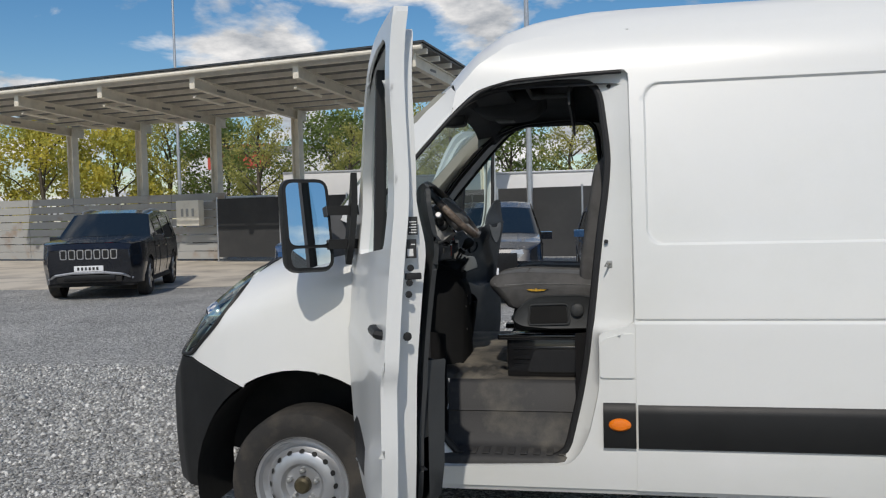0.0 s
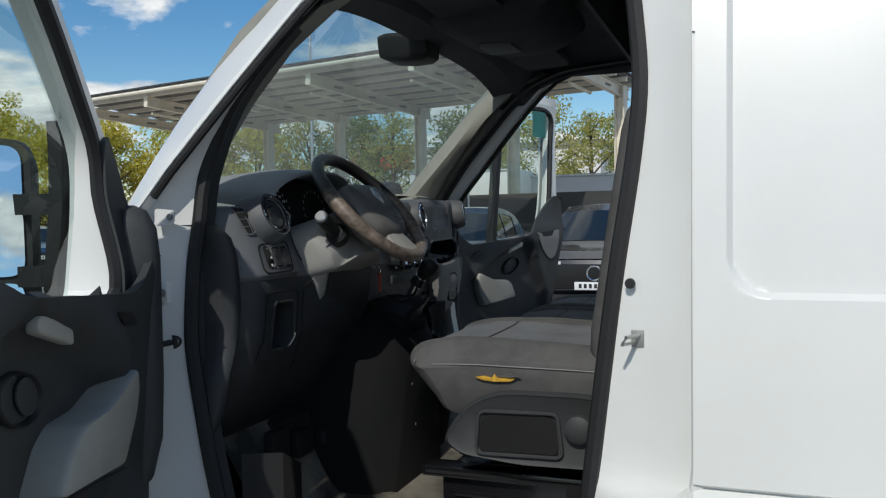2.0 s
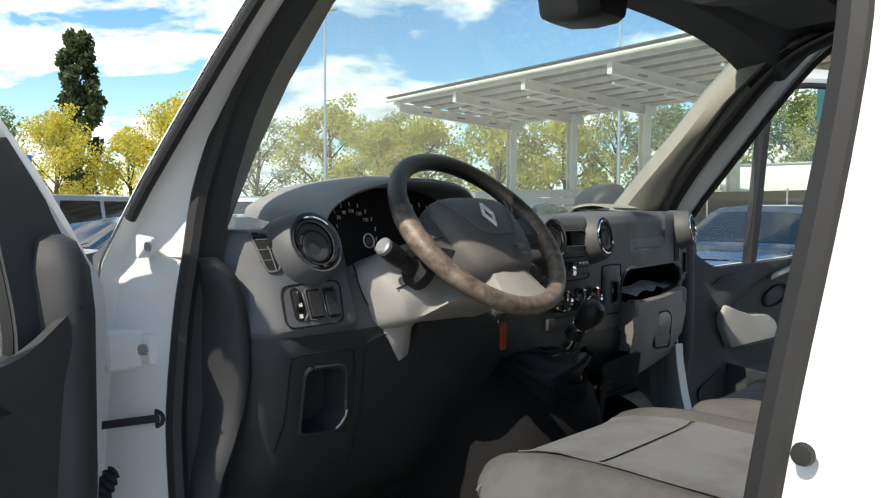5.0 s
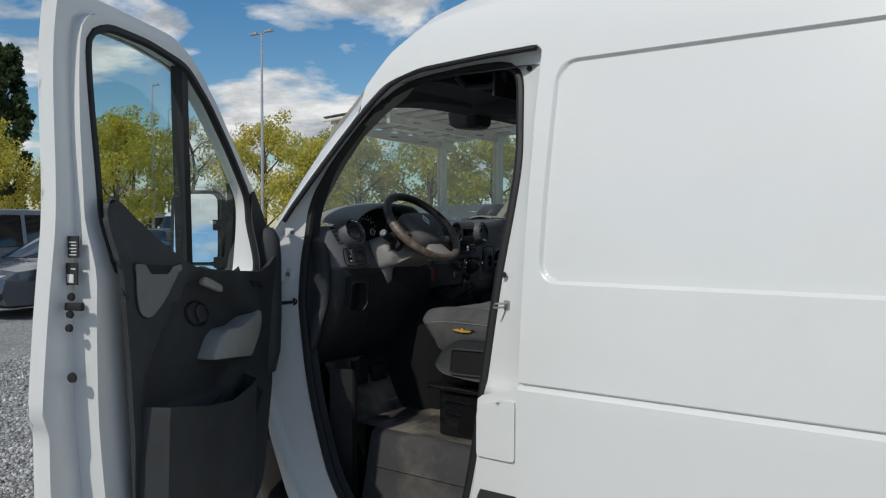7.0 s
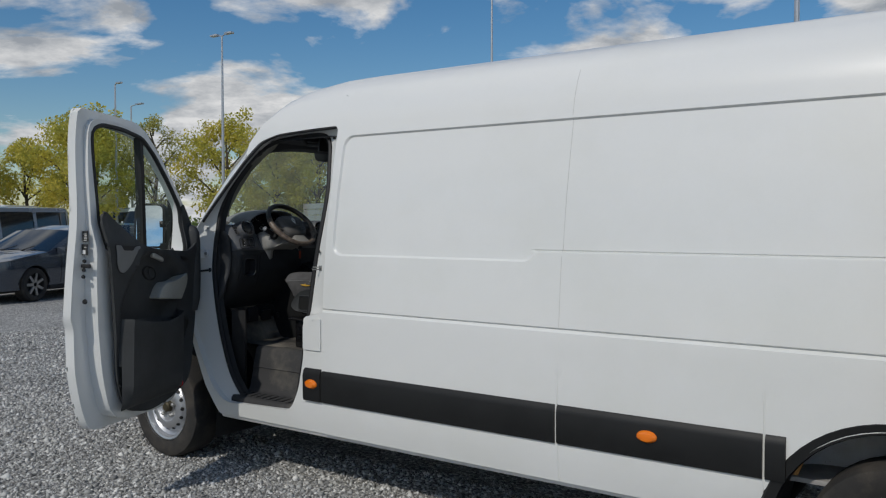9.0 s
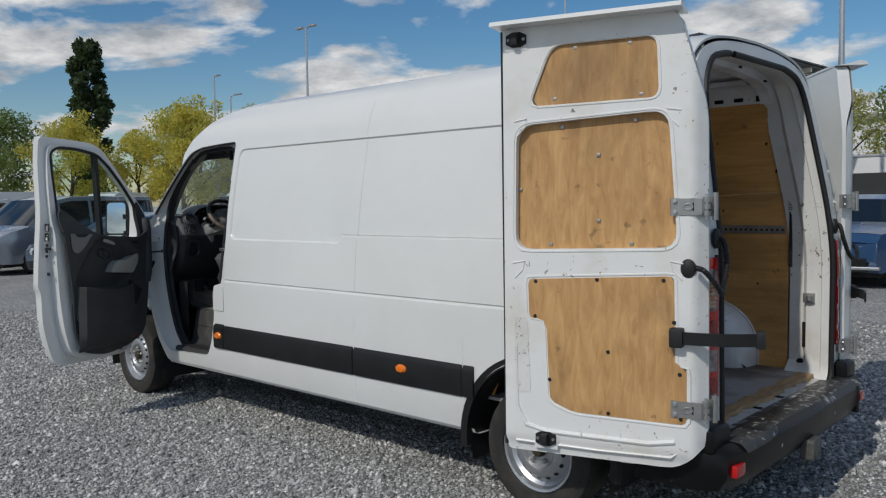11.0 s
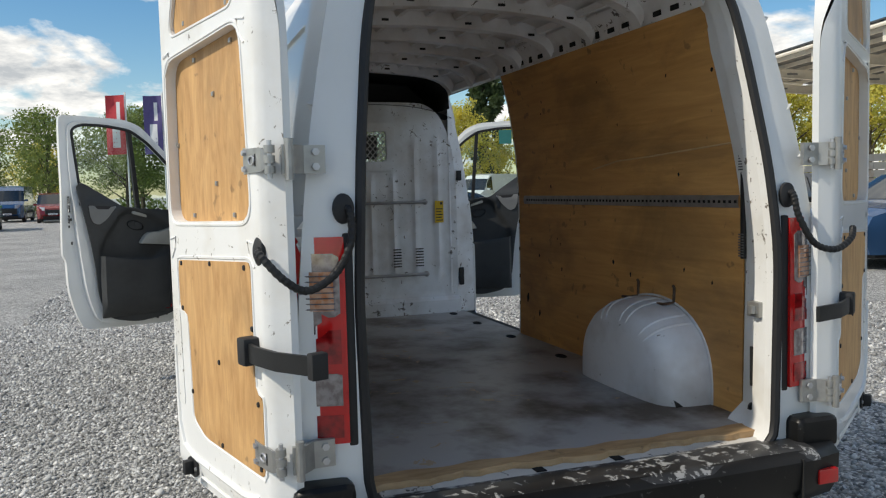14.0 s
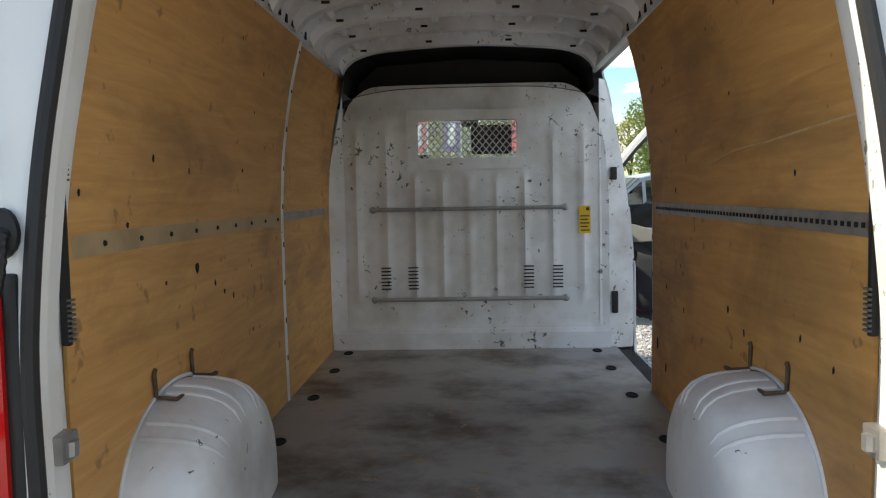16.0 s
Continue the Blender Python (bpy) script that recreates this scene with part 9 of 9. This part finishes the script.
# ---- headliner, visors, overhead console ----
part("headliner", sheet(steps(.60, 1.60, .1), np.linspace(-.84, .84, 21), lambda x, y: Vector((x, y, min(2.17, edge_z(max(.72, x)) + .03) - .10 * (abs(y) / .84) ** 4 - .04 * ease(.85, .60, x)))), HEADLIN, van, "dark headliner")
part("overhead_shelf", loft([[Vector((x, y, z)) for x, z in [(p.x, 2.10 + (p.y - 2.10) * k) for p in smooth_line([(.70, 2.075, 0), (.76, 2.045, 0), (.86, 2.03, 0), (.96, 2.035, 0), (1.03, 2.07, 0), (1.04, 2.16, 0), (.70, 2.15, 0)], 4, True)]] for y, k in ((-.215, .3), (-.205, .75), (-.18, .95), (-.10, 1.0), (.10, 1.0), (.18, .95), (.205, .75), (.215, .3))]), HEADLIN, van, "dark overhead console", smooth=60)
part("map_light", box(.80, .90, -.06, .06, 2.020, 2.034, .006), TRIMG, van, "roof light cluster with switches")
for sign in (-1, 1):
    part("sun_visor", prism(rounded([(.20, -.10), (.70, -.08), (.70, .09), (.20, .10)], .03, 4), .018, lambda u, v, w: Vector((.83 + v * .95, sign * u, 2.085 + .06 * v + w))), HEADLIN, van, "folded dark grey sun visor")
part("mirror_box", loft([[Vector((x, y * k, 2.045 + z * k + dz)) for y, z in rounded([(-.058, -.042), (.058, -.042), (.078, .045), (-.078, .045)], .020, 4)] for x, k, dz in ((.47, .75, .01), (.50, .95, .004), (.56, 1.0, .0), (.615, .98, .002), (.632, .88, .006), (.634, .3, .006))]), BLACKP, van, "dark sensor box behind the windscreen", smooth=50)
part("grab_handle", tube([(1.02, -.74, 2.09), (1.04, -.70, 2.05), (1.20, -.70, 2.05), (1.22, -.74, 2.09)], .012, 8), TRIM, van, "dark grab handle")
for sign in (-1, 1):
    part("pillar_lining", loft([[Vector((x, sign * (half(z) - d), z)) for z in np.linspace(.80, 2.1, 12)] for x, d in ((1.41, .135), (1.43, .118), (1.47, .115), (1.56, .13))], False, False), TRIM, van, "dark grey pillar lining")
    part("seat_belt", loft([[Vector((1.40 + d, sign * (.80 - .10 * t), 1.95 - 1.0 * t)) for d in (-.025, .025)] for t in np.linspace(0, 1, 8)], False, False), SEAL, van, "black seat belt") if sign < 0 else None
part("tinted_patch", sheet(np.linspace(.0, .12, 3), np.linspace(0, .13, 3), lambda u, v: Vector((1.13 + u - HX, half(1.93) - .026 - HY, 1.93 + v))), mat("teal_sticker", (.03, .20, .18), .5), right_door, "teal sticker on the door glass")
part("cab_rear_panel", box(1.565, 1.58, -.80, .80, .80, 1.70, .004), HEADLIN, van)

# ---- the van: load space fittings ----
BAR = mat("galvanised_bar", (.42, .41, .40), .45, .8, var=.1, scale=12)
for z in (1.42, .86):
    part("load_bar", tube([(1.655, -.60, z), (1.655, .585, z)], .013, 10), BAR, van, "galvanised lashing bar")
    for y in (-.60, .585):
        part("bar_end", revolve([(.022, -.012), (.022, .0), (.012, .012), (0, .012)], 14, None, Matrix.Translation((1.65, y, z)) @ Matrix.Rotation(radians(-90), 4, "Z")), BAR, van)
# mesh window
mesh_f = part("window_surround", prism(rounded([(-.385, 1.665), (.355, 1.665), (.355, 2.03), (-.385, 2.03)], .012, 2), .006, lambda u, v, w: Vector((1.613 + w, u, v))), GREYW, van, "steel mesh window in the bulkhead", smooth=0)
mesh_f.data.clear_geometry()
bm = sheet(steps(-.385, .355, .03), steps(1.665, 2.03, .03), lambda y, z: Vector((1.622, y, z)), rounded([(-.385, 1.665), (.355, 1.665), (.355, 2.03), (-.385, 2.03)], .01, 2), [WIN], .008)
bmesh.ops.recalc_face_normals(bm, faces=bm.faces)
bm.to_mesh(mesh_f.data); bm.free()
mesh_f.data.materials.append(GREYW) if not mesh_f.data.materials else None
bm = bmesh.new()
d = .042
for k in range(-12, 32):
    for s in (1, -1):
        # diagonal strands, clipped to the window
        pts = []
        for t in np.linspace(-.4, .8, 61):
            y, z = -.315 + d * k + s * t * .85, 1.735 + t
            if -.315 <= y <= .295 and 1.735 <= z <= 1.965:
                pts.append(Vector((1.612 + .003 * s, y, z)))
        if len(pts) >= 2:
            tube([pts[0], pts[-1]], .0035, 4, bm)
part("mesh", bm, GREYW, mesh_f, "diamond steel mesh", smooth=0)
for yc in (-.53, -.36, .36, .54):
    for k in range(7):
        part("louvre", box(1.612, 1.622, yc - .032, yc + .032, .92 + .022 * k, .928 + .022 * k, .003), HOLE, van, smooth=0)
stick = part("notice_sticker", box(1.622, 1.6235, .672, .742, 1.255, 1.425), mat("yellow_notice", (.75, .48, .01), .5, var=.04), van, "yellow notice sticker", smooth=0)
for k in range(5):
    part("bar", box(1.6235, 1.6242, .68, .735 - .01 * (k % 2), 1.27 + .022 * k, 1.278 + .022 * k), INK, stick, smooth=0)
part("bar", box(1.6235, 1.6242, .715, .735, 1.395, 1.415), INK, stick, smooth=0)
part("door_lock", box(1.575, 1.602, .875, .915, .75, .89, .01), SEAL, van, "black sliding door lock plate")
part("slide_catch", box(1.575, 1.60, .87, .91, 1.58, 1.66, .008), SEAL, van)
# lashing rail, right wall
rail = part("lashing_rail", loft([[Vector((x, wall_y(z) - o, z)) for z, o in ((1.405, .0), (1.408, .016), (1.42, .02), (1.445, .02), (1.458, .016), (1.46, .0))] for x in (2.85, 4.93)], False, False), BAR, van, "galvanised lashing rail")
for k in range(60):
    x = 2.9 + .034 * k
    part("rail_slot", box(x, x + .014, wall_y(1.43) - .0225, wall_y(1.43) - .02, 1.426, 1.438), HOLE, rail, smooth=0)
part("lashing_rail", loft([[Vector((x, -(wall_y(z) - o), z)) for z, o in ((1.40, .0), (1.405, .012), (1.44, .012), (1.445, .0))] for x in (1.75, 2.84)], False, False), BAR, van, "galvanised lashing rail")
part("ply_patch", sheet(np.linspace(2.92, 4.9, 12), (1.385, 1.41, 1.44), lambda x, z: Vector((x, -(wall_y(z) - .0105), z))), mat("bare_ply_strip", (.46, .33, .18), .7, var=.1, scale=5), van, "bare strip where a rail was fixed")
# vents on the rear posts, catches, eyes
for sign in (-1, 1):
    vm = part("air_outlet", box(4.955, 4.972, *sorted((sign * .855, sign * .875)), 1.20, 1.68, .004), SEAL, van, "black slotted air outlet")
    for k in range(18):
        z = (1.21 + .011 * k) if k < 9 else (1.56 + .011 * (k - 9))
        part("slat", box(4.952, 4.976, *sorted((sign * .848, sign * .856)), z, z + .005), TRIMG, vm, smooth=0)
    ct = part("door_catch", box(5.06, 5.13, *sorted((sign * .80, sign * .845)), .985, 1.045, .006), ZINC, van, "zinc door catch")
    part("catch_roller", tube([(5.10, sign * .80, 1.0), (5.10, sign * .80, 1.03)], .018, 10), ZINC, ct)
    part("post_window", box(5.05, 5.11, *sorted((sign * .825, sign * .832)), .70, .86, .003), HOLE, van) if sign > 0 else None
    for x, z in ((5.0, 1.93), (5.02, 1.86), (5.03, 1.80), (4.99, 2.05)):
        part("punch_hole", box(x - .008, x + .008, *sorted((sign * .80, sign * .806)), z - .008, z + .008), HOLE, van, smooth=0)
    for k in range(2):
        x = 4.16 + .30 * k
        hk = part("fixing_hook", tube([(x - .03, sign * .81, .955), (x + .02, sign * .81, .958), (x + .02, sign * .868, .962), (x + .02, sign * .872, 1.03), (x + .01, sign * .872, 1.04)], .007, 6), mat("rusty_steel", (.14, .09, .06), .8, .3, var=.2, scale=40) if "rusty_steel" not in bpy.data.materials else bpy.data.materials["rusty_steel"], van, "bent steel fixing hook")
for x in (1.75, 2.25, 2.85, 3.55):
    for sign in (-1, 1):
        part("lashing_ring", ringtube([Vector((x + .045 * math.cos(a), sign * .76 + .025 * math.sin(a), .5475)) for a in np.linspace(0, 2 * math.pi, 20, endpoint=False)], .004, 6), DARK, van, "floor lashing ring in its recess")
        part("ring_recess", revolve([(0, 0), (.05, 0)], 18, None, Matrix.Translation((x, sign * .76, .5462)) @ Matrix.Rotation(radians(90), 4, "X") @ Matrix.Diagonal((1, 1, .55, 1))), HOLE, van, smooth=0)
# holes in the cant rail, header and posts
for k in range(16):
    x = 2.85 + .13 * k
    for sign in (-1, 1):
        w_, h_ = (.03, .012) if k % 3 else (.018, .018)
        part("rail_hole", box(x - w_, x + w_, *sorted((sign * .743, sign * .752)), 2.264 - h_, 2.264 + h_, .003), HOLE, van, smooth=0)
for y in (-.45, -.22, .0, .22, .45):
    part("header_hole", revolve([(0, 0), (.04, .0)], 16, None, Matrix.Translation((4.99, y, 2.392)) @ Matrix.Rotation(radians(90), 4, "X") @ Matrix.Diagonal((1, 1, .6, 1))), HOLE, van, smooth=0)
for k in range(9):
    z = .75 + .18 * k
    part("post_hole", box(2.872, 2.888, -(wall_y(z) - .0135), -(wall_y(z) - .010), z - .012, z + .012), HOLE, van, smooth=0)
    part("post_hole", box(2.744, 2.757, wall_y(z) - .009, wall_y(z) - .006, z - .012, z + .012), HOLE, van, smooth=0)
# damage in the ply
for x, z, s in ((4.08, 1.29, .018), (3.8, 1.18, .010), (3.55, 1.62, .008), (4.6, 1.45, .008), (4.35, 1.27, .007)):
    part("ply_hole", prism([(s * math.cos(a) * (1 + .3 * math.sin(3 * a)), s * math.sin(a)) for a in np.linspace(0, 6.28, 9)[:-1]], .001, lambda u, v, w: Vector((x + u, -(wall_y(z) - .0096 - w), z + v))), HOLE, van, smooth=0)
for x, z, s in ((2.88, .80, .03), (3.05, .72, .02), (3.9, 2.05, .008), (4.5, 2.0, .008), (4.55, 1.12, .01), (3.3, 1.2, .007), (4.75, 1.08, .009), (3.2, 1.95, .007)):
    part("ply_hole", prism([(s * math.cos(a) * .6, s * math.sin(a) * (1 + .4 * math.sin(2 * a))) for a in np.linspace(0, 6.28, 9)[:-1]], .001, lambda u, v, w: Vector((x + u, wall_y(z) - .0096 - w, z + v))), HOLE, van, smooth=0)
part("ply_split", tube([Vector((x, wall_y(z) - .0095, z)) for x, z in ((3.75, 1.60), (4.0, 1.635), (4.3, 1.645), (4.6, 1.66), (4.92, 1.675))], .004, 5), mat("raw_wood_split", (.62, .42, .22), .8), van, "pale split along the plywood")

# hinges on the body, hoses, strap ends
for sign in (-1, 1):
    for zc in (1.61, .715):
        hb = part("body_hinge", loft([[Vector((5.27 + dx, sign * (.97 + dy), z)) for dx, dy in ((-.03, -.075), (-.012, -.075), (-.008, -.01), (.03, .025), (.03, .06), (.012, .06), (.0, .02), (-.03, -.01))] for z in (zc - .042, zc + .042)]), ZINC, van, "heavy zinc door hinge", smooth=20)
        part("hinge_pin", tube([(5.305, sign * 1.01, zc - .06), (5.305, sign * 1.01, zc + .06)], .013, 10), ZINC, hb)
        for dz in (-.022, .022):
            part("hinge_bolt", revolve([(.012, 0), (.012, .008), (0, .009)], 6, None, Matrix.Translation((5.262, sign * .925, zc + dz)) @ Matrix.Rotation(radians(-90), 4, "Z")), STEEL, hb)
    # ribbed cable hose from the frame to the door
    if sign < 0:
        ends = [Vector((5.232, -.835, 1.46)), Vector((5.26, -.825, 1.45)), Vector((5.28, -.83, 1.36)), Vector((5.29, -.88, 1.27)), Vector((5.32, -.97, 1.225)), Vector((5.33, -1.04, 1.26)), Vector((5.30, -1.10, 1.33)), Vector((5.26, -1.105, 1.345))]
    else:
        ends = [Vector((5.232, .845, 1.47)), Vector((5.262, .845, 1.46)), Vector((5.28, .855, 1.38)), Vector((5.30, .91, 1.28)), Vector((5.31, 1.0, 1.255)), Vector((5.29, 1.09, 1.29)), Vector((5.26, 1.13, 1.33))]
    line_ = smooth_line(ends, 10)
    hose = part("cable_hose", tube(line_, [.0110 + .0022 * (i % 2) for i in range(len(line_))], 10), BLACKP, van, "ribbed black cable hose", smooth=20)
    part("hose_socket", revolve([(.034, 0), (.033, .012), (.02, .02), (.0, .02)], 18, None, Matrix.Translation((5.228, sign * .84, 1.46)) @ Matrix.Rotation(radians(-90), 4, "Z") @ Matrix.Diagonal((1, 1, 1.4, 1))), SEAL, hose)
P_ = lambda a, b, w: Vector((a, w, b))
part("hose_socket", revolve([(.034, 0), (.033, .012), (.02, .02), (.0, .02)], 18, None, Matrix.Translation((.045, -.012, 1.34)) @ Matrix.Diagonal((1, 1, 1.3, 1))), SEAL, rear_left)
# bolts and clips of the ply panels
for dr in (rear_left, rear_right):
    for a, b in ((.15, 1.285), (.45, 1.28), (.745, 1.265), (.75, 1.10), (.105, 1.10), (.08, .87), (.68, .80), (.40, .665), (.075, .67), (.40, .95)):
        part("panel_screw", revolve([(0, .004), (.008, .003), (.010, -.004)], 10, None, Matrix.Translation((a, .003, b))), SEAL, dr)
    for a, b in ((.30, 2.34), (.55, 2.34), (.65, 2.115), (.25, 2.11), (.28, 2.0), (.62, 1.985), (.30, 1.445), (.68, 1.44), (.45, 1.85), (.45, 1.55), (.83, 1.7)):
        part("panel_clip", box(a - .009, a + .009, -.04 if b < 2.05 else -.016, -.030 if b < 2.05 else -.010, b - .008, b + .008, .003), ZINC, dr)
part("strap_buckle", box(-.27, -.235, -.06, -.01, 1.0, 1.075, .006), SEAL, rear_left)
# door check and hinges of the driver's door, plastic plugs
chk = part("door_check", tube([(.392, -.918, 1.264), (.350, -.975, 1.258), (.300, -1.035, 1.250)], .0065, 8), SEAL, van, "black door check arm")
part("check_eye", tube([(.400, -.905, 1.265), (.378, -.937, 1.262)], [.019, .016], 14), SEAL, chk)
part("check_pin", revolve([(0, -.006), (.009, -.005), (.010, .004)], 12, None, Matrix.Translation((.388, -.935, 1.264))), ZINC, chk)
hose_ = smooth_line([(.318, -.925, 1.195), (.312, -.955, 1.178), (.296, -.985, 1.140), (.270, -1.01, 1.10)], 10)
boot = part("cable_boot", tube(hose_, [.020 + .0035 * (i % 2) for i in range(len(hose_))], 12), SEAL, van, "ribbed black cable boot", smooth=20)
part("boot_base", loft([[Vector((.318 + .040 * k * math.cos(a), -.925 - d, 1.185 + .055 * k * math.sin(a))) for a in np.linspace(0, 6.283, 24, endpoint=False)] for k, d in ((1.0, .0), (1.0, .012), (.85, .022), (.55, .026), (.1, .026))]), SEAL, boot)
for z in (1.37, .82):
    hg_ = part("door_hinge", box(.262, .350, -1.0, -.905, z - .032, z + .032, .012, 3), WHITE, van, "white painted door hinge")
    part("hinge_pin", tube([(.290, -.992, z - .045), (.290, -.992, z + .045)], .012, 10), WHITE, hg_)
    part("hinge_leaf", box(.345, .375, -.945, -.915, z - .024, z + .024, .006), WHITE, hg_)
    part("hinge_bolt", revolve([(0, -.008), (.009, -.007), (.010, .002)], 6, None, Matrix.Translation((.362, -.946, z))), ZINC, hg_)
tab = part("pillar_bracket", prism(rounded([(-.03, -.022), (.018, -.018), (.022, .012), (-.03, .016)], .008, 3), .004, lambda u, v, w: Vector((.385 + u, -.950 - w, 1.535 + v))), WHITE, van, "small white bracket on the pillar")
part("bracket_bolt", revolve([(0, -.005), (.007, -.004), (.008, .002)], 8, None, Matrix.Translation((.396, -.955, 1.533))), ZINC, tab)
part("lower_pillar", loft([[Vector((x, y, z)) for x, y in ((.300, .955), (.305, .915), (.318, .902), (x1 - .02, .898), (x1, .905), (x1 + .01, .935))] for z, x1 in ((1.16, .345), (1.10, .350), (1.0, .368), (.90, .395), (.82, .425), (.74, .47), (.66, .53))], False, False), WHITE, van, "white lower door pillar", smooth=50)
for x, z in ((1.352, 1.402), (1.375, 2.065), (.352, 1.039)):
    part("plug", revolve([(0, -.002), (.008, -.0015), (.0095, .004)], 14, None, Matrix.Translation((x, -(half(z) - .062 - (.01 if x < 1 else 0)), z))), SEAL, van, "black plastic plug")
st = part("striker", tube([(1.36, -.940, 1.300), (1.345, -.985, 1.302), (1.352, -.988, 1.315), (1.368, -.942, 1.313)], .0032, 8), ZINC, van, "zinc door striker")
part("striker_plate", box(1.354, 1.376, -.9405, -.937, 1.292, 1.322, .0015), ZINC, st)

# scattered screw holes, gouges and worn fixings
rk = random.Random(21)
for k in range(26):
    sg = -1 if k % 2 else 1
    x, z, q = rk.uniform(3.0, 4.88), rk.uniform(.98, 2.1), rk.uniform(.003, .008)
    if abs(z - 1.42) < .06:
        continue
    part("ply_mark", prism([(q * math.cos(a) * (1 + .4 * math.sin(2 * a + k)), q * 1.8 * math.sin(a)) for a in np.linspace(0, 6.28, 8)[:-1]], .001, lambda u, v, w: Vector((x + u, sg * (wall_y(z) - .0096 - w), z + v))), HOLE, van, smooth=0)
for k in range(9):
    x = 2.98 + .22 * k
    part("rivet", revolve([(0, -.004), (.006, -.003), (.008, .002)], 8, None, Matrix.Translation((x, -(wall_y(1.41) - .013), 1.412)) @ Matrix.Rotation(math.pi, 4, "Z")), DARK, van)
# torn rear edge of the floor board
edge = []
for k in range(61):
    y = -.80 + 1.6 * k / 60
    d = .012 * math.sin(9 * y + 1) + .008 * math.sin(31 * y) + .006 * math.sin(67 * y + 2)
    edge.append((5.135 + d, y))
tear_bm = bmesh.new()
top_ = [tear_bm.verts.new((x, y, .549)) for x, y in edge]
low_ = [tear_bm.verts.new((x + .006, y, .528)) for x, y in edge]
back_ = [tear_bm.verts.new((5.05 + .01 * math.sin(23 * y), y, .549)) for x, y in edge]
for i in range(60):
    tear_bm.faces.new((back_[i], top_[i], top_[i + 1], back_[i + 1]))
    tear_bm.faces.new((top_[i], low_[i], low_[i + 1], top_[i + 1]))
part("torn_board_edge", tear_bm, plywood("raw_board_edge", (.50, .33, .17), (.30, .18, .08), (.06, .04, .025), 1, .52, 3), van, "torn raw wood edge of the floor board")
# sill tread and scuff plates
SILLW = chipped("scraped_sill", (.60, .58, .54), (.30, .27, .23), (.05, .045, .04), .60, .45, 0, 18)
part("sill_plate", loft([[Vector((x, y, z)) for x, z in ((5.10, .5265), (5.17, .5275), (5.205, .522), (5.222, .505), (5.228, .47))] for y in np.linspace(-.78, .78, 12)], False, False), SILLW, van, "scraped bare metal sill")
part("striker", box(5.20, 5.232, -.05, .03, .498, .524, .004), SEAL, van, "black latch striker")
for y in (-.16, .15):
    part("sill_slot", box(5.13, 5.185, y - .02, y + .02, .5275, .5295, .002), HOLE, van, smooth=0)

# ---- loose stones of the lot, nearest the van ----
STONE = bpy.data.materials.new("crushed_stone")
STONE.use_nodes = True
sn, sl = STONE.node_tree.nodes, STONE.node_tree.links
sn["Principled BSDF"].inputs["Roughness"].default_value = 0.85
sg, sr = sn.new("ShaderNodeNewGeometry"), sn.new("ShaderNodeValToRGB")
sr.color_ramp.elements[0].color, sr.color_ramp.elements[1].color = (.14, .14, .138, 1), (.80, .79, .76, 1)
sr.color_ramp.elements.new(.35).color = (.30, .30, .29, 1)
sr.color_ramp.elements.new(.8).color = (.50, .50, .485, 1)
sl.new(sg.outputs["Random Per Island"], sr.inputs[0])
sl.new(sr.outputs[0], sn["Principled BSDF"].inputs["Base Color"])


def stones(count, x0, x1, y0, y1, size, seed):
    r = np.random.RandomState(seed)
    P = np.stack([r.uniform(x0, x1, count), r.uniform(y0, y1, count), np.zeros(count)], 1)
    s = size * np.exp(r.normal(0, .35, count))
    unit = np.array([(1, 0, 0), (0, 1, 0), (-1, 0, 0), (0, -1, 0), (0, 0, 1), (0, 0, -1)], float)
    unit = unit[None] * (1 + r.uniform(-.35, .35, (count, 6, 3))) + r.uniform(-.25, .25, (count, 6, 3))
    unit[:, :, 2] *= .75
    ang = r.uniform(0, 6.283, count)
    c, sn_ = np.cos(ang)[:, None], np.sin(ang)[:, None]
    V = np.stack([unit[:, :, 0] * c - unit[:, :, 1] * sn_, unit[:, :, 0] * sn_ + unit[:, :, 1] * c, unit[:, :, 2]], 2) * s[:, None, None]
    V += P[:, None, :]
    V[:, :, 2] += (s * .2)[:, None]
    tri = np.array([(0, 1, 4), (1, 2, 4), (2, 3, 4), (3, 0, 4), (1, 0, 5), (2, 1, 5), (3, 2, 5), (0, 3, 5)])
    F = (tri[None] + (np.arange(count) * 6)[:, None, None]).reshape(-1, 3)
    me = bpy.data.meshes.new("gravel_stones")
    me.vertices.add(count * 6)
    me.vertices.foreach_set("co", V.reshape(-1).astype(np.float32))
    me.loops.add(len(F) * 3)
    me.loops.foreach_set("vertex_index", F.reshape(-1).astype(np.int32))
    me.polygons.add(len(F))
    me.polygons.foreach_set("loop_start", np.arange(0, len(F) * 3, 3, dtype=np.int32))
    me.update(calc_edges=True)
    me.validate()
    me.materials.append(STONE)
    return tagged(new("gravel_stones", me), "loose angular grey crushed stones on the lot", "gravel", kind="stuff")


stones(80000, -3.2, 6.6, -3.6, -.3, .0098, 4)
stones(36000, -7.0, -.8, -3.0, 3.5, .0115, 6)
stones(50000, 4.6, 9.0, -3.0, 4.5, .0105, 5)
stones(28000, -3.0, 6.5, .6, 7.0, .0135, 7)
